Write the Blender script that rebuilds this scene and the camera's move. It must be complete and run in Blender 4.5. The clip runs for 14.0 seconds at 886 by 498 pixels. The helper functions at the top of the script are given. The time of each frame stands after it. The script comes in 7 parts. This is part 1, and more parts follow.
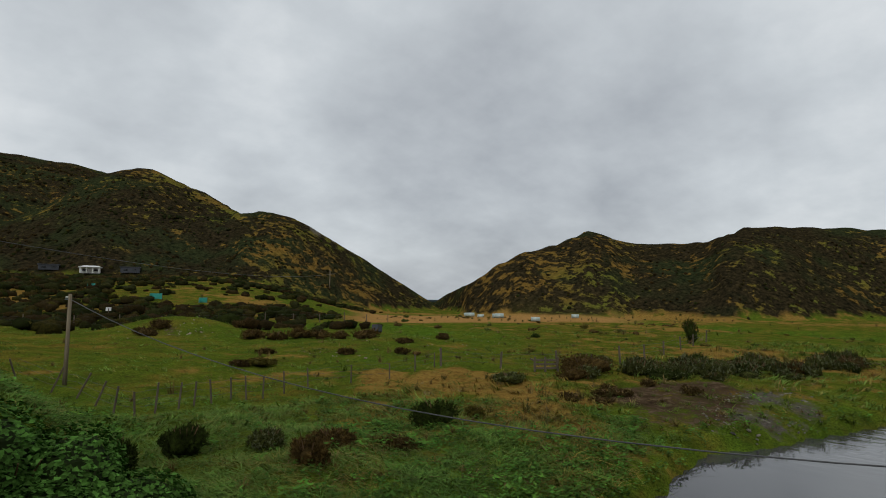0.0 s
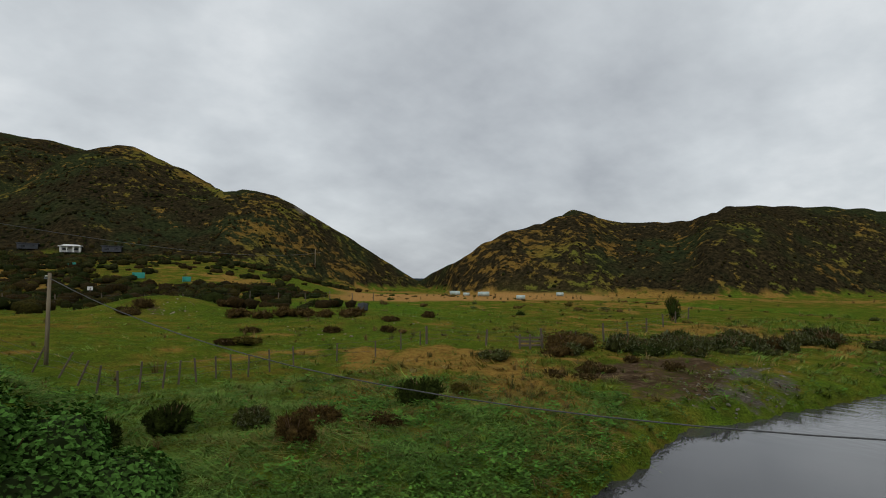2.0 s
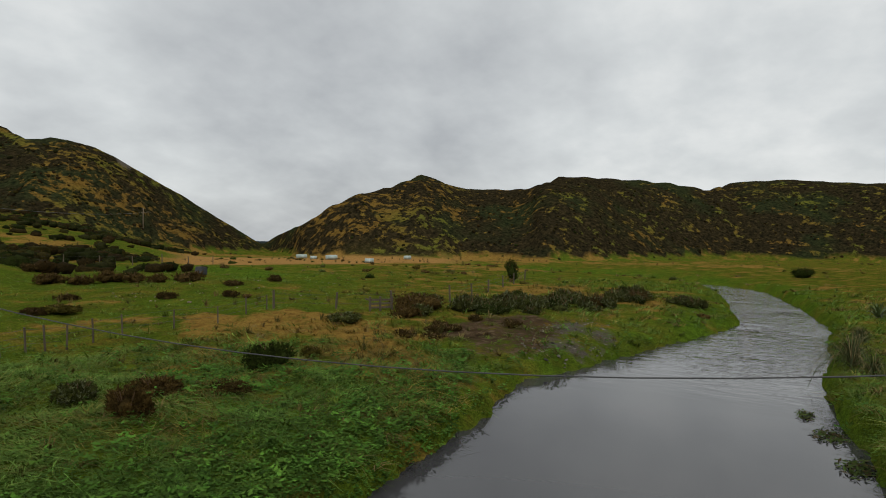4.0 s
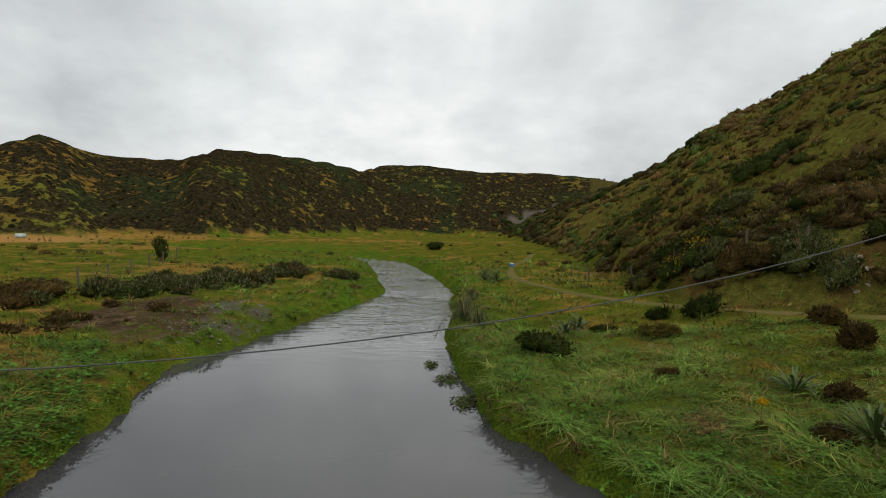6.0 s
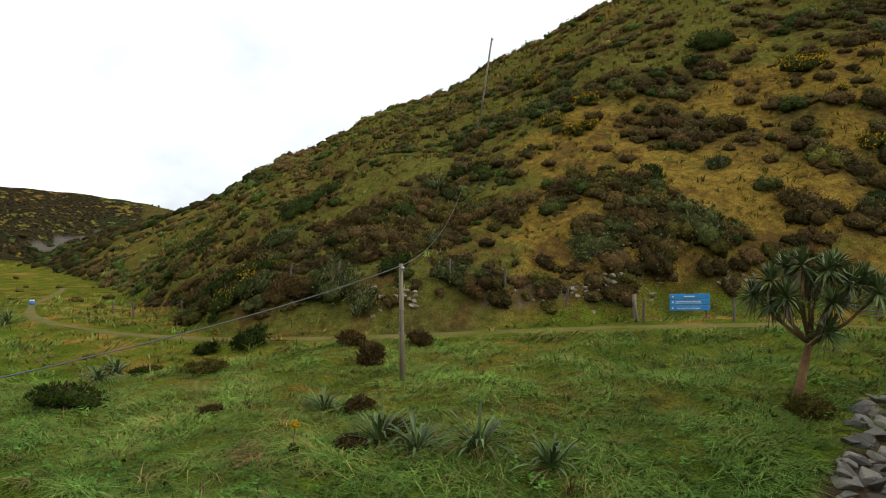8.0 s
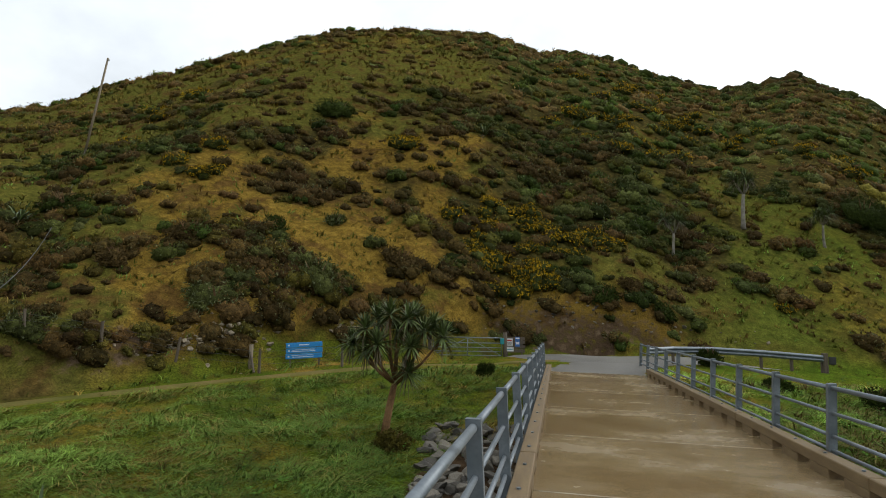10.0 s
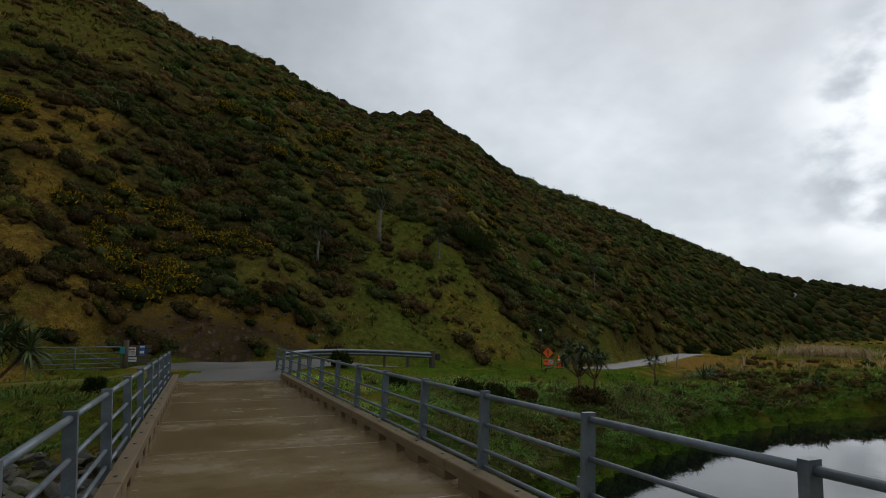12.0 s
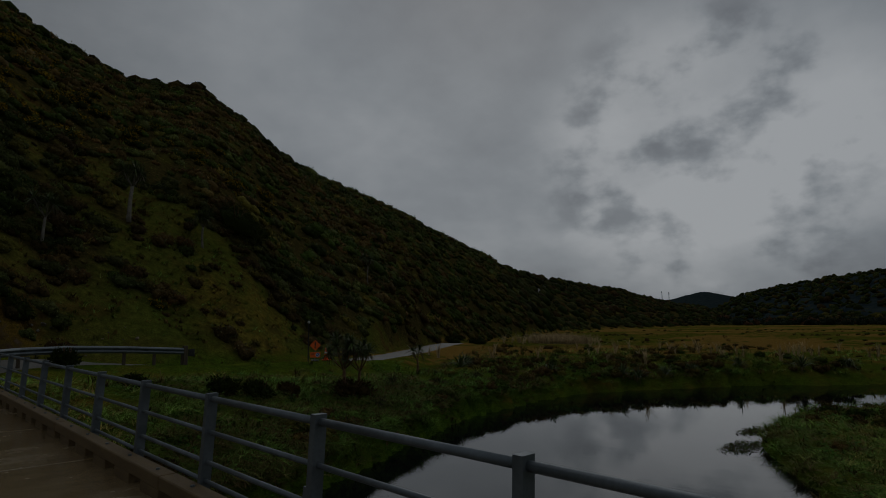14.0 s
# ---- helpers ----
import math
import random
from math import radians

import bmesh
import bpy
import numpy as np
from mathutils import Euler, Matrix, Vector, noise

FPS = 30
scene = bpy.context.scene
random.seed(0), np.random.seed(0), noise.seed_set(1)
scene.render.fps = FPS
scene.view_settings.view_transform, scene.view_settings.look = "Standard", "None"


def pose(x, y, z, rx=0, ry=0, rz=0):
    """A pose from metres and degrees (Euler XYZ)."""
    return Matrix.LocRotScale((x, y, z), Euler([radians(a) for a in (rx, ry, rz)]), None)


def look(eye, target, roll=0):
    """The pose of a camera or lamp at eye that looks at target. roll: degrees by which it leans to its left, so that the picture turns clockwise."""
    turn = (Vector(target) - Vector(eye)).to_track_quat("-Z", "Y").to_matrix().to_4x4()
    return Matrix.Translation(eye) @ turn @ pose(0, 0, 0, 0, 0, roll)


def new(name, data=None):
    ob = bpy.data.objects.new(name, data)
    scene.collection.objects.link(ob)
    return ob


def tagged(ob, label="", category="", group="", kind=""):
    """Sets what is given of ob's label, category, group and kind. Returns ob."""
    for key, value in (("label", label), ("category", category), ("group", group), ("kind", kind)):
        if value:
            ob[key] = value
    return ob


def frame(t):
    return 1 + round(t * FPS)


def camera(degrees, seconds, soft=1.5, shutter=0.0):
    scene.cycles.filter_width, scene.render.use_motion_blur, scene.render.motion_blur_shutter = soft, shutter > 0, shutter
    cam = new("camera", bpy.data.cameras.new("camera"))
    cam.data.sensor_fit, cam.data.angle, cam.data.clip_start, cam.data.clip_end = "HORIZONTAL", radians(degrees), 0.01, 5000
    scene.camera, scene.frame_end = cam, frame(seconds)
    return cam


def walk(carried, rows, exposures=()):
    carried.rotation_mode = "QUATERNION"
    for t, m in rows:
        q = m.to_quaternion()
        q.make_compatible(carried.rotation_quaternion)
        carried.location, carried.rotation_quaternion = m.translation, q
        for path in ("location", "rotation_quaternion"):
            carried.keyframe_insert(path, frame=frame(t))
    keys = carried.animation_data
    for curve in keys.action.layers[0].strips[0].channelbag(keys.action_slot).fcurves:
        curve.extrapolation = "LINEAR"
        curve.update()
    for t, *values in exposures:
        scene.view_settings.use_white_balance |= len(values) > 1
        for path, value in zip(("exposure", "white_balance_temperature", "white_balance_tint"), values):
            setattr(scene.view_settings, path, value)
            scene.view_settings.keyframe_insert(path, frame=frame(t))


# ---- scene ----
cam = camera(74.9, 14.0, soft=1.0)
PATH = [
    (0, (-1.929, 0.204, 1.682), (-3.283, -1.257, 1.856), 0.58),
    (0.5, (-1.934, 0.195, 1.677), (-3.291, -1.265, 1.844), 0.49),
    (1, (-1.951, 0.187, 1.667), (-3.314, -1.269, 1.818), 0.47),
    (1.5, (-1.961, 0.167, 1.667), (-3.333, -1.282, 1.797), 0.58),
    (2, (-1.973, 0.171, 1.663), (-3.367, -1.260, 1.764), 0.45),
    (2.2, (-1.982, 0.174, 1.651), (-3.389, -1.245, 1.738), 0.52),
    (4.3, (-1.868, 0.018, 1.615), (-3.652, -0.885, 1.577), 0.8),
    (4.5, (-1.875, 0.025, 1.595), (-3.701, -0.79, 1.545), 0.8),
    (5, (-1.942, 0.081, 1.579), (-3.859, -0.484, 1.507), 0.9),
    (5.5, (-2.032, 0.149, 1.575), (-4.012, -0.122, 1.49), 0.9),
    (6, (-2.041, 0.299, 1.566), (-4.039, 0.362, 1.484), 1.0),
    (6.5, (-1.957, 0.469, 1.616), (-3.914, 0.872, 1.541), 1.2),
    (7, (-1.941, 0.546, 1.627), (-3.791, 1.304, 1.583), 1.5),
    (7.5, (-1.939, 0.608, 1.65), (-3.617, 1.696, 1.656), 1.7),
    (8, (-1.91, 0.617, 1.682), (-3.361, 1.992, 1.744), 1.8),
    (8.5, (-1.823, 0.636, 1.707), (-3.026, 2.229, 1.828), 1.5),
    (8.7, (-1.777, 0.654, 1.717), (-2.878, 2.318, 1.858), 1.4),
    (10.8, (-1.351, 1.023, 1.791), (-1.251, 3.0, 2.072), 0.6),
    (11, (-1.331, 1.041, 1.79), (-1.103, 3.008, 2.076), 0.5),
    (11.5, (-1.279, 1.141, 1.791), (-0.757, 3.051, 2.075), 0.3),
    (12, (-1.1, 1.243, 1.788), (-0.342, 3.073, 2.069), -0.1),
    (12.5, (-0.884, 1.289, 1.79), (0.072, 3.025, 2.06), -0.2),
    (13, (-0.754, 1.349, 1.78), (0.385, 2.972, 2.043), -0.1),
    (13.5, (-0.634, 1.502, 1.793), (0.654, 3.011, 2.048), -0.2),
    (14, (-0.494, 1.558, 1.788), (0.895, 2.975, 2.038), -0.5),
]
EXPOSURES = [(0, -0.14, 6500, 10), (2.2, -0.07, 6550, 10), (4.5, 0.05, 6850, 10), (5.5, 0.2, 6900, 10), (7, 0.52, 6900, 10), (8.5, 0.95, 6500, 10), (10.5, 0.4, 6500, 10), (11, 0.08, 6400, 10), (11.5, -0.3, 6350, 10), (12, -0.7, 6250, 10), (12.5, -0.95, 6250, 10), (13.5, -1.15, 6250, 10), (13.7, -1.38, 6250, 10), (14, -2.43, 6250, 10)]
walk(cam, [(t, look(eye, target, roll)) for t, eye, target, roll in PATH], EXPOSURES)

# ---- world and light ----
world = bpy.data.worlds.new("overcast_sky")
scene.world = world
world.use_nodes = True
SUN_AZ, SUN_EL = 40.0, 38.0


def sky_nodes(tree):
    n, l = tree.nodes, tree.links
    n.clear()
    out = n.new("ShaderNodeOutputWorld")
    bg = n.new("ShaderNodeBackground")
    sky = n.new("ShaderNodeTexSky")
    sky.sky_type, sky.sun_disc = "NISHITA", False
    sky.sun_elevation, sky.sun_rotation = radians(SUN_EL), radians(90 - SUN_AZ)
    sky.air_density, sky.dust_density = 1.0, 3.0
    where = n.new("ShaderNodeTexCoord")
    # stretch the cloud pattern towards the horizon, as a flat layer overhead would be seen
    sep = n.new("ShaderNodeSeparateXYZ")
    l.new(where.outputs["Generated"], sep.inputs[0])
    lift = n.new("ShaderNodeMath"); lift.operation = "ADD"; lift.inputs[1].default_value = 0.40
    l.new(sep.outputs["Z"], lift.inputs[0])
    low = n.new("ShaderNodeMath"); low.operation = "MAXIMUM"; low.inputs[1].default_value = 0.05
    l.new(lift.outputs[0], low.inputs[0])
    dx = n.new("ShaderNodeMath"); dx.operation = "DIVIDE"
    dy = n.new("ShaderNodeMath"); dy.operation = "DIVIDE"
    l.new(sep.outputs["X"], dx.inputs[0]); l.new(low.outputs[0], dx.inputs[1])
    l.new(sep.outputs["Y"], dy.inputs[0]); l.new(low.outputs[0], dy.inputs[1])
    flat = n.new("ShaderNodeCombineXYZ")
    l.new(dx.outputs[0], flat.inputs[0]); l.new(dy.outputs[0], flat.inputs[1])
    big = n.new("ShaderNodeTexNoise"); big.inputs["Scale"].default_value = 1.1; big.inputs["Detail"].default_value = 5; big.inputs["Roughness"].default_value = 0.5
    small = n.new("ShaderNodeTexNoise"); small.inputs["Scale"].default_value = 4.0; small.inputs["Detail"].default_value = 6; small.inputs["Roughness"].default_value = 0.55
    l.new(flat.outputs[0], big.inputs["Vector"]); l.new(flat.outputs[0], small.inputs["Vector"])
    # thinner cloud, and so a brighter sky, low down the valley and over the near hill
    def lobe(az, el, lo, hi, gain):
        d = n.new("ShaderNodeVectorMath"); d.operation = "DOT_PRODUCT"
        d.inputs[1].default_value = (math.cos(radians(az)) * math.cos(radians(el)), math.sin(radians(az)) * math.cos(radians(el)), math.sin(radians(el)))
        l.new(where.outputs["Generated"], d.inputs[0])
        m = n.new("ShaderNodeMapRange"); m.interpolation_type = "SMOOTHSTEP"
        for key, val in (("From Min", lo), ("From Max", hi), ("To Min", 0.0), ("To Max", gain)):
            m.inputs[key].default_value = val
        l.new(d.outputs["Value"], m.inputs["Value"])
        return m.outputs[0]

    def plus(*terms):
        total = terms[0]
        for t in terms[1:]:
            q = n.new("ShaderNodeMath"); q.operation = "ADD"
            l.new(total, q.inputs[0]); l.new(t, q.inputs[1])
            total = q.outputs[0]
        return total

    def times(a, k, c=0.0):
        q = n.new("ShaderNodeMath"); q.operation = "MULTIPLY_ADD"; q.inputs[1].default_value = k; q.inputs[2].default_value = c
        l.new(a, q.inputs[0])
        return q.outputs[0]

    # small dark scud in front of the bright gap
    scud = n.new("ShaderNodeTexNoise"); scud.inputs["Scale"].default_value = 9.0; scud.inputs["Detail"].default_value = 5; scud.inputs["Roughness"].default_value = 0.50
    wide_map = n.new("ShaderNodeMapping"); wide_map.inputs["Scale"].default_value = (1.0, 1.0, 1.5); wide_map.inputs["Location"].default_value = (3.1, 1.7, 0.4)
    l.new(where.outputs["Generated"], wide_map.inputs[0]); l.new(wide_map.outputs[0], scud.inputs["Vector"])
    cut = n.new("ShaderNodeMapRange"); cut.interpolation_type = "SMOOTHSTEP"
    for key, val in (("From Min", 0.44), ("From Max", 0.70), ("To Min", 0.10), ("To Max", -0.50)):
        cut.inputs[key].default_value = val
    l.new(scud.outputs["Fac"], cut.inputs["Value"])
    gate = n.new("ShaderNodeMath"); gate.operation = "MULTIPLY"
    l.new(cut.outputs[0], gate.inputs[0]); l.new(lobe(21, 14, 0.960, 0.988, 1.0), gate.inputs[1])
    puffs = gate.outputs[0]
    # a greyer bank of cloud just over the valley's far end
    bank = n.new("ShaderNodeMapRange"); bank.interpolation_type = "SMOOTHSTEP"
    for key, val in (("From Min", 0.05), ("From Max", 0.17), ("To Min", -0.32), ("To Max", 0.0)):
        bank.inputs[key].default_value = val
    l.new(sep.outputs["Z"], bank.inputs["Value"])
    veil = n.new("ShaderNodeMath"); veil.operation = "MULTIPLY"
    l.new(bank.outputs[0], veil.inputs[0]); l.new(lobe(18, 5, 0.88, 0.97, 1.0), veil.inputs[1])
    haze = veil.outputs[0]
    cloud = plus(times(big.outputs["Fac"], 0.75, -0.06), times(small.outputs["Fac"], 0.50), lobe(150, 14, 0.84, 0.98, -0.14), lobe(100, 25, 0.35, 1.0, 0.06), lobe(218, 14, 0.88, 0.99, -0.16), lobe(188, 27, 0.86, 0.99, 0.13), lobe(262, 24, 0.9, 0.99, 0.08), lobe(20, 15, 0.945, 0.992, 0.40), lobe(38, 12, 0.90, 0.99, 0.10), haze, lobe(28, 34, 0.88, 0.98, -0.26), puffs)
    ramp = n.new("ShaderNodeValToRGB")
    ramp.color_ramp.elements[0].position, ramp.color_ramp.elements[0].color = 0.20, (0.38, 0.41, 0.45, 1)
    ramp.color_ramp.elements[1].position, ramp.color_ramp.elements[1].color = 0.98, (1.12, 1.15, 1.16, 1)
    mid = ramp.color_ramp.elements.new(0.58); mid.color = (0.69, 0.738, 0.772, 1)
    l.new(cloud, ramp.inputs[0])
    # the cloud glows more towards the hidden sun
    glow = n.new("ShaderNodeVectorMath"); glow.operation = "SCALE"
    l.new(ramp.outputs[0], glow.inputs[0]); l.new(times(lobe(SUN_AZ - 10, 22, 0.6, 0.96, 0.62), 1.0, 1.0), glow.inputs["Scale"])
    blend = n.new("ShaderNodeMix"); blend.data_type = "RGBA"; blend.inputs["Factor"].default_value = 0.93
    dim = n.new("ShaderNodeVectorMath"); dim.operation = "SCALE"; dim.inputs["Scale"].default_value = 0.10
    l.new(sky.outputs[0], dim.inputs[0])
    l.new(dim.outputs[0], blend.inputs["A"]); l.new(glow.outputs[0], blend.inputs["B"])
    l.new(blend.outputs["Result"], bg.inputs["Color"])
    bg.inputs["Strength"].default_value = 0.95
    l.new(bg.outputs[0], out.inputs[0])


sky_nodes(world.node_tree)
sun = new("sun", bpy.data.lights.new("sun", "SUN"))
sun.data.energy, sun.data.angle, sun.data.color = 0.8, radians(25), (1.0, 0.97, 0.92)
sun.matrix_world = look((0, 0, 50), (-50 * math.cos(radians(SUN_AZ)), -50 * math.sin(radians(SUN_AZ)), 50 - 50 * math.tan(radians(SUN_EL))))


# ---- materials ----
class Mat:
    """A small node-tree writer."""

    def __init__(self, name, rough=0.8, metal=0.0):
        self.m = bpy.data.materials.new(name)
        self.m.use_nodes = True
        self.t = self.m.node_tree
        self.b = self.t.nodes["Principled BSDF"]
        self.b.inputs["Roughness"].default_value = rough
        self.b.inputs["Metallic"].default_value = metal
        self.co = self.t.nodes.new("ShaderNodeTexCoord")
        self.geo = None

    def link(self, a, b):
        self.t.links.new(a, b)

    def spot(self):
        """World position."""
        if self.geo is None:
            self.geo = self.t.nodes.new("ShaderNodeNewGeometry")
        return self.geo.outputs["Position"]

    def noise(self, scale, detail=4, rough=0.55, world=True, stretch=None):
        n = self.t.nodes.new("ShaderNodeTexNoise")
        n.inputs["Scale"].default_value, n.inputs["Detail"].default_value, n.inputs["Roughness"].default_value = scale, detail, rough
        src = self.spot() if world else self.co.outputs["Object"]
        if stretch:
            mp = self.t.nodes.new("ShaderNodeMapping")
            mp.inputs["Scale"].default_value = stretch
            self.link(src, mp.inputs[0])
            src = mp.outputs[0]
        self.link(src, n.inputs["Vector"])
        return n.outputs["Fac"]

    def attr(self, name, color=False):
        n = self.t.nodes.new("ShaderNodeAttribute")
        n.attribute_name = name
        return n.outputs["Color" if color else "Fac"]

    def ramp(self, fac, *stops):
        n = self.t.nodes.new("ShaderNodeValToRGB")
        e = n.color_ramp.elements
        while len(e) < len(stops):
            e.new(0.5)
        for k, (p, c) in enumerate(stops):
            e[k].position = p
            e[k].color = (*c, 1) if len(c) == 3 else c
        self.link(fac, n.inputs[0])
        return n.outputs["Color"]

    def range(self, fac, a, b, c=0.0, d=1.0):
        n = self.t.nodes.new("ShaderNodeMapRange")
        for k, v in zip(("From Min", "From Max", "To Min", "To Max"), (a, b, c, d)):
            n.inputs[k].default_value = v
        self.link(fac, n.inputs["Value"])
        return n.outputs[0]

    def math(self, op, a, b):
        n = self.t.nodes.new("ShaderNodeMath")
        n.operation = op
        for k, v in enumerate((a, b)):
            if isinstance(v, (int, float)):
                n.inputs[k].default_value = v
            else:
                self.link(v, n.inputs[k])
        return n.outputs[0]

    def mix(self, fac, a, b, mode="MIX"):
        n = self.t.nodes.new("ShaderNodeMix")
        n.data_type, n.blend_type = "RGBA", mode
        for k, v in (("Factor", fac), ("A", a), ("B", b)):
            s = [i for i in n.inputs if i.name == k and (k == "Factor" and i.type == "VALUE" or k != "Factor" and i.type == "RGBA")][0]
            if isinstance(v, (int, float)):
                s.default_value = v
            elif isinstance(v, tuple):
                s.default_value = (*v, 1) if len(v) == 3 else v
            else:
                self.link(v, s)
        return [o for o in n.outputs if o.type == "RGBA"][0]

    def base(self, col):
        if isinstance(col, tuple):
            self.b.inputs["Base Color"].default_value = (*col, 1)
        else:
            self.link(col, self.b.inputs["Base Color"])
        return self

    def roughness(self, fac):
        self.link(fac, self.b.inputs["Roughness"])
        return self

    def bump(self, fac, strength=0.4, distance=0.05):
        n = self.t.nodes.new("ShaderNodeBump")
        n.inputs["Strength"].default_value, n.inputs["Distance"].default_value = strength, distance
        self.link(fac, n.inputs["Height"])
        self.link(n.outputs[0], self.b.inputs["Normal"])
        return self

    def per_object(self):
        n = self.t.nodes.new("ShaderNodeObjectInfo")
        return n.outputs["Random"]

    def per_island(self):
        if self.geo is None:
            self.spot()
        return self.geo.outputs["Random Per Island"]


def two_tone(name, a, b, scale, rough=0.8, metal=0.0, fine=None, bump=0.3, dist=0.01, local=True, stretch=None, shine=0.5):
    """Two colours in a blotch pattern with finer grain and a bump."""
    m = Mat(name, rough, metal)
    m.b.inputs["Specular IOR Level"].default_value = shine
    f = m.noise(scale, 5, 0.6, not local, stretch)
    g = m.noise(fine or scale * 9, 3, 0.6, not local, stretch)
    col = m.ramp(f, (0.32, a), (0.68, b))
    col = m.mix(m.range(g, 0.35, 0.7, 0.0, 0.35), col, tuple(v * 0.55 for v in a))
    m.base(col).bump(g, bump, dist)
    m.roughness(m.range(f, 0.3, 0.7, max(rough - 0.12, 0.03), min(rough + 0.1, 1)))
    return m.m


def ground_material():
    m = Mat("grassland_and_hill", 0.95)
    m.b.inputs["Specular IOR Level"].default_value = 0.0
    hill, dry, mud, stone, low = m.attr("hill"), m.attr("dry"), m.attr("mud"), m.attr("stone"), m.attr("lush")
    wide, mid, fine, grain = m.noise(0.06, 3), m.noise(0.45, 4), m.noise(2.6, 5, 0.62), m.noise(14, 4, 0.65)
    hummock = m.noise(1.1, 4, 0.6)
    grass = m.ramp(mid, (0.30, (0.062, 0.094, 0.010)), (0.50, (0.138, 0.160, 0.017)), (0.66, (0.250, 0.165, 0.028)))
    grass = m.mix(m.range(hummock, 0.50, 0.66, 0.0, 0.7), grass, (0.105, 0.058, 0.017))
    # dark grain stands in for the shade between blades, in lush below too
    grass = m.mix(m.range(grain, 0.38, 0.66, 0.0, 0.85), grass, (0.022, 0.027, 0.006))
    lush = m.ramp(fine, (0.32, (0.034, 0.074, 0.008)), (0.66, (0.120, 0.215, 0.018)))
    lush = m.mix(m.range(grain, 0.42, 0.66, 0.0, 0.7), lush, (0.018, 0.034, 0.006))
    grass = m.mix(m.math("MULTIPLY", low, 0.9), grass, lush)
    straw = m.ramp(fine, (0.28, (0.13, 0.072, 0.016)), (0.55, (0.30, 0.180, 0.042)), (0.78, (0.24, 0.185, 0.036)))
    straw = m.mix(m.range(grain, 0.42, 0.68, 0.0, 0.6), straw, (0.075, 0.042, 0.012))
    d = m.math("ADD", dry, m.range(mid, 0.4, 0.75, -0.35, 0.35))
    col = m.mix(m.range(d, 0.32, 0.58), grass, straw)
    # mown hay stubble under the far hills
    col = m.mix(m.attr("hay"), col, m.ramp(fine, (0.3, (0.24, 0.130, 0.040)), (0.7, (0.40, 0.225, 0.075))))
    # near slope: bleached gold low on the nose, greener on the flanks
    gold = m.ramp(fine, (0.28, (0.105, 0.062, 0.014)), (0.50, (0.235, 0.150, 0.026)), (0.74, (0.385, 0.245, 0.050)))
    green = m.ramp(fine, (0.28, (0.060, 0.062, 0.013)), (0.52, (0.128, 0.125, 0.023)), (0.76, (0.220, 0.190, 0.042)))
    patches = m.noise(0.16, 4, 0.6)
    hillgrass = m.mix(m.range(m.math("ADD", m.attr("gold"), m.range(patches, 0.35, 0.65, -0.4, 0.4)), 0.35, 0.65), green, gold)
    hillgrass = m.mix(m.range(m.noise(0.5, 4, 0.6), 0.51, 0.62, 0.0, 0.85), hillgrass, m.ramp(fine, (0.25, (0.060, 0.032, 0.012)), (0.7, (0.165, 0.088, 0.028))))
    hillgrass = m.mix(m.math("MULTIPLY", low, 0.85), hillgrass, m.ramp(fine, (0.28, (0.052, 0.082, 0.011)), (0.7, (0.150, 0.205, 0.026))))
    hillgrass = m.mix(m.range(grain, 0.40, 0.68, 0.0, 0.75), hillgrass, (0.040, 0.030, 0.009))
    scrub = m.ramp(fine, (0.28, (0.020, 0.019, 0.007)), (0.52, (0.066, 0.054, 0.016)), (0.76, (0.150, 0.110, 0.034)))
    hillc = m.mix(m.range(m.attr("scrub"), 0.50, 0.72), hillgrass, scrub)
    # far hillsides: dark heath in close clumps with ochre and green turf between
    clump, knot = m.noise(0.30, 6, 0.70), m.noise(0.9, 4, 0.65)
    heath = m.ramp(knot, (0.34, (0.007, 0.007, 0.004)), (0.52, (0.024, 0.019, 0.010)), (0.70, (0.055, 0.040, 0.017)))
    heath = m.mix(m.range(m.noise(0.035, 3), 0.48, 0.60), heath, m.ramp(knot, (0.34, (0.008, 0.011, 0.006)), (0.66, (0.036, 0.042, 0.016))))
    turf = m.mix(m.range(m.noise(0.028, 3), 0.45, 0.60), m.ramp(knot, (0.3, (0.075, 0.044, 0.010)), (0.7, (0.215, 0.130, 0.030))), m.ramp(knot, (0.3, (0.052, 0.056, 0.010)), (0.7, (0.150, 0.150, 0.026))))
    open_ = m.math("ADD", m.attr("open"), m.math("ADD", m.range(wide, 0.3, 0.7, -0.16, 0.16), m.range(clump, 0.30, 0.70, -0.62, 0.62)))
    farc = m.mix(m.range(open_, 0.40, 0.56), heath, turf)
    hillc = m.mix(m.attr("far"), hillc, farc)
    # distant forest: dark green turned bluish, haze painted into the base colour
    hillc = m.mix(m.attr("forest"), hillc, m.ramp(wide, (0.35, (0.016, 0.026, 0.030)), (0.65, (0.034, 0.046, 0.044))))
    col = m.mix(m.range(hill, 0.3, 0.7), col, hillc)
    col = m.mix(m.range(m.math("ADD", mud, m.range(fine, 0.3, 0.7, -0.3, 0.3)), 0.35, 0.65), col, m.ramp(fine, (0.3, (0.030, 0.020, 0.012)), (0.55, (0.080, 0.052, 0.030)), (0.72, (0.16, 0.115, 0.072))))
    gravel = m.ramp(grain, (0.3, (0.045, 0.038, 0.030)), (0.7, (0.155, 0.136, 0.112)))
    col = m.mix(m.range(m.math("ADD", stone, m.range(fine, 0.3, 0.7, -0.25, 0.25)), 0.35, 0.65), col, gravel)
    m.base(col).bump(m.math("ADD", m.math("ADD", fine, m.math("MULTIPLY", hummock, 1.2)), m.math("MULTIPLY", grain, 0.6)), 0.9, 0.16)
    return m.m


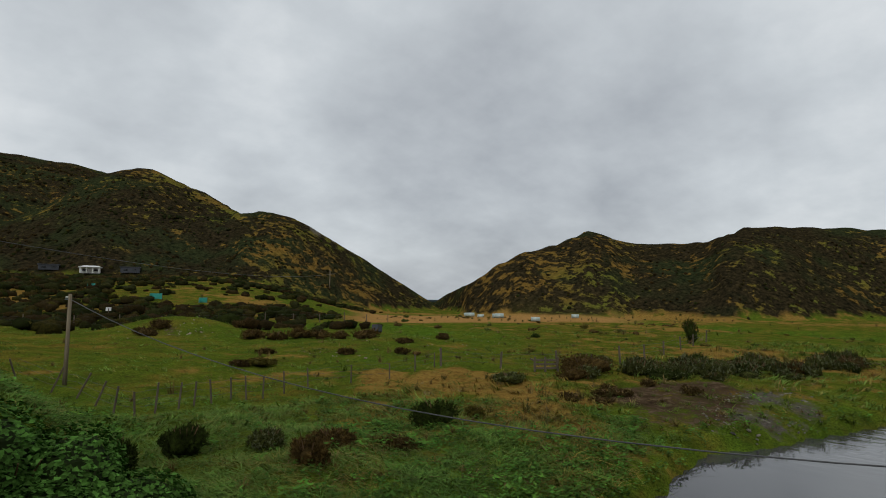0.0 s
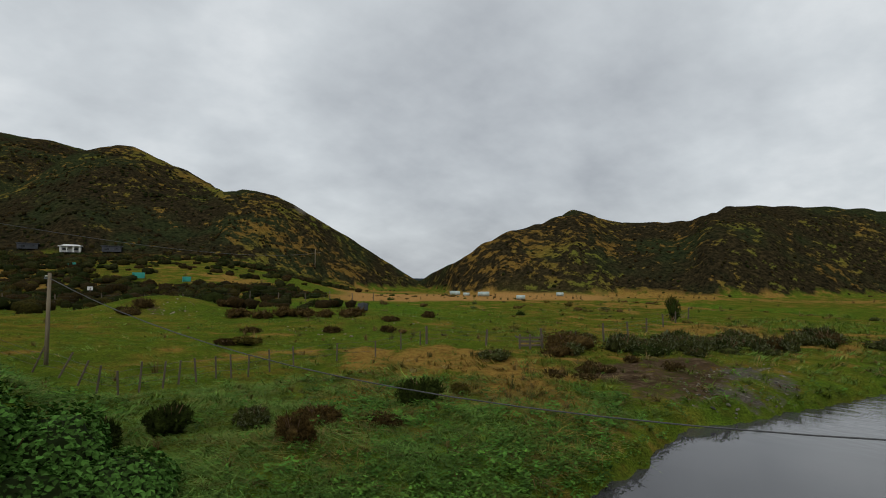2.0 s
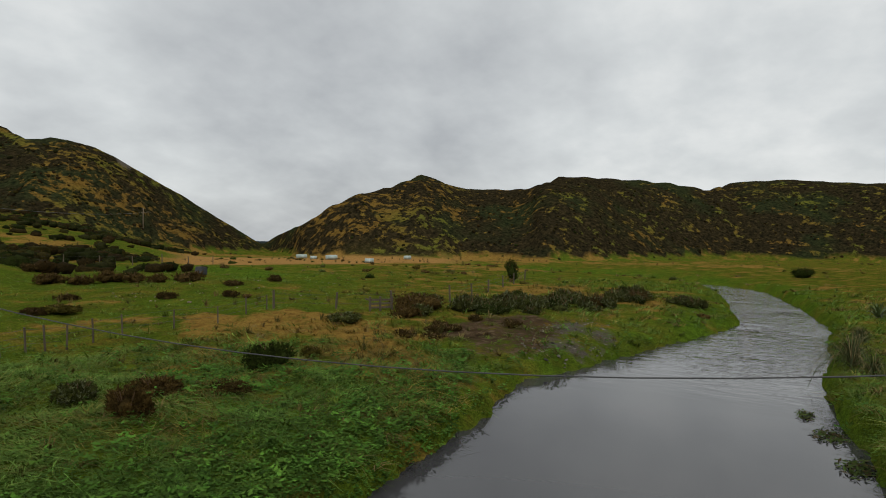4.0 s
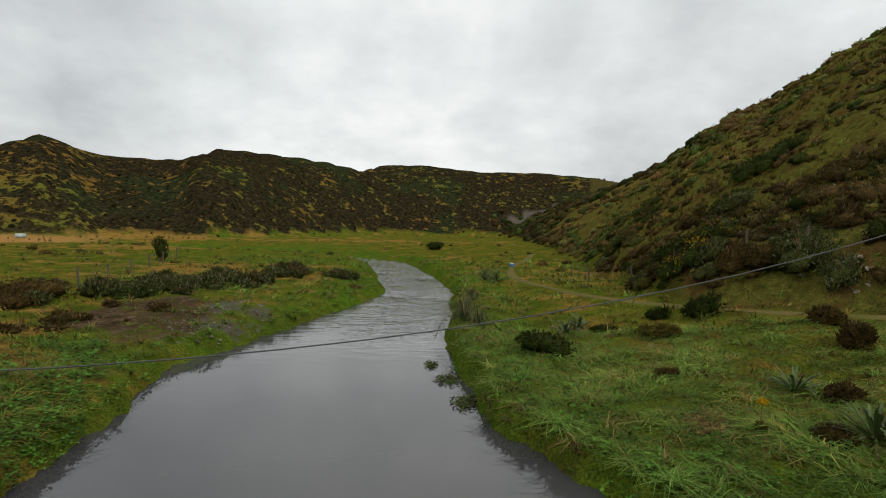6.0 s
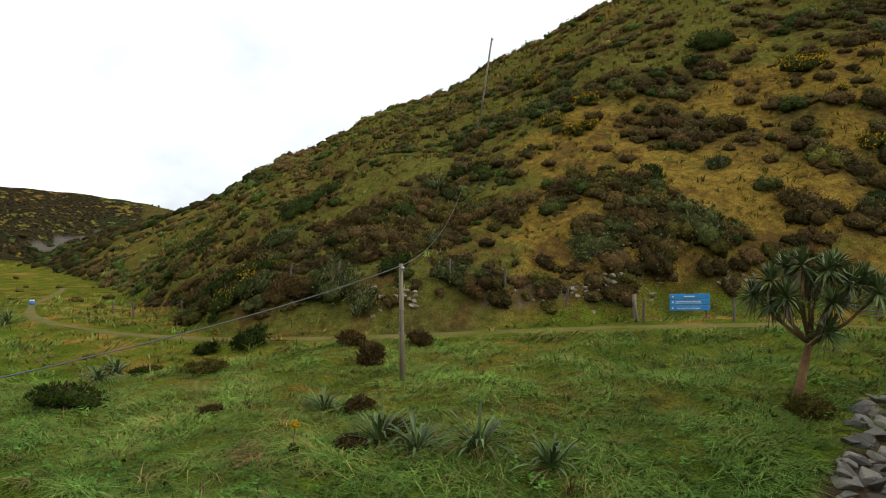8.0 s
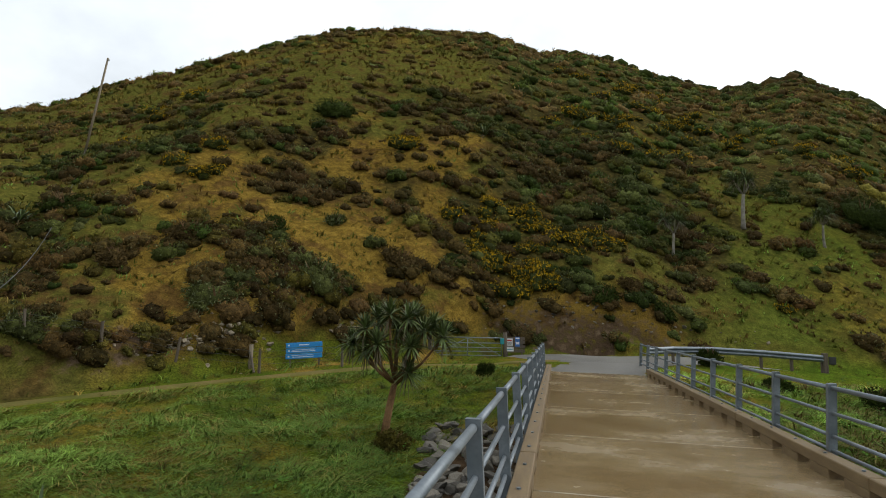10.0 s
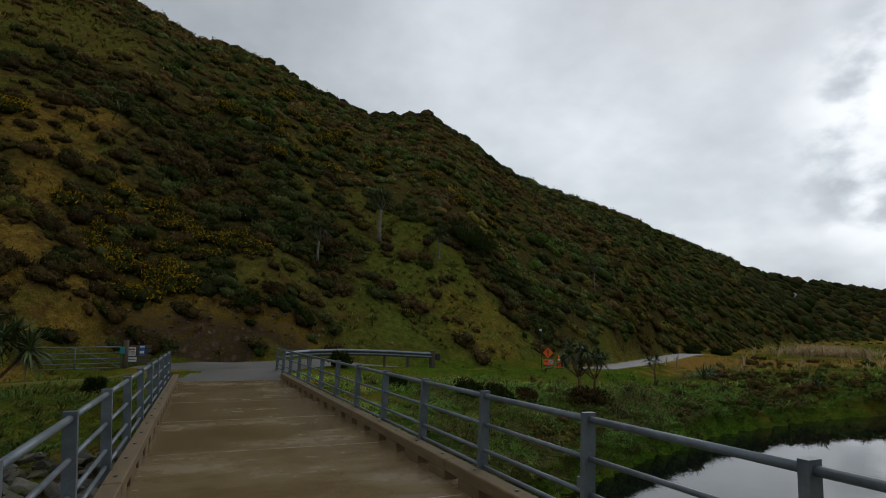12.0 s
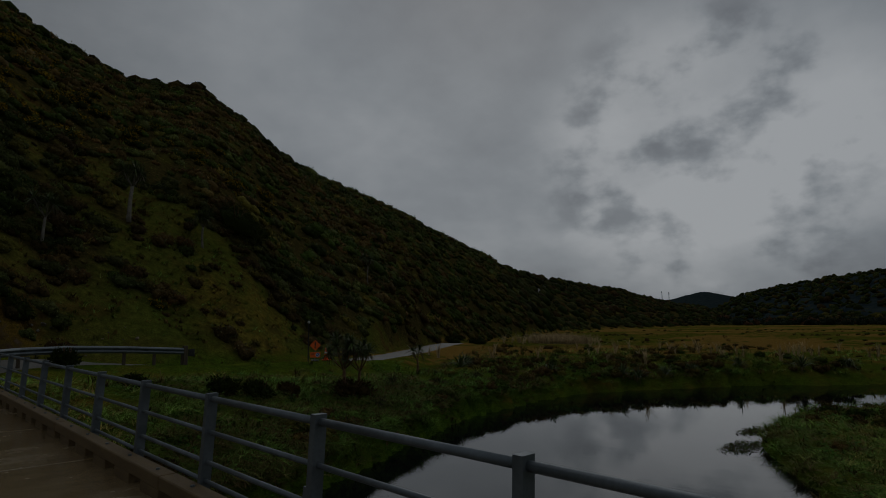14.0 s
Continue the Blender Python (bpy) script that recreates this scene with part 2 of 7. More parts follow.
def water_material():
    m = Mat("river_water", 0.03)
    sep = m.t.nodes.new("ShaderNodeSeparateXYZ")
    m.link(m.spot(), sep.inputs[0])
    m.link(m.range(sep.outputs[0], -6, 10, 1.45, 1.65), m.b.inputs["IOR"])
    # murky base upstream, near-black in the pool: reflection brightness set through the colour
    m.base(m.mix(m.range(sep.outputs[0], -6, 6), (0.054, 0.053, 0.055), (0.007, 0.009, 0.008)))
    # riffles upstream, almost still water round the bridge and below it
    riffle = m.math("MULTIPLY", m.range(sep.outputs[0], -22, -36, 0.0, 1.0), m.range(m.noise(0.16, 2), 0.3, 0.6, 0.25, 1.0))
    amp = m.math("ADD", riffle, 0.014)
    waves = m.noise(2.2, 3, 0.6, True, (1.0, 0.35, 1.0))
    slow = m.noise(0.5, 2)
    h = m.math("MULTIPLY", m.math("ADD", waves, m.math("MULTIPLY", slow, 0.6)), amp)
    return m.bump(h, 1.0, 0.10).m


def leaf_material(name, rough=0.9, dark=0.55, sheen=0.02, clump_shading=0.0):
    """Leaves: the plant's own tint, each leaf a little lighter or darker; solid mounds can also get lighter clumps and
    painted dark hollows for the shade between leaves.
    """
    m = Mat(name, rough)
    m.b.inputs["Specular IOR Level"].default_value = sheen
    tint = m.attr("tint", True)
    var = m.range(m.per_island(), 0, 1, 0.0, 1.0)
    col = m.mix(var, tint, m.mix(1.0, tint, (dark, dark, dark), "MULTIPLY"))
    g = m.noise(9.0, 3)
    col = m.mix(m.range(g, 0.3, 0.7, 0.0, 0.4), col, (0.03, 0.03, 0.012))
    if clump_shading:
        tuft, leaf_gap = m.noise(4.5, 4, 0.65), m.noise(15, 4, 0.7)
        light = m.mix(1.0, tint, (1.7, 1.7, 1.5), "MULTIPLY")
        col = m.mix(m.range(tuft, 0.46, 0.66, 0.0, clump_shading), col, light)
        # near-black spots painted where a real bush has shaded gaps
        col = m.mix(m.range(leaf_gap, 0.48, 0.64, 0.0, clump_shading), col, (0.010, 0.009, 0.004))
        m.bump(m.math("ADD", tuft, m.math("MULTIPLY", leaf_gap, 0.4)), 1.0, 0.16)
    m.base(col)
    return m.m


def concrete_deck():
    """Wet concrete, stained tan by mud, with damp and drier patches."""
    m = Mat("wet_concrete_deck", 0.35)
    a, b, c = m.noise(0.55, 4, 0.55, True, (0.8, 1.25, 1)), m.noise(2.4, 5, 0.62, True, (0.8, 1.3, 1)), m.noise(60, 2)
    col = m.ramp(a, (0.32, (0.160, 0.098, 0.038)), (0.55, (0.215, 0.148, 0.066)), (0.78, (0.30, 0.232, 0.140)))
    col = m.mix(m.range(b, 0.42, 0.72, 0.0, 0.35), col, (0.185, 0.130, 0.062))
    col = m.mix(m.range(c, 0.4, 0.7, 0.0, 0.30), col, (0.26, 0.235, 0.19))
    m.base(col)
    m.roughness(m.math("ADD", m.range(a, 0.36, 0.66, 0.06, 0.26), m.range(b, 0.4, 0.7, 0.0, 0.12)))
    return m.bump(m.math("ADD", c, m.math("MULTIPLY", b, 0.4)), 0.2, 0.008).m


def stone_material(name, a, b):
    """Broken rock, each stone of its own shade."""
    m = Mat(name, 0.75)
    m.b.inputs["Specular IOR Level"].default_value = 0.3
    f, g = m.noise(2.0, 5, 0.6, False), m.noise(14, 3, 0.6, False)
    tone = m.math("ADD", m.math("MULTIPLY", m.per_object(), 0.75), m.math("MULTIPLY", f, 0.35))
    col = m.ramp(tone, (0.15, a), (0.85, b))
    col = m.mix(m.range(g, 0.4, 0.7, 0.0, 0.5), col, (0.055, 0.05, 0.042))
    return m.base(col).bump(g, 0.6, 0.03).m


MAT = dict(
    ground=ground_material(),
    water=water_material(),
    leaf=leaf_material("shrub_leaves", clump_shading=0.75),
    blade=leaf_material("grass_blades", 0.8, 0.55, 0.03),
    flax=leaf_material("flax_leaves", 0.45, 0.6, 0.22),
    deck=concrete_deck(),
    timber=two_tone("weathered_timber", (0.120, 0.076, 0.030), (0.205, 0.142, 0.066), 2.5, 0.75, stretch=(6, 1, 6), bump=0.4),
    post_wood=two_tone("grey_post_wood", (0.06, 0.045, 0.03), (0.14, 0.11, 0.075), 3.0, 0.9, stretch=(8, 8, 1), bump=0.5),
    pole_wood=two_tone("silvered_pole_wood", (0.12, 0.09, 0.052), (0.235, 0.19, 0.125), 2.0, 0.85, stretch=(10, 10, 0.6), bump=0.5),
    steel=two_tone("galvanised_steel", (0.115, 0.137, 0.152), (0.200, 0.230, 0.250), 5.0, 0.5, 0.35, fine=40, bump=0.08, dist=0.004),
    wire=two_tone("cable_sheath", (0.035, 0.035, 0.035), (0.07, 0.07, 0.07), 4.0, 0.6),
    rock=stone_material("riprap_rock", (0.034, 0.031, 0.026), (0.215, 0.190, 0.148)),
    pale_rock=two_tone("pale_outcrop_rock", (0.14, 0.108, 0.070), (0.40, 0.335, 0.24), 2.4, 0.85, fine=9, bump=0.7, dist=0.05, shine=0.15),
    bark=two_tone("cabbage_tree_bark", (0.085, 0.050, 0.027), (0.26, 0.155, 0.082), 3.0, 0.9, bump=0.7, dist=0.03, shine=0.15),
    tan_bark=two_tone("tan_bark", (0.105, 0.055, 0.024), (0.30, 0.175, 0.085), 3.0, 0.9, bump=0.8, dist=0.04, shine=0.1),
    pale_bark=two_tone("pale_bark", (0.13, 0.115, 0.09), (0.34, 0.31, 0.26), 2.0, 0.9, bump=0.6, dist=0.03, shine=0.15),
    joint=two_tone("joint_water_film", (0.17, 0.125, 0.07), (0.42, 0.37, 0.28), 2.2, 0.5, bump=0.1, local=False),
    road=two_tone("gravel_road", (0.070, 0.064, 0.053), (0.145, 0.136, 0.117), 0.5, 0.6, fine=14, bump=0.5, dist=0.02, local=False),
    track=two_tone("dirt_track", (0.088, 0.092, 0.020), (0.165, 0.120, 0.044), 0.7, 0.95, fine=10, bump=0.5, dist=0.03, local=False, shine=0.03),
    blue=two_tone("blue_sign_paint", (0.010, 0.20, 0.50), (0.020, 0.26, 0.60), 2.0, 0.45, bump=0.05),
    white=two_tone("white_paint", (0.62, 0.62, 0.60), (0.78, 0.78, 0.76), 2.0, 0.6, bump=0.05),
    orange=two_tone("orange_sheeting", (0.95, 0.13, 0.008), (1.0, 0.18, 0.015), 3.0, 0.45, bump=0.05),
    black=two_tone("black_paint", (0.012, 0.012, 0.012), (0.03, 0.03, 0.03), 3.0, 0.5, bump=0.05),
    dark_wall=two_tone("dark_cladding", (0.018, 0.022, 0.028), (0.04, 0.045, 0.055), 0.8, 0.6, bump=0.1),
    pale_wall=two_tone("pale_cladding", (0.45, 0.45, 0.44), (0.62, 0.62, 0.60), 0.8, 0.7, bump=0.1),
    tarp=two_tone("turquoise_mesh", (0.01, 0.22, 0.17), (0.03, 0.34, 0.27), 1.0, 0.6, bump=0.1),
    wrap=two_tone("pale_green_wrap", (0.28, 0.36, 0.33), (0.42, 0.49, 0.46), 1.5, 0.4, bump=0.1),
    glass=two_tone("dark_window_glass", (0.010, 0.012, 0.014), (0.02, 0.024, 0.028), 1.0, 0.3, bump=0.0),
    red=two_tone("red_paint", (0.35, 0.02, 0.015), (0.5, 0.05, 0.03), 3.0, 0.5, bump=0.05),
    teal=two_tone("teal_plastic", (0.01, 0.20, 0.22), (0.02, 0.30, 0.32), 3.0, 0.5, bump=0.05),
    car_blue=two_tone("blue_drum_plastic", (0.02, 0.10, 0.32), (0.04, 0.16, 0.42), 3.0, 0.4, bump=0.05),
)

# ---- terrain ----
# -- terrain shape
WATER = -3.45


def vnoise(x, y, seed=0.0):
    xi, yi = np.floor(x), np.floor(y)
    fx, fy = x - xi, y - yi
    fx, fy = fx * fx * (3 - 2 * fx), fy * fy * (3 - 2 * fy)

    def h(a, b):
        v = np.sin(a * 127.1 + b * 311.7 + seed * 74.7) * 43758.5453
        return v - np.floor(v)

    return (h(xi, yi) * (1 - fx) + h(xi + 1, yi) * fx) * (1 - fy) + (h(xi, yi + 1) * (1 - fx) + h(xi + 1, yi + 1) * fx) * fy


def fbm(x, y, seed=0.0, octaves=4):
    s, a, k = 0.0, 0.5, 1.0
    for n in range(octaves):
        s = s + a * (vnoise(x * k, y * k, seed + n * 3.7) * 2 - 1)
        a, k = a * 0.5, k * 2.03
    return s


def sstep(v, a, b):
    t = np.clip((v - a) / (b - a), 0, 1)
    return t * t * (3 - 2 * t)


def table(az, rows, col):
    rows = sorted(rows)
    return np.interp(az, [r[0] for r in rows], [r[col] for r in rows])


# the river: x, y, half its width
RIVER = [(-108, -62, 2.5), (-98, -36, 2.5), (-90, -18, 2.5), (-84, -8.5, 2.6), (-76, -4.6, 2.8), (-60, -1.8, 2.7), (-45, 0.0, 2.6), (-36, -1.3, 3.0), (-29, -2.4, 3.9), (-22, -3.4, 4.7),
         (-15, -2.6, 4.8), (-9, -1.2, 6.0), (-3, 2.0, 8.0), (3, 5.2, 8.5), (9, 8.6, 8.0), (16, 12.9, 7.1), (25, 17.2, 7.0), (35, 18.2, 7.4), (46, 13, 6.5), (58, 3, 5), (80, -18, 5), (130, -50, 6), (300, -120, 8)]


def river_gap(x, y):
    """Metres from the water's edge, inside it below 0."""
    best = np.full(np.shape(x), 1e9)
    for (ax, ay, aw), (bx, by, bw) in zip(RIVER, RIVER[1:]):
        t = np.clip(((x - ax) * (bx - ax) + (y - ay) * (by - ay)) / ((bx - ax) ** 2 + (by - ay) ** 2), 0, 1)
        d = np.hypot(x - ax - t * (bx - ax), y - ay - t * (by - ay)) - (aw + t * (bw - aw))
        best = np.minimum(best, d)
    return best + 0.45 * fbm(x * 0.35, y * 0.35, 5, 3) + 0.25 * fbm(x * 1.6, y * 1.6, 8, 2)


# azimuth, foot's distance, crest's distance, crest's elevation in degrees
NEAR_HILL = [(176, 300, 330, -1), (170, 150, 260, 1.0), (166, 80, 210, 2.8), (161, 36, 175, 4.5), (157.4, 27, 150, 6.4), (155, 26, 142, 8.5), (152.6, 25, 134, 10.15), (150, 25, 130, 10.85), (147, 24.5, 122, 12.75), (144.5, 24.3, 118, 14.3), (142, 24, 113, 15.5),
             (139.8, 24.2, 111, 16.3), (137.2, 24.4, 109, 17.2), (134, 24.8, 107, 19.1), (130.5, 25.5, 106, 20.9), (126, 26.5, 106, 22.4), (122, 27.5, 107, 23.9), (118.7, 28.3, 108, 25.2), (113.3, 29.5, 110, 27.0), (109.5, 30.3, 111, 27.4), (104.5, 31, 113, 27.5), (98, 33, 118, 27.4)]
NEAR_HILL += [(95, 33.2, 120, 26.6), (92.4, 33.5, 122, 25.65), (88.5, 33.8, 126, 25.3), (85, 34, 129, 24.3), (80.3, 34.5, 134, 22.75), (75.6, 35.5, 142, 21.2), (69.5, 38, 149, 21.3), (68.2, 38.5, 150, 20.5), (65.3, 40, 152, 18.8), (62.5, 43, 156, 16.4), (57.7, 49, 167, 14.1), (52.7, 57, 182, 12.0),
              (50, 69, 190, 10.9), (48.1, 82, 199, 9.95), (43.6, 110, 224, 7.6), (41.5, 133, 248, 6.6), (38.7, 164, 282, 4.9), (35.2, 220, 356, 4.1), (32.6, 245, 410, 3.5), (28.6, 285, 510, 2.85), (26.9, 305, 535, 2.2), (23.9, 360, 575, 1.5), (21.5, 410, 600, 1.2), (18, 500, 600, -1)]
FAR_HILLS = [(232, 330, 352, -2), (228, 250, 272, -0.3), (225.9, 200, 222, 1.1), (223.8, 165, 187, 2.0), (221.6, 155, 182, 3.6), (219.2, 150, 187, 4.7), (216, 150, 197, 5.7), (212.7, 150, 212, 7.0), (210.8, 152, 210, 6.6), (208.2, 158, 222, 5.4), (204.4, 158, 223, 5.5),
             (200.8, 156, 209, 6.1), (199.2, 158, 221, 6.85), (195.6, 165, 230, 6.75), (190.1, 185, 250, 6.2), (186, 205, 266, 5.5), (184.4, 210, 280, 6.0), (179.5, 215, 287, 6.0), (174.5, 220, 287, 5.6), (169.9, 225, 294, 5.6), (165.6, 228, 291, 5.2), (161.5, 230, 285, 4.6), (150, 240, 274, 3)]
LEFT_HILL = [(226, 235, 230, -1), (227.9, 225, 235, -0.1), (229.3, 212, 235, 0.8), (231.5, 200, 235, 2.3), (234.3, 186, 232, 4.1), (238.4, 178, 230, 6.5), (239.8, 175, 230, 7.3), (241.4, 173, 230, 8.05), (243.5, 170, 230, 8.5), (244.8, 170, 233, 8.35), (245.9, 170, 225, 8.0),
             (247.6, 172, 255, 8.8), (250.8, 172, 267, 10.4), (253.9, 172, 270, 11.45), (255, 173, 270, 11.5), (256.5, 174, 267, 11.2), (258.5, 175, 260, 10.2), (262, 180, 255, 7.5), (268, 190, 255, 3.5), (275, 200, 255, 0)]
BACK_HILL = [(246, 300, 520, 4), (252, 290, 500, 8), (256, 285, 490, 10.2), (258, 280, 480, 10.85), (260.4, 275, 475, 11.2), (262.8, 268, 470, 11.25), (265, 260, 470, 11.45), (274, 240, 470, 12.5), (285, 240, 480, 11), (297, 260, 520, 8)]
DOWN_HILLS = [(-63, 500, 1100, 7), (-45, 600, 1200, 5), (-25, 700, 1300, 6.5), (-8, 800, 1400, 6.5), (0, 850, 1400, 5.2), (8.2, 900, 1450, 3.8), (12, 900, 1450, 3.35), (15.4, 950, 1500, 2.8), (18.3, 1000, 1500, 2.2), (20.2, 1050, 1500, 1.2), (23, 1100, 1500, -0.2)]
DISTANT = [(14, 2200, 3600, 0.5), (17.5, 2200, 3600, 1.6), (19.8, 2200, 3600, 2.2), (21.4, 2200, 3600, 2.55), (22.6, 2200, 3600, 2.3), (24.2, 2200, 3600, 1.9), (26, 2200, 3600, 1.6), (31, 2200, 3600, 1.4), (36, 2200, 3600, 0)]


def hill_rise(d, az, rows, base, rough, bush=1.1):
    f, r, e = table(az, rows, 1), table(az, rows, 2), table(az, rows, 3)
    rows_az = [q[0] for q in rows]
    inside = (az >= min(rows_az)) & (az <= max(rows_az))
    top = np.maximum(np.tan(np.radians(e)) * r + 1.8 - base - bush, 0)
    t = np.clip((d - f) / (r - f), 0, 1)
    s = t + 0.22 * t * (1 - t)
    fall = 1 - 0.55 * sstep(d, r, r * 1.9)
    z = top * s * fall
    z = z + rough * np.minimum(t * 6, 1) * np.clip(1.3 - t, 0.15, 1) * np.clip(top / 20, 0, 1)
    return np.where(inside, np.maximum(z, 0), 0), np.where(inside & (top > 0.5), t, 0)


ROAD = [(0, 22), (0, 26.5), (2.0, 30.0), (6, 32.2), (12, 32.6), (17, 32.6), (22.4, 34.4), (30, 39.6), (44, 50.5), (57, 61), (64, 65.5)]
TRACK = [(-1.5, 29.0), (-4, 27.6), (-10.2, 24.0), (-15.2, 20.4), (-20, 16.3), (-24.1, 13.0), (-27, 11.4), (-31, 9.8), (-36.2, 8.4), (-41, 7.5), (-45, 7.1), (-49, 7.3), (-56.5, 8.6), (-64, 11), (-80, 15)]


def line_gap(x, y, pts):
    best = np.full(np.shape(x), 1e9)
    for (ax, ay), (bx, by) in zip(pts, pts[1:]):
        t = np.clip(((x - ax) * (bx - ax) + (y - ay) * (by - ay)) / ((bx - ax) ** 2 + (by - ay) ** 2), 0, 1)
        best = np.minimum(best, np.hypot(x - ax - t * (bx - ax), y - ay - t * (by - ay)))
    return best


def plain(x, y):
    z = -2.25 + 0.0 * x
    ramp = np.clip((y - 4) * 0.13 - 0.62, -0.5, 2.15)
    near = sstep(x, -52, -26) * (1 - sstep(x, 45, 120))
    z = z + near * np.where(y > 0, ramp, 0) * sstep(y, 2, 6)
    z = z - 0.052 * np.clip(x - 4, 0, 24) * sstep(y, 15, 25) * (1 - sstep(x, 60, 140))
    az, d = np.degrees(np.arctan2(y, x)) % 360, np.hypot(x, y)
    z = z + 0.018 * np.clip(-y - 14, 0, 40) * (1 - sstep(x, 20, 60)) - 0.012 * np.clip(d - 65, 0, 100) * sstep(az, 183, 203) * (1 - sstep(az, 262, 285))
    z = z + 1.5 * np.exp(-(((x + 20) / 5.5) ** 2 + ((y + 54) / 3.5) ** 2)) + 0.5 * np.exp(-(((x + 31) / 6) ** 2 + ((y + 36) / 3) ** 2))
    z = z + 0.42 * sstep(x, -14, -3) * sstep(-y, 8, 22) * (1 - sstep(x, 12, 20))
    return z


def H(x, y, detail=True):
    x, y = np.asarray(x, float), np.asarray(y, float)
    d = np.hypot(x, y)
    az = np.degrees(np.arctan2(y, x)) % 360
    az = np.where(az > 298, az - 360, az)
    base = plain(x, y)
    # the shelf below the left hill, on which the houses stand
    base = base + 8.7 * sstep(d, 66, 172) * sstep(az, 231, 248) * (1 - sstep(az, 285, 297))
    rough = 2.2 * fbm(x * 0.05, y * 0.05, 1) + 0.9 * fbm(x * 0.16, y * 0.16, 2)
    best = np.zeros_like(d)
    for rows, k in ((NEAR_HILL, 1.0), (FAR_HILLS, 1.6), (LEFT_HILL, 2.0), (BACK_HILL, 2.5), (DOWN_HILLS, 6.0), (DISTANT, 8.0)):
        spur = 0.0
        if rows in (FAR_HILLS, LEFT_HILL, BACK_HILL):
            warp = az + 1.5 * fbm(x * 0.012, y * 0.012, 6, 2)
            spur = (6.0 * np.abs(fbm(warp * 0.16, d * 0.0025, 7, 3)) - 1.8) * np.clip((d - table(az, rows, 1)) / 25, 0, 1)
        z, t = hill_rise(d, az, rows, base, rough * k + spur)
        best = np.maximum(best, z)
        if rows is NEAR_HILL:
            # a low cut bank where the track was dug into the foot
            best = best + 1.3 * sstep(t, 0.0, 0.022) * sstep(az, 80, 86) * (1 - sstep(az, 122, 130))
    z = base + best
    if detail:
        z = z + 0.26 * fbm(x * 0.3, y * 0.3, 3) * (1 - sstep(d, 150, 400)) + 0.20 * fbm(x * 0.95, y * 0.95, 4, 3) * (1 - sstep(d, 30, 70))
    # roads lie level
    g = line_gap(x, y, ROAD)
    lev = np.interp(y, [22, 30, 33, 45, 60, 130], [0.0, -0.15, -0.75, -1.2, -1.5, -1.8])
    lev = lev + (np.interp(y, [22, 25.5, 33.5], [-0.02, 0.03, 0.33]) - lev) * (1 - sstep(x, 3.5, 13)) * (y < 40)
    apron = np.hypot((x + 0.6) / 1.25, y - 29.4)
    g = np.minimum(g, apron)
    z = z + (lev - z) * (1 - sstep(g, 2.6, 4.6)) * sstep(y, 22.5, 24.5)
    z = z + (-0.05 - z) * (1 - sstep(np.abs(x), 2.6, 6.0)) * sstep(-y, 14.5, 16)
    g = line_gap(x, y, TRACK)
    smooth_z = plain(x, y) + 0.1
    z = z + (smooth_z - z) * (1 - sstep(g, 1.1, 2.2)) * (y < 27.5)
    # the river's bed and banks
    gap = river_gap(x, y)
    lip = np.where(x < -12, np.where(y > -1.5, 0.55, 0.36), 0.34)
    bank = np.clip(lip * sstep(gap, 0.0, 0.42) + (1 - lip) * (1 - np.exp(-np.maximum(gap, 0) / 2.6)), 0, 1)
    z = np.where(gap < 25, WATER - 0.08 + (z - WATER + 0.08) * bank - 0.5 * sstep(-gap, 0, 1.5), z)
    return z
# -- end of terrain shape


def mesh_object(name, verts, faces, mat, parent=None, attrs=None, smooth=True, tint=None):
    """Links one mesh from arrays; faces all of one size may be an array."""
    me = bpy.data.meshes.new(name)
    verts = np.asarray(verts, np.float32)
    if isinstance(faces, np.ndarray):
        k = faces.shape[1]
        me.vertices.add(len(verts)); me.vertices.foreach_set("co", verts.ravel())
        me.loops.add(faces.size); me.loops.foreach_set("vertex_index", faces.astype(np.int32).ravel())
        me.polygons.add(len(faces)); me.polygons.foreach_set("loop_start", np.arange(0, faces.size, k, dtype=np.int32))
        me.update(calc_edges=True)
    else:
        me.from_pydata(verts.tolist(), [], faces)
    me.polygons.foreach_set("use_smooth", np.full(len(me.polygons), smooth))
    for key, val in (attrs or {}).items():
        a = me.attributes.new(key, "FLOAT", "POINT")
        a.data.foreach_set("value", np.asarray(val, np.float32).ravel())
    if tint is not None:
        a = me.attributes.new("tint", "FLOAT_COLOR", "POINT")
        a.data.foreach_set("color", np.c_[tint, np.ones(len(tint))].astype(np.float32).ravel())
    me.materials.append(mat)
    me.update()
    ob = new(name, me)
    if parent is not None:
        ob.parent = parent
    return ob


def rock_bed(x, y):
    """Metres inside the beds of loose rock at the abutment, below 0 outside them."""
    w = 0.5 * fbm(x * 0.7, y * 0.7, 27, 3)
    far = 5.2 - 0.16 * np.abs(y - 12.5)
    left = np.minimum(np.minimum(x + far, -2.0 - x), np.minimum(y - 9.2, 18.2 - y))
    right = np.minimum(np.minimum(x - 2.0, 3.9 - x), np.minimum(y - 9.2, 18.8 - y))
    return np.maximum(left, right) + w


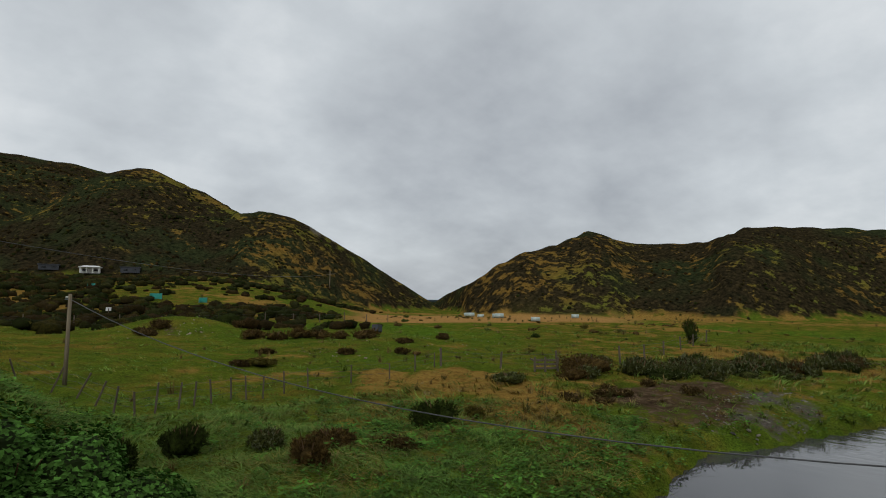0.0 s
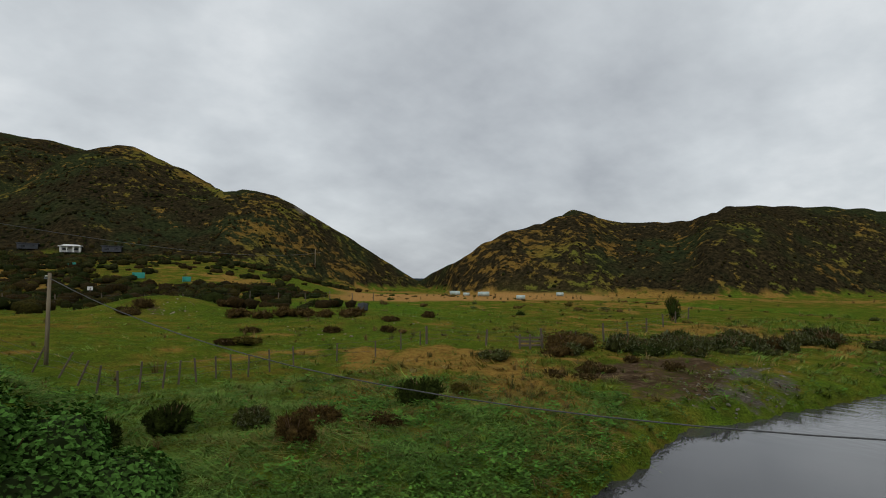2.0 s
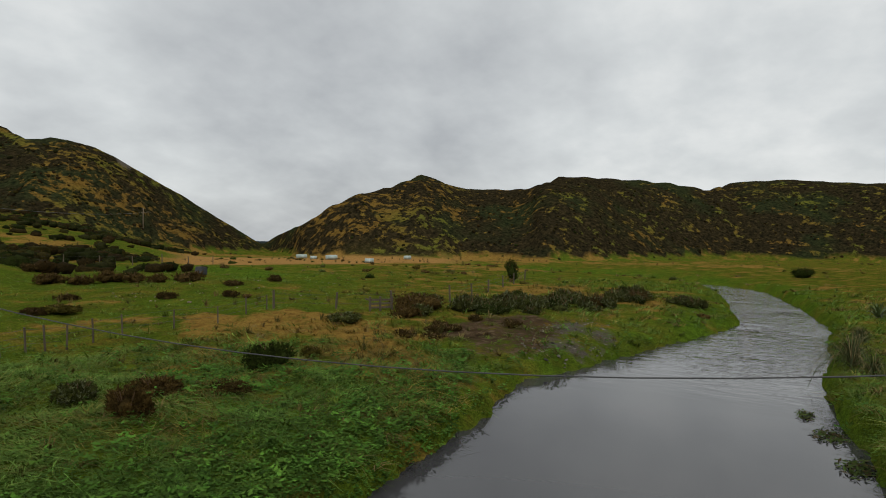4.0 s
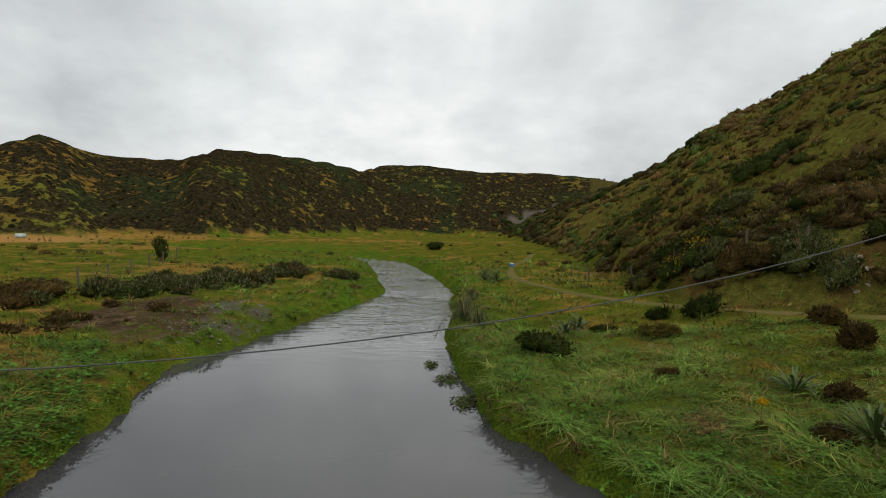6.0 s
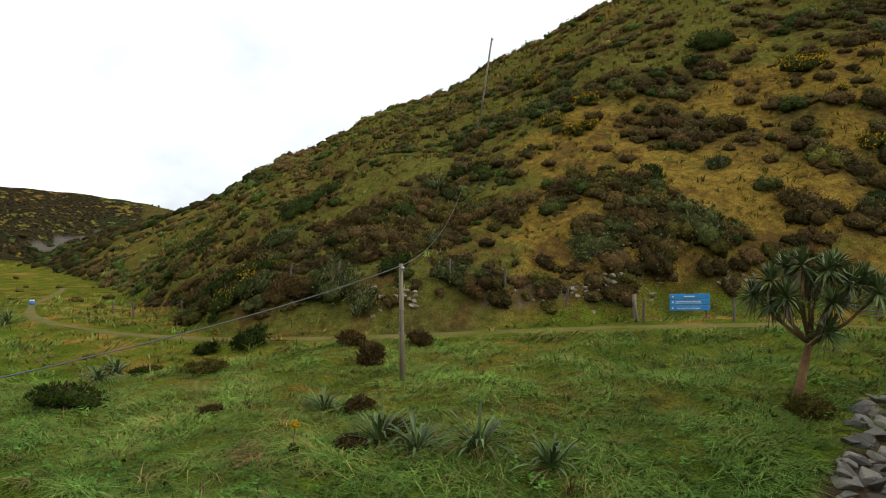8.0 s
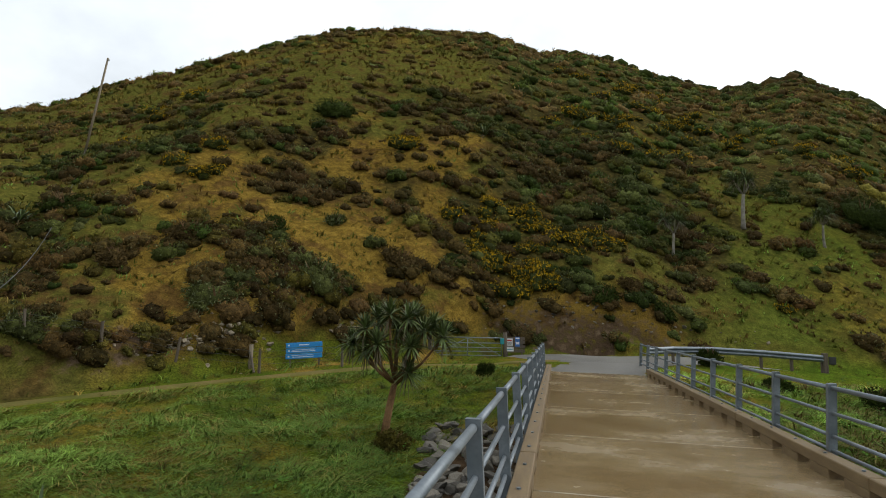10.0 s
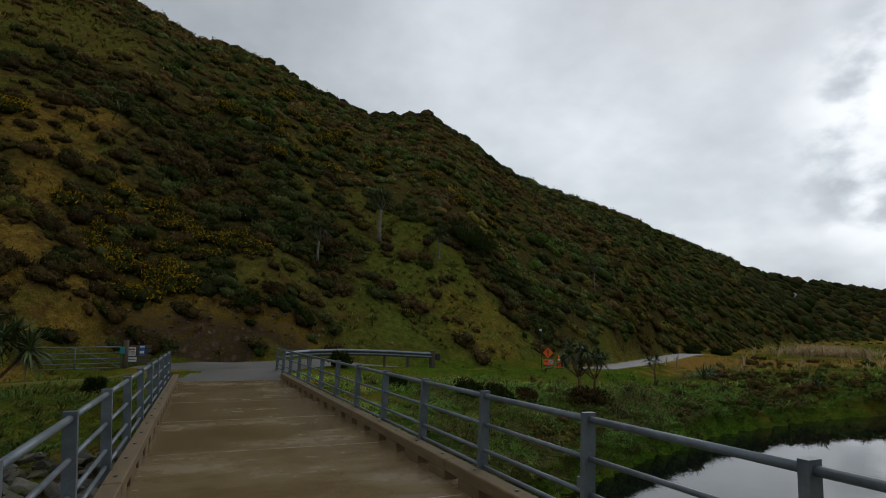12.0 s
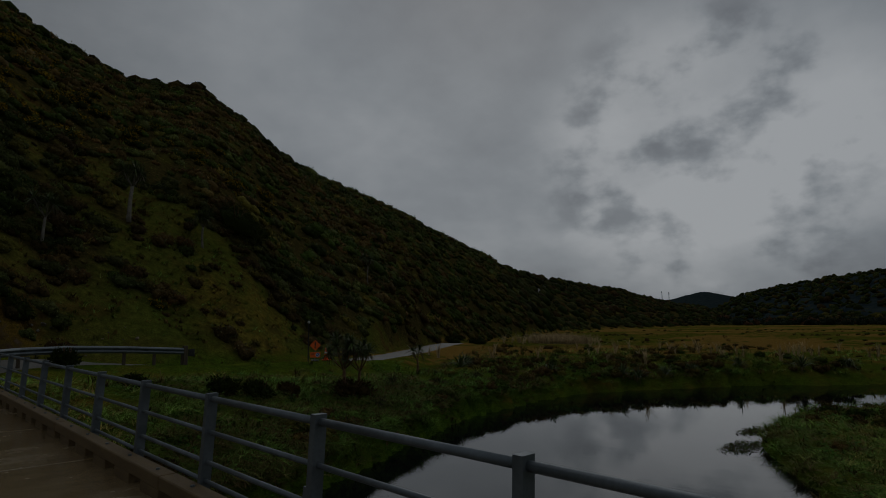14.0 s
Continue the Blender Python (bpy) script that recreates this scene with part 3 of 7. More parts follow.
def zone_masks(x, y):
    d = np.hypot(x, y)
    az = np.degrees(np.arctan2(y, x)) % 360
    az = np.where(az > 298, az - 360, az)
    base = plain(x, y) + 8.7 * sstep(d, 66, 172) * sstep(az, 231, 248) * (1 - sstep(az, 285, 297))
    hill = np.zeros_like(d)
    for rows in (NEAR_HILL, FAR_HILLS, LEFT_HILL, BACK_HILL, DOWN_HILLS, DISTANT):
        z, t = hill_rise(d, az, rows, base, 0)
        hill = np.maximum(hill, np.clip(z / 1.5, 0, 1) * (t > 0))
    gap = river_gap(x, y)
    scrub = scrub_cover(x, y, d, az)
    dry = 0.44 + 0.8 * fbm(x * 0.06, y * 0.06, 21, 4) + 0.5 * fbm(x * 0.33, y * 0.33, 22, 3)
    dry = dry + 0.34 * sstep(d, 75, 95) * (1 - sstep(d, 150, 200)) * (az > 200) * (az < 236) * (1 - hill) - 0.30 * sstep(az, 228, 238) * (1 - sstep(d, 60, 90))
    dry = dry - 0.30 * (az < 90) * (1 - 1.35 * sstep(d, 40, 70)) - 0.25 * (az > 90) * (az < 165) * (d < 40) - 0.16 * (y > 0) * (x < -12) + 0.20 * (y < -7) * (d < 32) * (az > 205)
    lush = np.clip(1.15 - gap / 4.5, 0, 1) * np.where((x > 6) & (y > 8), 0.75, 1.0) * (0.6 + 0.8 * fbm(x * 0.4, y * 0.4, 23, 3)) + 0.5 * sstep(0.5 * fbm(x * 0.05 + 9, y * 0.05, 24, 3), 0.02, 0.16) * (y < -8) + 0.40 * sstep(-y, 17, 24) * sstep(az, 212, 222) * (1 - sstep(d, 85, 105)) * (0.75 + 0.9 * fbm(x * 0.09, y * 0.09, 25, 3))
    lane_t = (d - table(az, NEAR_HILL, 1)) / (table(az, NEAR_HILL, 2) - table(az, NEAR_HILL, 1))
    lush = lush + 0.75 * hill * sstep(az, 50, 56) * (1 - sstep(az, 72, 84)) * (1 - sstep(lane_t, 0.12, 0.3)) * (0.7 + 0.8 * fbm(x * 0.2, y * 0.2, 26, 3))
    lush = lush + 0.75 * (x > 5) * (y > 10) * (d < 42) * (1 - hill) * (0.75 + 0.8 * fbm(x * 0.3, y * 0.3, 39, 3))
    lush = lush + 0.30 * sstep(az, 92, 96) * (1 - sstep(az, 118, 130)) * (d < 27) * (d > 9)
    dry = dry - 0.5 * np.clip(lush, 0, 1) + 1.1 * (az < 55) * sstep(d, 42, 60) * (1 - hill) * fbm(x * 0.035, y * 0.07, 27, 3)
    # a stony wash on the inside of the bend, and the rubble by the paddock
    stone = sstep(1.0 - np.hypot((x + 28.5) / 6, (y + 8.6) / 2.4), 0.0, 0.5) * (0.52 + 0.9 * fbm(x * 0.5, y * 0.5, 28, 3))
    mud = sstep(1.0 - np.hypot((x + 26.0) / 7, (y + 11.2) / 3.6), 0.0, 0.4) * (0.55 + 0.9 * fbm(x * 0.4, y * 0.4, 29, 3))
    mud = np.maximum(mud, sstep(1.0 - np.hypot((x + 18.5) / 4.2, (y + 50.2) / 2.0), 0.0, 0.6) * (0.35 + 1.1 * fbm(x * 0.6, y * 0.6, 38, 3)))
    cut = sstep(az, 78, 84) * (1 - sstep(az, 96, 104))
    t = np.clip((d - table(az, NEAR_HILL, 1)) / 100, 0, 1)
    mud = np.maximum(mud, 0.95 * sstep(rock_bed(x, y), -0.1, 0.5))
    mud = np.maximum(mud, 0.75 * cut * (1 - sstep(t, 0.008, 0.03)) * (t > 0.0005))
    gt = line_gap(x, y, TRACK)
    bare = sstep(gt, 1.3, 1.9) * (1 - sstep(gt, 2.6, 4.4)) * hill * sstep(az, 100, 108) * (1 - sstep(az, 146, 156))
    mud = np.maximum(mud, (0.55 + 0.8 * fbm(x * 0.5, y * 0.5, 33, 3)) * bare)
    # bare rock on the far slope and the crag
    stone = np.maximum(stone, 0.85 * hill * sstep(fbm(x * 0.03, y * 0.05, 31, 4), 0.26, 0.40) * (az > 166) * (az < 176) * (d > 222) * (d < 265))
    stone = np.maximum(stone, 0.9 * hill * sstep(1 - np.hypot((az - 239.3) / 1.0, (d - 224) / 7), 0, 0.6))
    # forest colour and its painted haze set in with distance alone
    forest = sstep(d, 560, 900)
    far = sstep(d, 130, 160) * (az > 164) * (1 - sstep(az, 290, 297))
    t = (d - table(az, NEAR_HILL, 1)) / (table(az, NEAR_HILL, 2) - table(az, NEAR_HILL, 1))
    gold = 0.85 * sstep(az, 93, 101) * (1 - sstep(az, 124, 140)) * (1 - sstep(t, 0.10, 0.42)) + 0.7 * sstep(az, 79, 85) * (1 - sstep(az, 96, 101)) * (1 - sstep(t, 0.03, 0.06)) + 0.45 * sstep(az, 52, 56) * (1 - sstep(az, 70, 76)) * (1 - sstep(t, 0.12, 0.25)) + 0.40 * sstep(t, 0.45, 0.75) * sstep(az, 78, 86) * (1 - sstep(az, 122, 134)) + 0.25 * sstep(az, 150, 156)
    # turf shows most on the rounded peak, low on the left hill and along its ridge
    spread = 0.17 + 0.14 * sstep(az, 206, 211) * (1 - sstep(az, 222, 228)) + 0.20 * sstep(az, 229, 233) * (1 - sstep(az, 243, 247)) * (1 - 0.5 * sstep(d, 212, 225))
    spread = spread + 0.14 * sstep(az, 250, 253) * sstep(d, 225, 250) - 0.10 * sstep(az, 244, 248) * (1 - sstep(d, 205, 225)) + 0.10 * sstep(-az, -172, -164) - 0.14 * sstep(az, 255, 258)
    crest = table(az, LEFT_HILL, 2)
    spread = spread + 0.5 * sstep(9 - np.abs(d - crest + 8), 0, 8) * sstep(az, 245, 247) * (1 - sstep(az, 253, 255))
    edge = 6 * fbm(x * 0.02, y * 0.02, 37, 2)
    near = np.interp(az, [206, 214, 228], [118, 103, 84])
    hay = sstep(d + edge - near, 0, 7) * (1 - sstep(d + edge, 150, 158)) * sstep(az, 206, 212) * (1 - sstep(az, 233, 236)) * (1 - sstep(hill, 0.05, 0.3))
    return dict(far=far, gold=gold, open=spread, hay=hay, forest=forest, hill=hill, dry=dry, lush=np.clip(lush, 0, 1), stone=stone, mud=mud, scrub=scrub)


def scrub_cover(x, y, d, az):
    """How thick the scrub stands, 0 to 1."""
    n = 0.55 * fbm(x * 0.07, y * 0.07, 41, 3) + 0.95 * fbm(x * 0.24, y * 0.24, 42, 3)
    c = 0.46 + 0.8 * n
    t = (d - table(az, NEAR_HILL, 1)) / (table(az, NEAR_HILL, 2) - table(az, NEAR_HILL, 1))
    c = c + 0.10 * sstep(t, 0.3, 0.6)
    # thick on the shaded flank, thinner over the sunny nose, with one grassy lane slanting up
    c = c + 0.46 * sstep(t, -0.01, 0.10) * sstep(az, 25, 45) * (1 - sstep(az, 90, 104))
    c = c + 0.34 * sstep(az, 76, 80) * (1 - sstep(az, 96, 104)) * sstep(t, 0.05, 0.09) * (1 - sstep(t, 0.2, 0.34)) + 0.35 * (1 - sstep(az, 36, 50)) - 0.12 * sstep(az, 96, 106) * (1 - sstep(az, 150, 166))
    lane = t - 0.02 - 0.24 * (az - 58) / 26 + 0.16 * fbm(x * 0.12, y * 0.12, 44, 3)
    c = c - 0.74 * sstep(0.070 - np.abs(lane), 0, 0.05) * sstep(az, 54, 60) * (1 - sstep(az, 82, 88))
    far = sstep(az, 160, 172)
    c = c * (1 - far) + far * (0.72 + 0.35 * n + 0.5 * fbm(x * 0.35, y * 0.35, 43, 2))
    c = c + 0.25 * sstep(az, 240, 246) - 0.10 * sstep(az, 226, 231) * (1 - sstep(az, 238, 243))
    return np.clip(c, 0, 1)


def build_ground():
    rings = np.concatenate([[0.0], np.geomspace(1.5, 4600, 225)])
    ang = np.radians(np.r_[np.linspace(4, 270, 660), np.linspace(270, 364, 60)[1:-1]])
    na = len(ang)
    R, A = np.meshgrid(rings[1:], ang, indexing="ij")
    x, y = (R * np.cos(A)).ravel(), (R * np.sin(A)).ravel()
    x, y = np.r_[0.0, x], np.r_[0.0, y]
    z = H(x, y)
    i = np.arange(len(rings) - 2)[:, None] * na + np.arange(na)[None] + 1
    j = np.arange(len(rings) - 2)[:, None] * na + (np.arange(na)[None] + 1) % na + 1
    quads = np.stack([i, i + na, j + na, j], -1).reshape(-1, 4)
    hole = [(0, k + 1, (k + 1) % na + 1) for k in range(na)]
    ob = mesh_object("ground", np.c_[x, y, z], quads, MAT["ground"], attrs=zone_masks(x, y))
    cap = mesh_object("riverbed", np.c_[x[: na + 1], y[: na + 1], z[: na + 1]], np.array(hole), MAT["ground"])
    tagged(cap, "muddy river bed under the bridge", "river bed", kind="structure")
    return tagged(ob, "rough green and straw pasture with scrub-covered hills", "ground", kind="structure")


build_ground()


def build_river():
    pts = []
    for (ax, ay, aw), (bx, by, bw) in zip(RIVER, RIVER[1:]):
        n = max(2, int(math.hypot(bx - ax, by - ay) / 4))
        for k in range(n):
            t = k / n
            pts.append((ax + (bx - ax) * t, ay + (by - ay) * t, aw + (bw - aw) * t + 3.2))
    v, f = [], []
    for k, (px, py, w) in enumerate(pts):
        qx, qy, _ = pts[min(k + 1, len(pts) - 1)]
        ox, oy, _ = pts[max(k - 1, 0)]
        l = math.hypot(qx - ox, qy - oy)
        nx, ny = -(qy - oy) / l, (qx - ox) / l
        v += [(px + nx * w, py + ny * w, WATER), (px - nx * w, py - ny * w, WATER)]
        if k:
            f.append((2 * k - 2, 2 * k - 1, 2 * k + 1, 2 * k))
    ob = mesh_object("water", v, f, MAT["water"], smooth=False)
    return tagged(ob, "calm grey river water reflecting the clouds", "river", kind="structure")


build_river()


def ribbon(name, pts, width, mat, label, category, lift=0.03, step=0.5, y0=None):
    """A road or track that follows the ground."""
    P = np.array(pts, float)
    seg = np.r_[0, np.cumsum(np.hypot(*np.diff(P, axis=0).T))]
    s = np.arange(0, seg[-1], step)
    # smooth the bends
    X, Y = np.interp(s, seg, P[:, 0]), np.interp(s, seg, P[:, 1])
    k = np.ones(9) / 9
    X[4:-4], Y[4:-4] = np.convolve(X, k, "valid"), np.convolve(Y, k, "valid")
    tx, ty = np.gradient(X), np.gradient(Y)
    l = np.hypot(tx, ty)
    nx, ny = -ty / l, tx / l
    cols = np.linspace(-1, 1, 7)
    edge = 0.25 * fbm(s * 0.5, s * 0 + 3, 50, 3)
    V = []
    for c in cols:
        w = c * (width / 2 + (edge if abs(c) == 1 else 0))
        x, y = X + nx * w, Y + ny * w
        V.append(np.c_[x, y, H(x, y) + (lift if abs(c) < 1 else -0.03)])
    n = len(s)
    V = np.concatenate(V)
    F = [(a * n + b, (a + 1) * n + b, (a + 1) * n + b + 1, a * n + b + 1) for a in range(len(cols) - 1) for b in range(n - 1)]
    return tagged(mesh_object(name, V, F, mat), label, category, kind="structure")


ribbon("road", [(0, 24.15)] + ROAD[1:], 4.3, MAT["road"], "wet grey gravel road along the hill foot", "road", 0.04)
ribbon("gravel_apron", [(-2.6, 32.0), (-1.2, 30.2), (1.0, 29.6), (4, 31.2), (7.5, 32.3)], 4.4, MAT["road"], "wet grey gravel apron beyond the bridge", "road", 0.05)
ribbon("track", TRACK, 0.72, MAT["track"], "worn dirt farm track through the grass", "track", 0.03)
ribbon("hill_track", [(196, 149), (201, 151.7), (237, 172.8), (268, 189), (303, 207)], 1.6, MAT["road"], "pale dirt track climbing the far end of the hill", "track", 0.5, 3.0)
ribbon("approach_road", [(0, -60), (0, -15.6)], 4.4, MAT["road"], "wet grey gravel road onto the bridge", "road", 0.04)


# ---- shape helpers ----
class Shape:
    """Collects boxes, tubes and loose faces into one mesh."""

    def __init__(self):
        self.v, self.f = [], []

    def add(self, v, f):
        n = len(self.v)
        self.v += [tuple(p) for p in v]
        self.f += [tuple(n + i for i in q) for q in f]
        return self

    def box(self, c, s, m=None, bevel=0.0):
        bm = bmesh.new()
        bmesh.ops.create_cube(bm, size=1.0)
        bmesh.ops.scale(bm, vec=s, verts=bm.verts)
        if bevel:
            bmesh.ops.bevel(bm, geom=bm.edges[:], offset=bevel, segments=1, affect="EDGES")
        if m is not None:
            bmesh.ops.transform(bm, matrix=m, verts=bm.verts)
        bmesh.ops.translate(bm, vec=c, verts=bm.verts)
        bm.verts.ensure_lookup_table()
        self.add([v.co[:] for v in bm.verts], [[v.index for v in f.verts] for f in bm.faces])
        bm.free()
        return self

    def tube(self, pts, radii, n=8, caps=True):
        pts = [Vector(p) for p in pts]
        rings = []
        for k, p in enumerate(pts):
            a, b = pts[max(k - 1, 0)], pts[min(k + 1, len(pts) - 1)]
            ax = (b - a).normalized()
            u = ax.orthogonal().normalized() if abs(ax.z) > 0.95 else ax.cross(Vector((0, 0, 1))).normalized()
            w = ax.cross(u)
            r = radii[k] if hasattr(radii, "__len__") else radii
            rings.append([p + (u * math.cos(2 * math.pi * i / n) + w * math.sin(2 * math.pi * i / n)) * r for i in range(n)])
        v = [q for ring in rings for q in ring]
        f = [(k * n + i, k * n + (i + 1) % n, (k + 1) * n + (i + 1) % n, (k + 1) * n + i) for k in range(len(pts) - 1) for i in range(n)]
        if caps:
            f += [tuple(range(n))[::-1], tuple((len(pts) - 1) * n + i for i in range(n))]
        return self.add(v, f)

    def make(self, name, mat, parent=None, smooth=False):
        return mesh_object(name, self.v, self.f, mat, parent, smooth=smooth)


def part(name, shape, mat, parent, label="", smooth=False):
    ob = shape.make(name, mat, parent, smooth)
    if label:
        ob["label"] = label
    return ob


def thing(name, x, y, z, label, category, group="", turn=0.0, kind=""):
    ob = new(name)
    ob.matrix_world = pose(x, y, z, 0, 0, turn)
    return tagged(ob, label, category, group, kind)


def gz(x, y):
    return float(H(np.array([x]), np.array([y]))[0])


def rock_data(name, seed, mat):
    """An angular broken stone about 1 m across."""
    rnd = np.random.RandomState(seed)
    bm = bmesh.new()
    pts = rnd.normal(size=(13, 3))
    pts /= np.linalg.norm(pts, axis=1)[:, None]
    pts *= rnd.uniform(0.36, 0.56, (13, 1)) * np.array([1.15, 0.9, 0.62])
    for p in pts:
        bm.verts.new(p)
    bmesh.ops.convex_hull(bm, input=bm.verts)
    bmesh.ops.delete(bm, geom=[v for v in bm.verts if not v.link_faces], context="VERTS")
    bmesh.ops.bevel(bm, geom=bm.edges[:], offset=0.018, segments=1, affect="EDGES")
    bmesh.ops.triangulate(bm, faces=bm.faces)
    me = bpy.data.meshes.new(name)
    bm.to_mesh(me)
    bm.free()
    me.materials.append(mat)
    return me


# ---- the bridge ----
DECK_A, DECK_B = -16.0, 24.2


def build_bridge():
    br = thing("bridge", 0, 0, 0, "single-lane bridge with a wet brown concrete deck", "bridge")
    tilt = pose(0, 0, 0, 0, 0.85, 0)
    y, k = DECK_A, 0
    while y < DECK_B - 0.1:
        e = min(y + 3.35, DECK_B)
        s = Shape().box((0, (y + e) / 2, -0.16), (4.0, e - y - 0.035, 0.32), tilt, 0.012)
        part("deck_panel", s, MAT["deck"], br)
        # pale strip added for the shine of a water film along the joint
        part("joint_seal", Shape().box((0, e, -0.012), (3.4, 0.03, 0.02), tilt), MAT["joint"], br, "pale strip standing for the water film in the joint")
        y, k = e, k + 1
    for gx in (-1.25, 0.0, 1.25):
        s = Shape()
        s.box((gx, 3.5, -0.36), (0.36, 38.5, 0.03)).box((gx, 3.5, -0.68), (0.03, 38.5, 0.62)).box((gx, 3.5, -1.0), (0.4, 38.5, 0.04))
        part("girder", s, MAT["steel"], br)
    for yy in (-15.6, 23.8):
        part("abutment", Shape().box((0, yy, -1.6), (4.4, 0.9, 2.5), None, 0.05), MAT["deck"], br, "grey concrete abutment")
    for side in (-1, 1):
        zt = 0.03 if side < 0 else -0.03
        y = DECK_A + 0.1
        while y < DECK_B - 0.2:
            e = min(y + 4.8, DECK_B)
            part("kerb_beam", Shape().box((side * 1.85, (y + e) / 2, zt + 0.185), (0.19, e - y - 0.02, 0.14), None, 0.012), MAT["timber"], br, "brown weathered timber kerb beam")
            y = e
        y = DECK_A + 0.4
        while y < DECK_B - 0.2:
            part("kerb_block", Shape().box((side * 1.85, y, zt + 0.056), (0.18, 0.56, 0.115), None, 0.008), MAT["timber"], br)
            part("bolt", Shape().tube([(side * 1.85, y, zt + 0.25), (side * 1.85, y, zt + 0.272)], 0.022, 6), MAT["steel"], br)
            y += 0.96
    return br


build_bridge()


def build_railing(side, first, last, top, label):
    rail = thing("bridge_railing", side * 2.05, 0, 0, label, "railing", "railings of the bridge")
    x = 0.0

    def leaned(s):
        """Leans a part outwards by three degrees about the top rail."""
        s.v = [(px + side * 0.0524 * (pz - top), py, pz) for px, py, pz in s.v]
        return s

    n = int(round((last - first) / 2.0))
    ys = [first + 2.0 * k for k in range(n + 1)]
    for y in ys:
        s = Shape()
        h = top + 0.32
        zc = top - h / 2
        # a folded channel, open towards the far end
        s.box((x, y - 0.03, zc), (0.105, 0.008, h)).box((x - 0.049, y + 0.005, zc), (0.008, 0.062, h)).box((x + 0.049, y + 0.005, zc), (0.008, 0.062, h))
        s.box((x, y, top + 0.002), (0.107, 0.07, 0.006))
        post = part("rail_post", leaned(s), MAT["steel"], rail)
        part("base_plate", leaned(Shape().box((x - side * 0.09, y, -0.16), (0.06, 0.2, 0.26))), MAT["steel"], post)
        for z in (0.36, 0.33):
            part("rail_clip", leaned(Shape().box((x, y + 0.12, top - 0.60 - (0.36 - z) * 6), (0.02, 0.05, 0.09))), MAT["steel"], post)
    for h, r in ((0.052, 0.030), (0.375, 0.022), (0.665, 0.022), (0.845, 0.022)):
        for a, b in zip(ys, ys[1:]):
            part("rail", leaned(Shape().tube([(x, a, top - h), (x, b, top - h)], r, 10)), MAT["steel"], rail, smooth=True)
    return rail


build_railing(-1, -15.1, 22.9, 1.14, "blue-grey galvanised steel pipe railing on posts")
build_railing(1, -14.45, 27.55, 1.08, "blue-grey galvanised steel pipe railing on posts")


# ---- plants ----
def _ico(level):
    bm = bmesh.new()
    bmesh.ops.create_icosphere(bm, subdivisions=level, radius=1.0)
    bm.verts.ensure_lookup_table()
    v = np.array([q.co[:] for q in bm.verts])
    f = np.array([[q.index for q in t.verts] for t in bm.faces])
    bm.free()
    return v, f


ICO_V, ICO_F = _ico(1)
BALL_V, BALL_F = _ico(2)
GREY_GREEN, DARK_GREEN, BROWN, OLIVE, PALE_TIP = (0.074, 0.084, 0.024), (0.036, 0.054, 0.010), (0.080, 0.052, 0.018), (0.100, 0.085, 0.017), (0.19, 0.21, 0.11)
GORSE, FLOWER, RUST, STRAW = (0.046, 0.054, 0.012), (0.62, 0.38, 0.012), (0.105, 0.066, 0.022), (0.26, 0.19, 0.075)


def shrub_template(seed, blobs, leaves, leaf=0.16, flat=0.75, spiky=0.5, core=0.68, broad=1.0, lumps=0):
    """A dome about 1 m in radius: solid inner lumps with sprigs standing out all over. Returns vertices, triangles, and
    1 where a vertex is a sprig.
    """
    r = np.random.RandomState(seed)
    V, F, K = [], [], []
    n = 0
    cs, rs = [], []
    for k in range(blobs):
        a, d = r.uniform(0, 2 * np.pi), (0 if k == 0 else r.uniform(0.3, 0.62))
        rr = r.uniform(0.48, 0.66) if k else 0.72
        c = np.array([d * np.cos(a), d * np.sin(a), flat * r.uniform(0.25, 0.62)])
        cs.append(c); rs.append(rr)
        bv, bf = (BALL_V, BALL_F) if k < lumps else (ICO_V, ICO_F)
        w = r.normal(size=(5, 3)) * 2.6
        knob = 1 + 0.13 * np.sin(bv @ w.T + r.uniform(0, 6, 5)).sum(1, keepdims=True) + r.uniform(-0.09, 0.09, (len(bv), 1))
        v = bv * knob * rr * core * np.array([1, 1, flat]) + c
        V.append(v); F.append(bf + n); K.append(np.zeros(len(v)))
        n += len(v)
    for k in range(leaves):
        b = r.randint(blobs)
        w = r.normal(size=3)
        w[2] = abs(w[2]) * 0.9 + 0.05 if r.rand() < 0.75 else w[2]
        w /= np.linalg.norm(w)
        p = cs[b] + w * rs[b] * np.array([1, 1, flat]) * r.uniform(0.70, 1.12)
        out = w * (1 - spiky) + spiky * r.normal(size=3) * 0.6 + np.array([0, 0, 0.35])
        out /= np.linalg.norm(out)
        # a sprig: three narrow leaves from one point
        tri = []
        for q in range(3):
            w3 = out + r.normal(size=3) * 0.55
            w3 /= np.linalg.norm(w3)
            sd = np.cross(w3, r.normal(size=3)); sd /= np.linalg.norm(sd) + 1e-9
            l, wd = leaf * r.uniform(0.7, 1.5), leaf * r.uniform(0.16, 0.30) * broad
            root = p - w3 * l * 0.25
            tri += [root - sd * wd, root + sd * wd, p + w3 * l]
        V.append(np.array(tri))
        F.append(np.arange(9).reshape(3, 3) + n)
        K.append(np.ones(9))
        n += 9
    return np.concatenate(V), np.concatenate(F), np.concatenate(K)


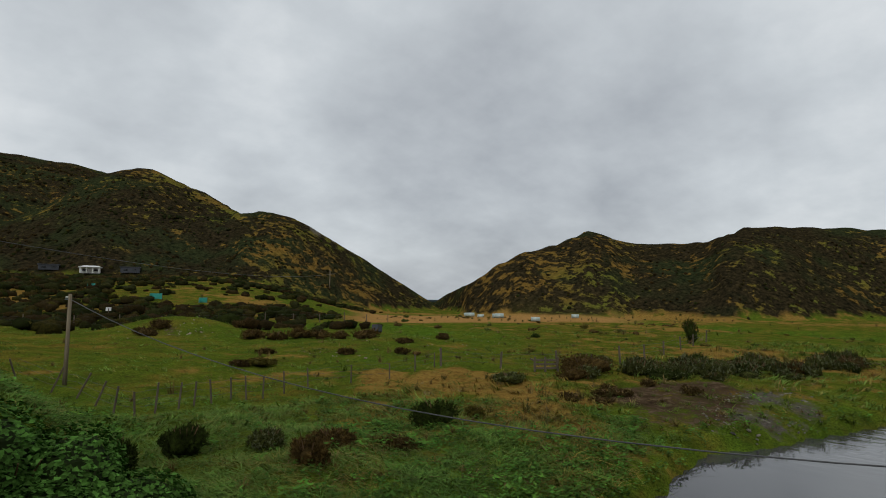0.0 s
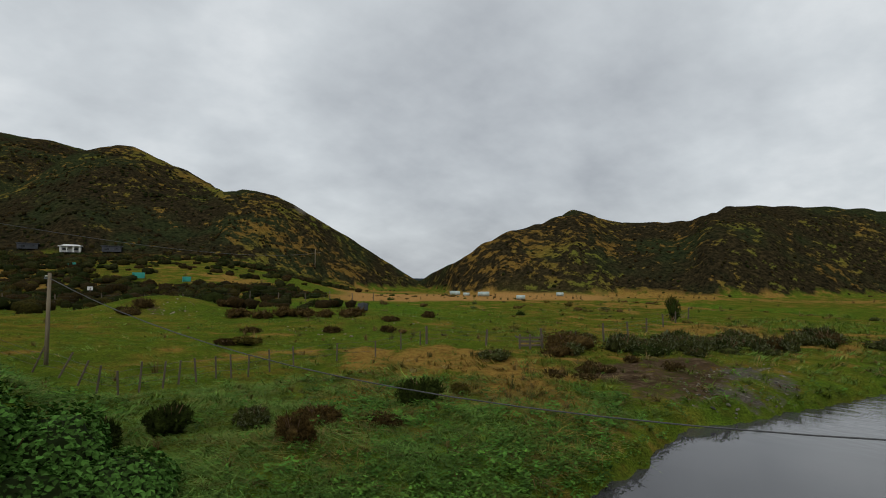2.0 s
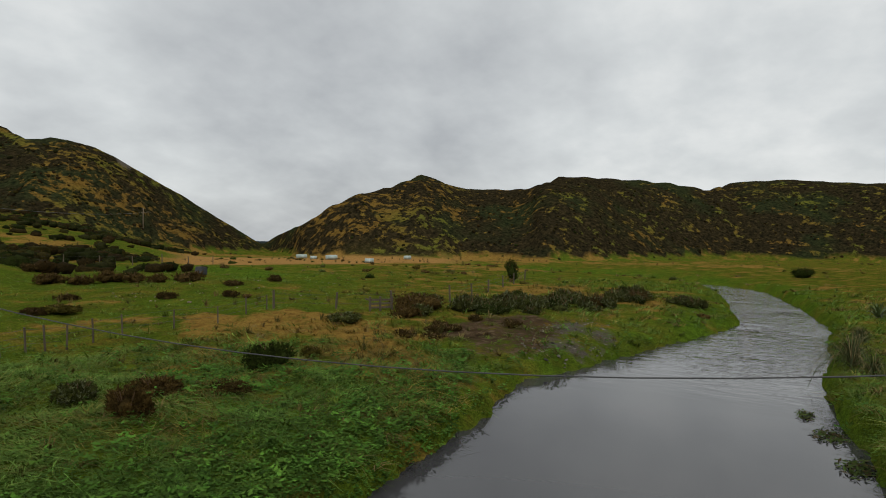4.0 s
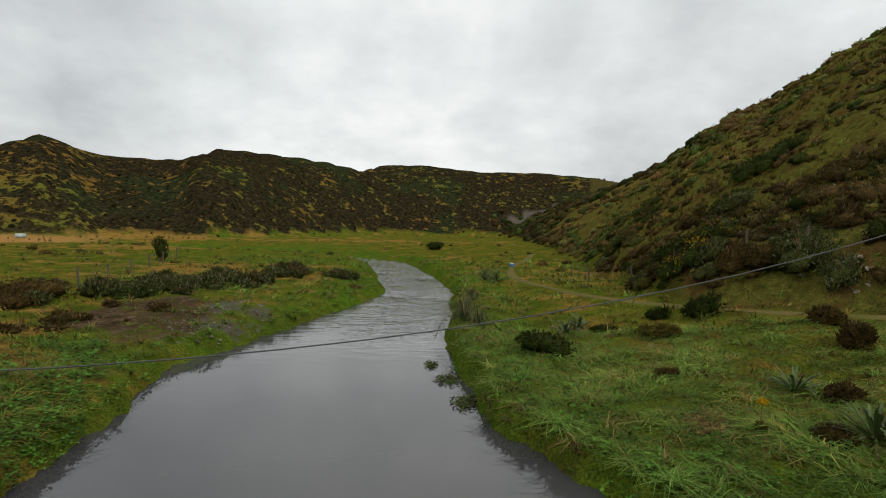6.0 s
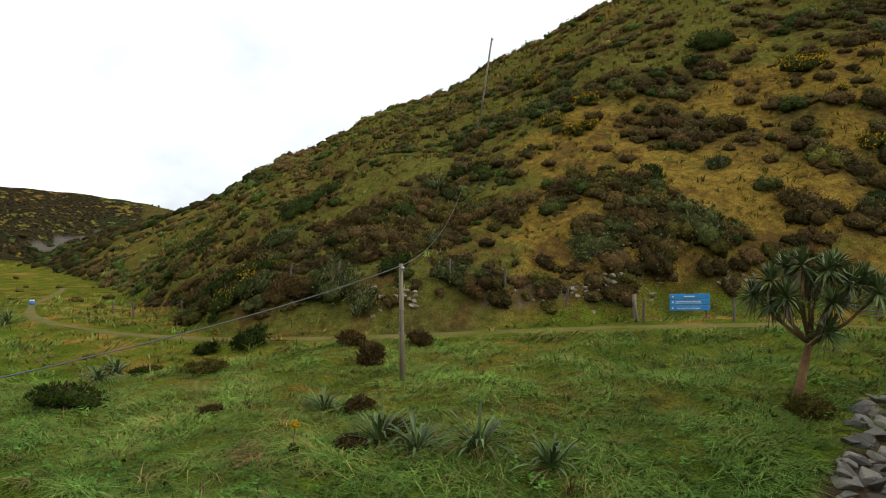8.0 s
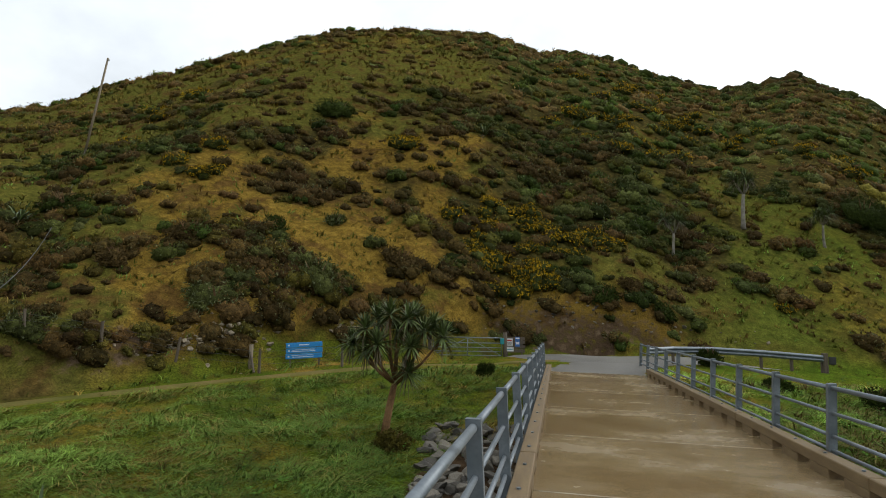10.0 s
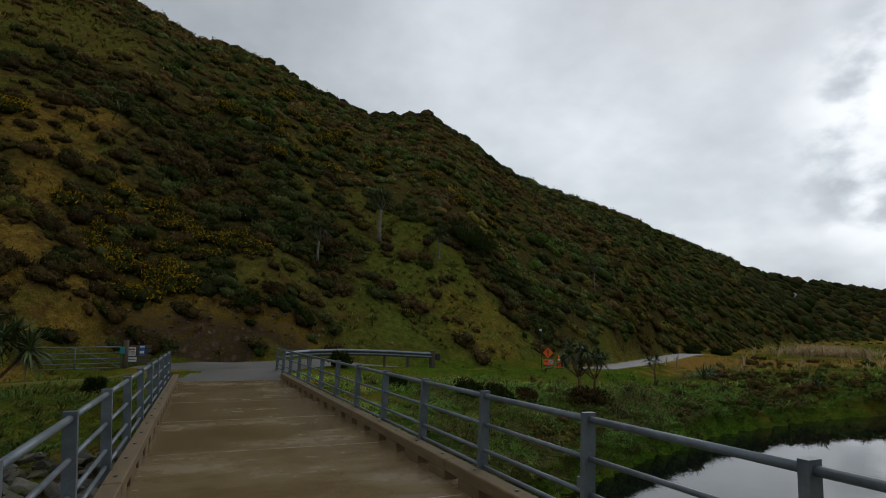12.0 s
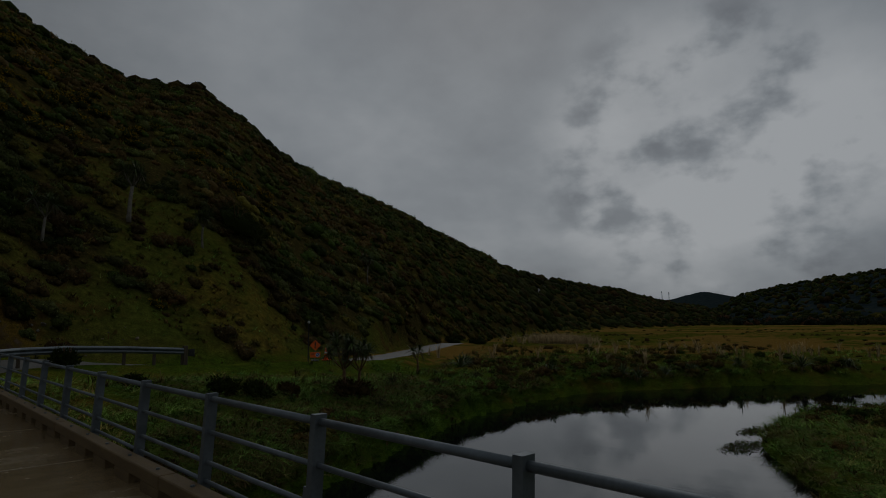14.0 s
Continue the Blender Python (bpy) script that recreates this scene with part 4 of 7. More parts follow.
def scatter(templates, pos, size, tint, squash=None, seed=0, leaf_tint=None, leaf_share=0.0, tilt=0.0, lean=None, core_shade=1.0, blown=None):
    """Sets templates down at many places; returns vertices, triangles, tints."""
    r = np.random.RandomState(seed)
    which = r.randint(len(templates), size=len(pos))
    VV, FF, TT, n = [], [], [], 0
    for k, (v, f, s) in enumerate(templates):
        i = np.nonzero(which == k)[0]
        if not len(i):
            continue
        a = r.uniform(0, 2 * np.pi, len(i)) if len(pos) > 1 else np.zeros(1)
        c, sn = np.cos(a), np.sin(a)
        q = np.empty((len(i), len(v), 3))
        q[..., 0] = v[None, :, 0] * c[:, None] - v[None, :, 1] * sn[:, None]
        q[..., 1] = v[None, :, 0] * sn[:, None] + v[None, :, 1] * c[:, None]
        q[..., 2] = v[None, :, 2] * (squash[i][:, None] if squash is not None else 1.0)
        if tilt:
            q[..., 0] += q[..., 2] * r.normal(0, tilt, len(i))[:, None]
            q[..., 1] += q[..., 2] * r.normal(0, tilt, len(i))[:, None]
        if blown is not None:
            q[..., 0] += q[..., 2] * blown[i, 0][:, None]
            q[..., 1] += q[..., 2] * blown[i, 1][:, None]
        if lean is not None:
            q[..., 2] += q[..., 0] * lean[i, 0][:, None] + q[..., 1] * lean[i, 1][:, None]
        q = q * size[i][:, None, None] + pos[i][:, None, :]
        t = np.repeat(tint[i][:, None, :], len(v), 1)
        # inner lumps get a darker tint, painted shade for the bush's inside
        t[:, s == 0] *= core_shade
        if core_shade != 1.0:
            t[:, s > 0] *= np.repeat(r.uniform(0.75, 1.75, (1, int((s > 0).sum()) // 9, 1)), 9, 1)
        if leaf_tint is not None and leaf_share > 0:
            sp = (s > 0)
            groups = np.arange(len(s)) // 9
            pick = r.rand(len(i), groups.max() + 1) < leaf_share
            m = pick[:, groups] & sp[None]
            t[m] = leaf_tint
        VV.append(q.reshape(-1, 3)); TT.append(t.reshape(-1, 3))
        FF.append((f[None] + (np.arange(len(i)) * len(v))[:, None, None] + n).reshape(-1, 3))
        n += len(i) * len(v)
    return np.concatenate(VV), np.concatenate(FF), np.concatenate(TT)


def stuff(name, data, mat, label, category):
    v, f, t = data
    return tagged(mesh_object(name, v, f.astype(np.int32), mat, tint=t, smooth=True), label, category, kind="stuff")


def slope(x, y, share=0.5, e=0.8):
    """The ground's rise per metre along x and y, eased."""
    return np.clip(np.c_[(H(x + e, y) - H(x - e, y)), (H(x, y + e) - H(x, y - e))] / (2 * e), -0.75, 0.75) * share


NEAR_T = [shrub_template(100 + k, 5, 84, 0.105, 0.85, 0.45, 0.70, 1.6) for k in range(9)]
MID_T = [shrub_template(120 + k, 3, 17, 0.15, 0.85, 0.45, 0.76, 1.8) for k in range(9)]
FAR_T = [shrub_template(140 + k, 1, 2, 0.25, 0.85, 0.4, 1.2, 1.3) for k in range(9)]
LOW_T = [shrub_template(160 + k, 2, 4, 0.2, 0.85, 0.4, 0.9, 1.5) for k in range(7)]
PALETTE = np.array([GREY_GREEN, DARK_GREEN, BROWN, OLIVE, GORSE, RUST])


def palette(n, weights, seed, spread=0.25):
    r = np.random.RandomState(seed)
    w = np.array(weights, float)
    t = PALETTE[r.choice(len(PALETTE), n, p=w / w.sum())]
    return t * r.uniform(1 - spread, 1 + spread, (n, 1)) * r.uniform(0.92, 1.08, (n, 3))


def sector(n, a0, a1, d0, d1, seed):
    """Places spread evenly over a sector of the plan."""
    r = np.random.RandomState(seed)
    az = r.uniform(a0, a1, n)
    d = np.sqrt(r.uniform(d0**2, d1**2, n))
    return az, d, d * np.cos(np.radians(az)), d * np.sin(np.radians(az))


def hillside(seed, n, a0, a1, d0, d1, rows, templates, label, size, weights, cover=0.5, name="hill_scrub", bare=0.05, tips=0.08, deep=1.0):
    az, d, x, y = sector(n, a0, a1, d0, d1, seed)
    r = np.random.RandomState(seed + 1)
    f, c = table(az, rows, 1), table(az, rows, 2)
    ok = (d > f + 0.6) & (d < c * np.where(az > 164, 0.955, 1.12)) & (line_gap(x, y, ROAD) > 3.2) & (line_gap(x, y, TRACK) > 1.8)
    thick = scrub_cover(x, y, d, az)
    ok &= r.rand(n) < bare + (1 - bare) * sstep(thick, cover - 0.15, cover + 0.15)
    x, y, az, d, thick = x[ok], y[ok], az[ok], d[ok], thick[ok]
    s = r.uniform(*size, len(x)) * (0.7 + 0.5 * thick)
    zone = fbm(x * 0.055, y * 0.055, 45, 3) + 0.5 * fbm(x * 0.2, y * 0.2, 46, 2) + 0.30 * (sstep(-az, -70, -58) - 0.5) + r.normal(0, 0.10, len(x))
    leafy = np.array(weights, float) * (2.6, 2.2, 0.35, 1.0, 1.0, 0.4)
    heathy = np.array(weights, float) * (0.3, 0.4, 2.2, 0.9, 0.6, 1.8)
    tone = np.where((zone > 0)[:, None], palette(len(x), leafy, seed + 2, 0.5), palette(len(x), heathy, seed + 4, 0.5))
    z = H(x, y) - 0.22 * s
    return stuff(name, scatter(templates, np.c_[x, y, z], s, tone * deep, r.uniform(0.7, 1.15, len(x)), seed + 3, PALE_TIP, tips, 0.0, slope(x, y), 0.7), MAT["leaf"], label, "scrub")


hillside(1, 4600, 58, 172, 24, 62, NEAR_HILL, NEAR_T, "dark green and brown coastal scrub on the near slope", (0.30, 1.15), (3.2, 2.5, 5, 3, 1, 0.9), bare=0.09, tips=0.16, deep=1.35)
hillside(8, 900, 96, 166, 24, 36, NEAR_HILL, NEAR_T, "brown and green bushes along the cut foot of the slope", (0.30, 0.95), (3, 3, 4, 3, 1, 1.5), 0.40, bare=0.2, deep=1.1)
hillside(21, 1500, 128, 170, 30, 75, NEAR_HILL, MID_T, "low dark scrub in streaks down the end of the slope", (0.35, 0.95), (3.5, 3, 4, 3, 1, 0.8), 0.40, bare=0.22, tips=0.16, deep=1.5)
hillside(2, 6000, 40, 174, 62, 135, NEAR_HILL, MID_T, "dark scrub across the upper slope", (0.5, 1.35), (2.5, 3, 5, 2, 1, 1.0), bare=0.16, tips=0.14, deep=2.5)
hillside(3, 4000, 30, 60, 55, 260, NEAR_HILL, MID_T, "dense dark bushy scrub along the flank of the hill", (0.8, 1.8), (5, 5, 3, 4, 1, 0.6), 0.30, bare=0.3, tips=0.26, deep=2.0)
hillside(9, 4500, 18, 40, 200, 640, NEAR_HILL, FAR_T, "dense dark scrub along the receding hill", (1.4, 2.6), (3, 4, 3, 2, 1, 0.6), 0.40)
hillside(4, 4500, 60, 176, 120, 240, NEAR_HILL, FAR_T, "scrub along the ridge", (0.8, 1.6), (3, 3, 3, 2, 1, 0.6))
hillside(5, 5000, 160, 232, 150, 330, FAR_HILLS, FAR_T, "dark brown scrub on the far hills", (0.25, 0.6), (2, 2, 5, 3, 1, 1.0), 0.60, tips=0.0, deep=0.45)
hillside(6, 4500, 226, 268, 165, 300, LEFT_HILL, FAR_T, "scrub on the rounded hill", (0.25, 0.65), (2, 3, 4, 3, 2, 1.0), 0.60, tips=0.0, deep=0.45)
hillside(7, 2000, 250, 270, 265, 480, BACK_HILL, FAR_T, "scrub on the hill behind", (0.5, 1.2), (2, 3, 4, 3, 2, 0.8), 0.45, tips=0.0, deep=0.45)
hillside(17, 2200, 0, 24, 900, 1500, DOWN_HILLS, FAR_T, "far dark forest on the distant hills", (3, 6), (2, 6, 1, 2, 0, 0), 0.4, tips=0.0)


def far_woods():
    """Dark and rusty trees along the far edge of the downstream flat."""
    r = np.random.RandomState(66)
    az = np.radians(r.uniform(4, 20.5, 260))
    d = r.uniform(430, 560, 260)
    x, y = d * np.cos(az), d * np.sin(az)
    tint = np.where(r.rand(260, 1) < 0.22, (0.11, 0.055, 0.030), (0.020, 0.030, 0.018)) * r.uniform(0.6, 1.3, (260, 1))
    stuff("far_woods", scatter(MID_T, np.c_[x, y, H(x, y) - 0.3], r.uniform(2.2, 4.6, 260), tint, r.uniform(0.9, 1.6, 260), 67), MAT["leaf"], "dark and rusty trees beyond the downstream flat", "trees")


far_woods()


def shelf_scrub():
    """Low bushes over the shelf below the houses and along the paddock's edge."""
    az, d, x, y = sector(3300, 229, 272, 55, 175, 61)
    r = np.random.RandomState(62)
    patch = fbm(x * 0.05, y * 0.05, 63, 3)
    band = sstep(d, 55, 75) * sstep(az, 232, 240)
    ok = (r.rand(len(x)) < band * sstep(patch + 0.3 * sstep(az, 248, 254), -0.30, -0.05))
    ok &= ~((np.abs(d - 128) < 22) & (az < 256) & (r.rand(len(x)) < 0.8))
    x, y = x[ok], y[ok]
    s = r.uniform(0.7, 1.7, len(x))
    stuff("shelf_scrub", scatter(LOW_T, np.c_[x, y, H(x, y) - 0.1], s, palette(len(x), (3, 3, 4, 2, 1, 1), 64) * 0.6, r.uniform(0.6, 1.0, len(x)), 65, core_shade=0.6), MAT["leaf"], "brown and green bushes below the houses", "scrub")


shelf_scrub()


def gorse_patches():
    """Gorse in flower on the near slope."""
    spots = [(-41.1, 56.6, 1.0, 3), (-41.0, 50.5, 0.6, 2), (-34.2, 39.0, 1.5, 8), (-39, 47.3, 0.6, 2), (-26.2, 38.8, 0.7, 3), (-24.5, 35.0, 0.9, 5), (-27.5, 35.5, 0.8, 3), (-14.6, 46.0, 0.9, 3), (-11.3, 42.9, 0.5, 1), (-6.0, 41.7, 1.3, 6), (-3.1, 42.6, 1.4, 9),
             (-8.7, 39.0, 0.6, 2), (-4.4, 37.3, 1.8, 16), (-6.1, 37.0, 0.9, 6), (-2.6, 36.9, 1.3, 9), (-2.1, 40.4, 1.8, 12), (0.9, 41.2, 1.6, 10), (-32.5, 14.5, 0.9, 3), (4, 62, 5.0, 18), (14, 74, 6.0, 22), (10, 88, 7, 22), (26, 70, 6, 10), (12.5, 40.2, 0.8, 1)]
    r = np.random.RandomState(71)
    P, S = [], []
    for x, y, w, n in spots:
        for k in range(n):
            P.append((x + r.normal(0, w * 0.7), y + r.normal(0, w * 0.5)))
            S.append(r.uniform(0.55, 1.1) * (1.0 if y < 45 else 1.5))
    P, S = np.array(P), np.array(S)
    t = np.tile(GORSE, (len(P), 1)) * r.uniform(0.8, 1.2, (len(P), 1))
    temps = [shrub_template(160 + k, 4, 120, 0.15, 0.9, 0.7) for k in range(4)]
    stuff("gorse", scatter(temps, np.c_[P, H(P[:, 0], P[:, 1]) - 0.1], S, t, r.uniform(0.7, 1.0, len(P)), 72, FLOWER, 0.5, 0.0, slope(P[:, 0], P[:, 1])), MAT["leaf"], "gorse bushes with yellow flowers on the slope", "gorse")


gorse_patches()


def tuft_template(seed, blades, height=0.4, width=0.012, lean=0.5, segs=2):
    """A tuft of tapered, bending blades."""
    r = np.random.RandomState(seed)
    V, F, n = [], [], 0
    for k in range(blades):
        a, b = r.uniform(0, 2 * np.pi), r.uniform(0, 2 * np.pi)
        base = np.array([np.cos(b), np.sin(b), 0]) * r.uniform(0, 0.16)
        out = np.array([np.cos(a), np.sin(a), 0])
        sd = np.array([-out[1], out[0], 0])
        h, le = height * r.uniform(0.55, 1.2), lean * r.uniform(0.3, 1.5)
        pts, w = [], width * r.uniform(0.7, 1.4)
        for s in range(segs):
            t = s / segs
            p = base + out * h * le * t**1.8 + np.array([0, 0, h * (t - 0.35 * le * t * t)])
            pts += [p - sd * w * (1 - 0.55 * t), p + sd * w * (1 - 0.55 * t)]
        pts.append(base + out * h * le + np.array([0, 0, h * (1 - 0.42 * le)]))
        V.append(np.array(pts))
        f = []
        for s in range(segs - 1):
            i = 2 * s
            f += [(i, i + 1, i + 3), (i, i + 3, i + 2)]
        i = 2 * (segs - 1)
        f.append((i, i + 1, i + 2))
        F.append(np.array(f) + n)
        n += len(pts)
    return np.concatenate(V), np.concatenate(F), np.ones(n)


def rocky(x, y):
    """Where the loose rock of the abutment lies."""
    return rock_bed(x, y) > 0.15


def meadow():
    """Rank grass over the banks, thick near the bridge and thinning with distance."""
    near_t = [tuft_template(200 + k, 13, 0.36, 0.0090, 1.7) for k in range(8)]
    far_t = [tuft_template(210 + k, 5, 0.40, 0.019, 0.9) for k in range(6)]
    for seed, n, a0, a1, dlo, dhi, temps in ((82, 12000, 96, 180, 8.5, 26, near_t), (83, 7500, 205, 270, 8.5, 24, near_t), (84, 8500, 12, 96, 13, 34, near_t),
                                      (182, 8000, 96, 200, 24, 70, far_t), (183, 8000, 196, 270, 22, 70, far_t), (184, 6500, 6, 80, 24, 80, far_t)):
        rr = np.random.RandomState(seed)
        az = rr.uniform(a0, a1, n)
        d = dlo * (dhi / dlo) ** (rr.uniform(0, 1, n) ** 0.75)
        x, y = d * np.cos(np.radians(az)), d * np.sin(np.radians(az))
        m = zone_masks(x, y)
        ok = (river_gap(x, y) > 0.45) & (line_gap(x, y, ROAD) > np.where(d > 26, 6.0, 2.4)) & (line_gap(x, y, TRACK) > 0.7) & (m["stone"] < 0.3) & (m["mud"] < 0.4) & ~((np.abs(x) < 2.3) & (y > -18) & (y < 27)) & ~rocky(x, y)
        ok &= (m["hill"] < 0.5) | (rr.rand(n) < 0.6)
        x, y, d, az = x[ok], y[ok], d[ok], az[ok]
        dry = m["dry"][ok] + 0.5 * fbm(x * 0.25, y * 0.25, 85, 3)
        size = rr.uniform(0.7, 1.35, len(x)) * np.interp(d, [8, 30, 75], [0.85, 1.0, 1.2]) * np.where((y < -19), 0.5, 1.0)
        # the long grass lies over in swathes
        turn = 5.0 * fbm(x * 0.18, y * 0.18, 95, 3) + 0.8
        lay = 0.25 + 0.9 * sstep(fbm(x * 0.5, y * 0.5, 96, 2), -0.2, 0.25)
        wind = np.c_[np.cos(turn), np.sin(turn)] * lay[:, None]
        g = np.where(rr.rand(len(x), 1) < 0.20, (0.300, 0.215, 0.062), (0.160, 0.250, 0.044)) * rr.uniform(0.6, 1.3, (len(x), 1)) * (2.1 if seed in (84, 184) else 1.1)
        lush = np.array([0.120, 0.230, 0.042]) * rr.uniform(0.6, 1.3, (len(x), 1)) * (1.75 if seed in (84, 184) else 1.1)
        s = np.array([0.36, 0.235, 0.052]) * rr.uniform(0.6, 1.25, (len(x), 1))
        clump = fbm(x * 0.9, y * 0.9, 97, 2)
        size = size * (1.0 + 0.7 * clump)
        if seed in (82, 182):
            g = g * np.interp(az, [96, 116, 136], [0.62, 0.85, 1.1])[:, None]
            dry = dry + 0.55 * np.maximum(fbm(x * 0.4 + 13, y * 0.4, 99, 2), 0)
        g = g * (1.0 + 0.85 * clump)[:, None]
        lush = lush * (1.0 + 0.85 * clump)[:, None]
        dry = dry + 0.35 * fbm(x * 0.55 + 40, y * 0.55, 98, 2)
        t = g + (lush - g) * m["lush"][ok][:, None]
        t = t + (s - t) * (sstep(dry + rr.normal(0, 0.14, len(x)), 0.42, 0.74))[:, None] * 0.85
        stuff("grass", scatter(temps, np.c_[x, y, H(x, y) - 0.03], size, t, rr.uniform(0.45, 1.0, len(x)), seed + 5, blown=wind), MAT["blade"], "rank green and straw-coloured pasture grass", "grass")


meadow()


def pool_bank_grass():
    """Long wet grass hanging over the bank of the pool, with dead brown clumps in it."""
    temps = [tuft_template(230 + k, 12, 0.50, 0.014, 1.5) for k in range(6)]
    r = np.random.RandomState(231)
    n = 16000
    az = r.uniform(18, 74, n)
    d = 17 * (56 / 17) ** r.uniform(0, 1, n)
    x, y = d * np.cos(np.radians(az)), d * np.sin(np.radians(az))
    gap = river_gap(x, y)
    ok = (gap > 0.05) & (r.rand(n) < np.exp(-gap / 2.4)) & (line_gap(x, y, ROAD) > 3) & ~rocky(x, y)
    x, y, d, gap = x[ok], y[ok], d[ok], gap[ok]
    clump = fbm(x * 0.7, y * 0.7, 232, 2)
    g = np.array([0.215, 0.40, 0.055]) * r.uniform(0.5, 1.3, (len(x), 1)) * (1.0 + 1.1 * clump)[:, None]
    brown = sstep(fbm(x * 0.3, y * 0.3, 233, 3) + 0.10 * np.minimum(gap, 2), 0.16, 0.34)[:, None] * 0.8
    t = g + (np.array([0.23, 0.145, 0.055]) * r.uniform(0.6, 1.3, (len(x), 1)) - g) * brown
    lean = -slope(x, y)
    lean = lean / np.maximum(np.hypot(lean[:, 0], lean[:, 1]), 0.05)[:, None] * 0.6
    stuff("bank_grass", scatter(temps, np.c_[x, y, np.maximum(H(x, y), WATER) - 0.03], r.uniform(0.6, 1.2, len(x)) * np.interp(d, [17, 56], [0.85, 1.4]), t, r.uniform(0.6, 1.1, len(x)), 234, blown=lean), MAT["blade"], "long wet green and brown grass overhanging the pool", "grass")


pool_bank_grass()


def slope_tussocks():
    """Bleached tussock and short grass on the near slope."""
    temps = [tuft_template(280 + k, 8, 0.55, 0.03, 0.8) for k in range(6)]
    az, d, x, y = sector(13000, 56, 163, 25, 105, 86)
    r = np.random.RandomState(87)
    t = (d - table(az, NEAR_HILL, 1))
    ok = (t > 0) & (scrub_cover(x, y, d, az) < 0.62) & (r.rand(len(x)) < np.interp(d, [25, 60, 105], [1, 0.8, 0.5]))
    x, y, d = x[ok], y[ok], d[ok]
    tone = fbm(x * 0.22, y * 0.22, 88, 3)[:, None] + r.normal(0, 0.12, (len(x), 1))
    c = np.where(tone > 0.12, (0.17, 0.175, 0.036), np.where(tone < -0.14, (0.19, 0.12, 0.036), (0.35, 0.24, 0.055))) * r.uniform(0.6, 1.2, (len(x), 1))
    stuff("slope_tussock", scatter(temps, np.c_[x, y, H(x, y) - 0.04], r.uniform(0.6, 1.2, len(x)) * np.interp(d, [25, 105], [0.9, 1.7]), c, r.uniform(0.5, 0.9, len(x)), 89), MAT["blade"], "bleached tussock grass on the slope", "grass")


slope_tussocks()


def bank_weeds():
    """Broad-leaved weeds along the water's edge and over the low bank."""
    r = np.random.RandomState(91)
    temps = []
    for k in range(6):
        V, F, n = [], [], 0
        for j in range(9):
            a, b = r.uniform(0, 2 * np.pi), r.uniform(0, 2 * np.pi)
            c = np.array([np.cos(b), np.sin(b), 0]) * r.uniform(0.02, 0.30) + np.array([0, 0, r.uniform(0.05, 0.30)])
            out = np.array([np.cos(a), np.sin(a), r.uniform(-0.5, 0.3)])
            sd = np.array([-np.sin(a), np.cos(a), r.uniform(-0.3, 0.3)])
            l, w = r.uniform(0.05, 0.10), r.uniform(0.032, 0.06)
            dip = np.array([0, 0, -0.02])
            V.append(np.array([c - out * l, c + sd * w + dip, c + out * l, c - sd * w + dip]))
            F.append(np.array([[0, 1, 2], [0, 2, 3]]) + n)
            n += 4
        temps.append((np.concatenate(V), np.concatenate(F), np.ones(n)))
    n = 40000
    az = np.r_[r.uniform(8, 270, 26000), r.uniform(206, 264, 14000)]
    d = 6.0 * (48 / 6.0) ** np.r_[r.uniform(0, 1, 26000), r.uniform(0.2, 0.68, 14000)]
    x, y = d * np.cos(np.radians(az)), d * np.sin(np.radians(az))
    gap = river_gap(x, y)
    near = np.exp(-np.maximum(gap, 0) / np.where(x > 5, 4.5, 1.6))
    patch = sstep(fbm(x * 0.22, y * 0.22, 92, 3), -0.05, 0.18)
    corner = (az > 200) * (d < 24) * (0.03 + 0.55 * patch)
    ok = (gap > 0.05) & (r.rand(n) < np.clip(near + 0.75 * corner, 0, 1)) & ~((np.abs(x) < 2.3) & (y > -18) & (y < 27))
    ok &= (line_gap(x, y, ROAD) > 3) & (line_gap(x, y, TRACK) > 1.5) & ~rocky(x, y)
    x, y, d = x[ok], y[ok], d[ok]
    t = np.array([0.090, 0.205, 0.028]) * r.uniform(0.4, 1.5, (len(x), 1)) * r.uniform(0.9, 1.1, (len(x), 3))
    s = r.uniform(0.5, 1.1, len(x)) * np.interp(d, [6, 20, 48], [0.75, 0.9, 1.15])
    stuff("bank_weeds", scatter(temps, np.c_[x, y, np.maximum(H(x, y), WATER + 0.01)], s, t, None, 93), MAT["blade"], "bright green broad-leaved weeds along the river bank", "weeds")


bank_weeds()


def rush_fields():
    """Taller straw clumps, rushes and tussocks that stand out of the pasture."""
    r = np.random.RandomState(101)
    temps = [tuft_template(230 + k, 26, 0.75, 0.012, 0.6) for k in range(6)]
    n = 5200
    az = r.uniform(20, 268, n)
    d = 11 * (170 / 11) ** r.uniform(0, 1, n)
    x, y = d * np.cos(np.radians(az)), d * np.sin(np.radians(az))
    m = zone_masks(x, y)
    want = sstep(m["dry"] + 0.5 * fbm(x * 0.12, y * 0.12, 102, 3), 0.50, 0.85) * 0.8 + 0.05
    ok = (river_gap(x, y) > 0.5) & (line_gap(x, y, ROAD) > 6) & (line_gap(x, y, TRACK) > 1.2) & (m["hill"] < 0.4) & (r.rand(n) < want) & ~((np.abs(x) < 2.6) & (y > -18) & (y < 28))
    x, y, d = x[ok], y[ok], d[ok]
    t = np.where(r.rand(len(x), 1) < 0.55, np.array([[0.24, 0.165, 0.06]]), np.array([[0.13, 0.125, 0.04]])) * r.uniform(0.6, 1.2, (len(x), 1))
    s = r.uniform(0.5, 1.1, len(x)) * np.interp(d, [10, 60, 170], [0.75, 1.0, 1.6])
    stuff("rushes", scatter(temps, np.c_[x, y, H(x, y) - 0.03], s, t, r.uniform(0.6, 1.1, len(x)), 103), MAT["blade"], "straw-coloured rush and tussock clumps in the pasture", "rushes")


rush_fields()


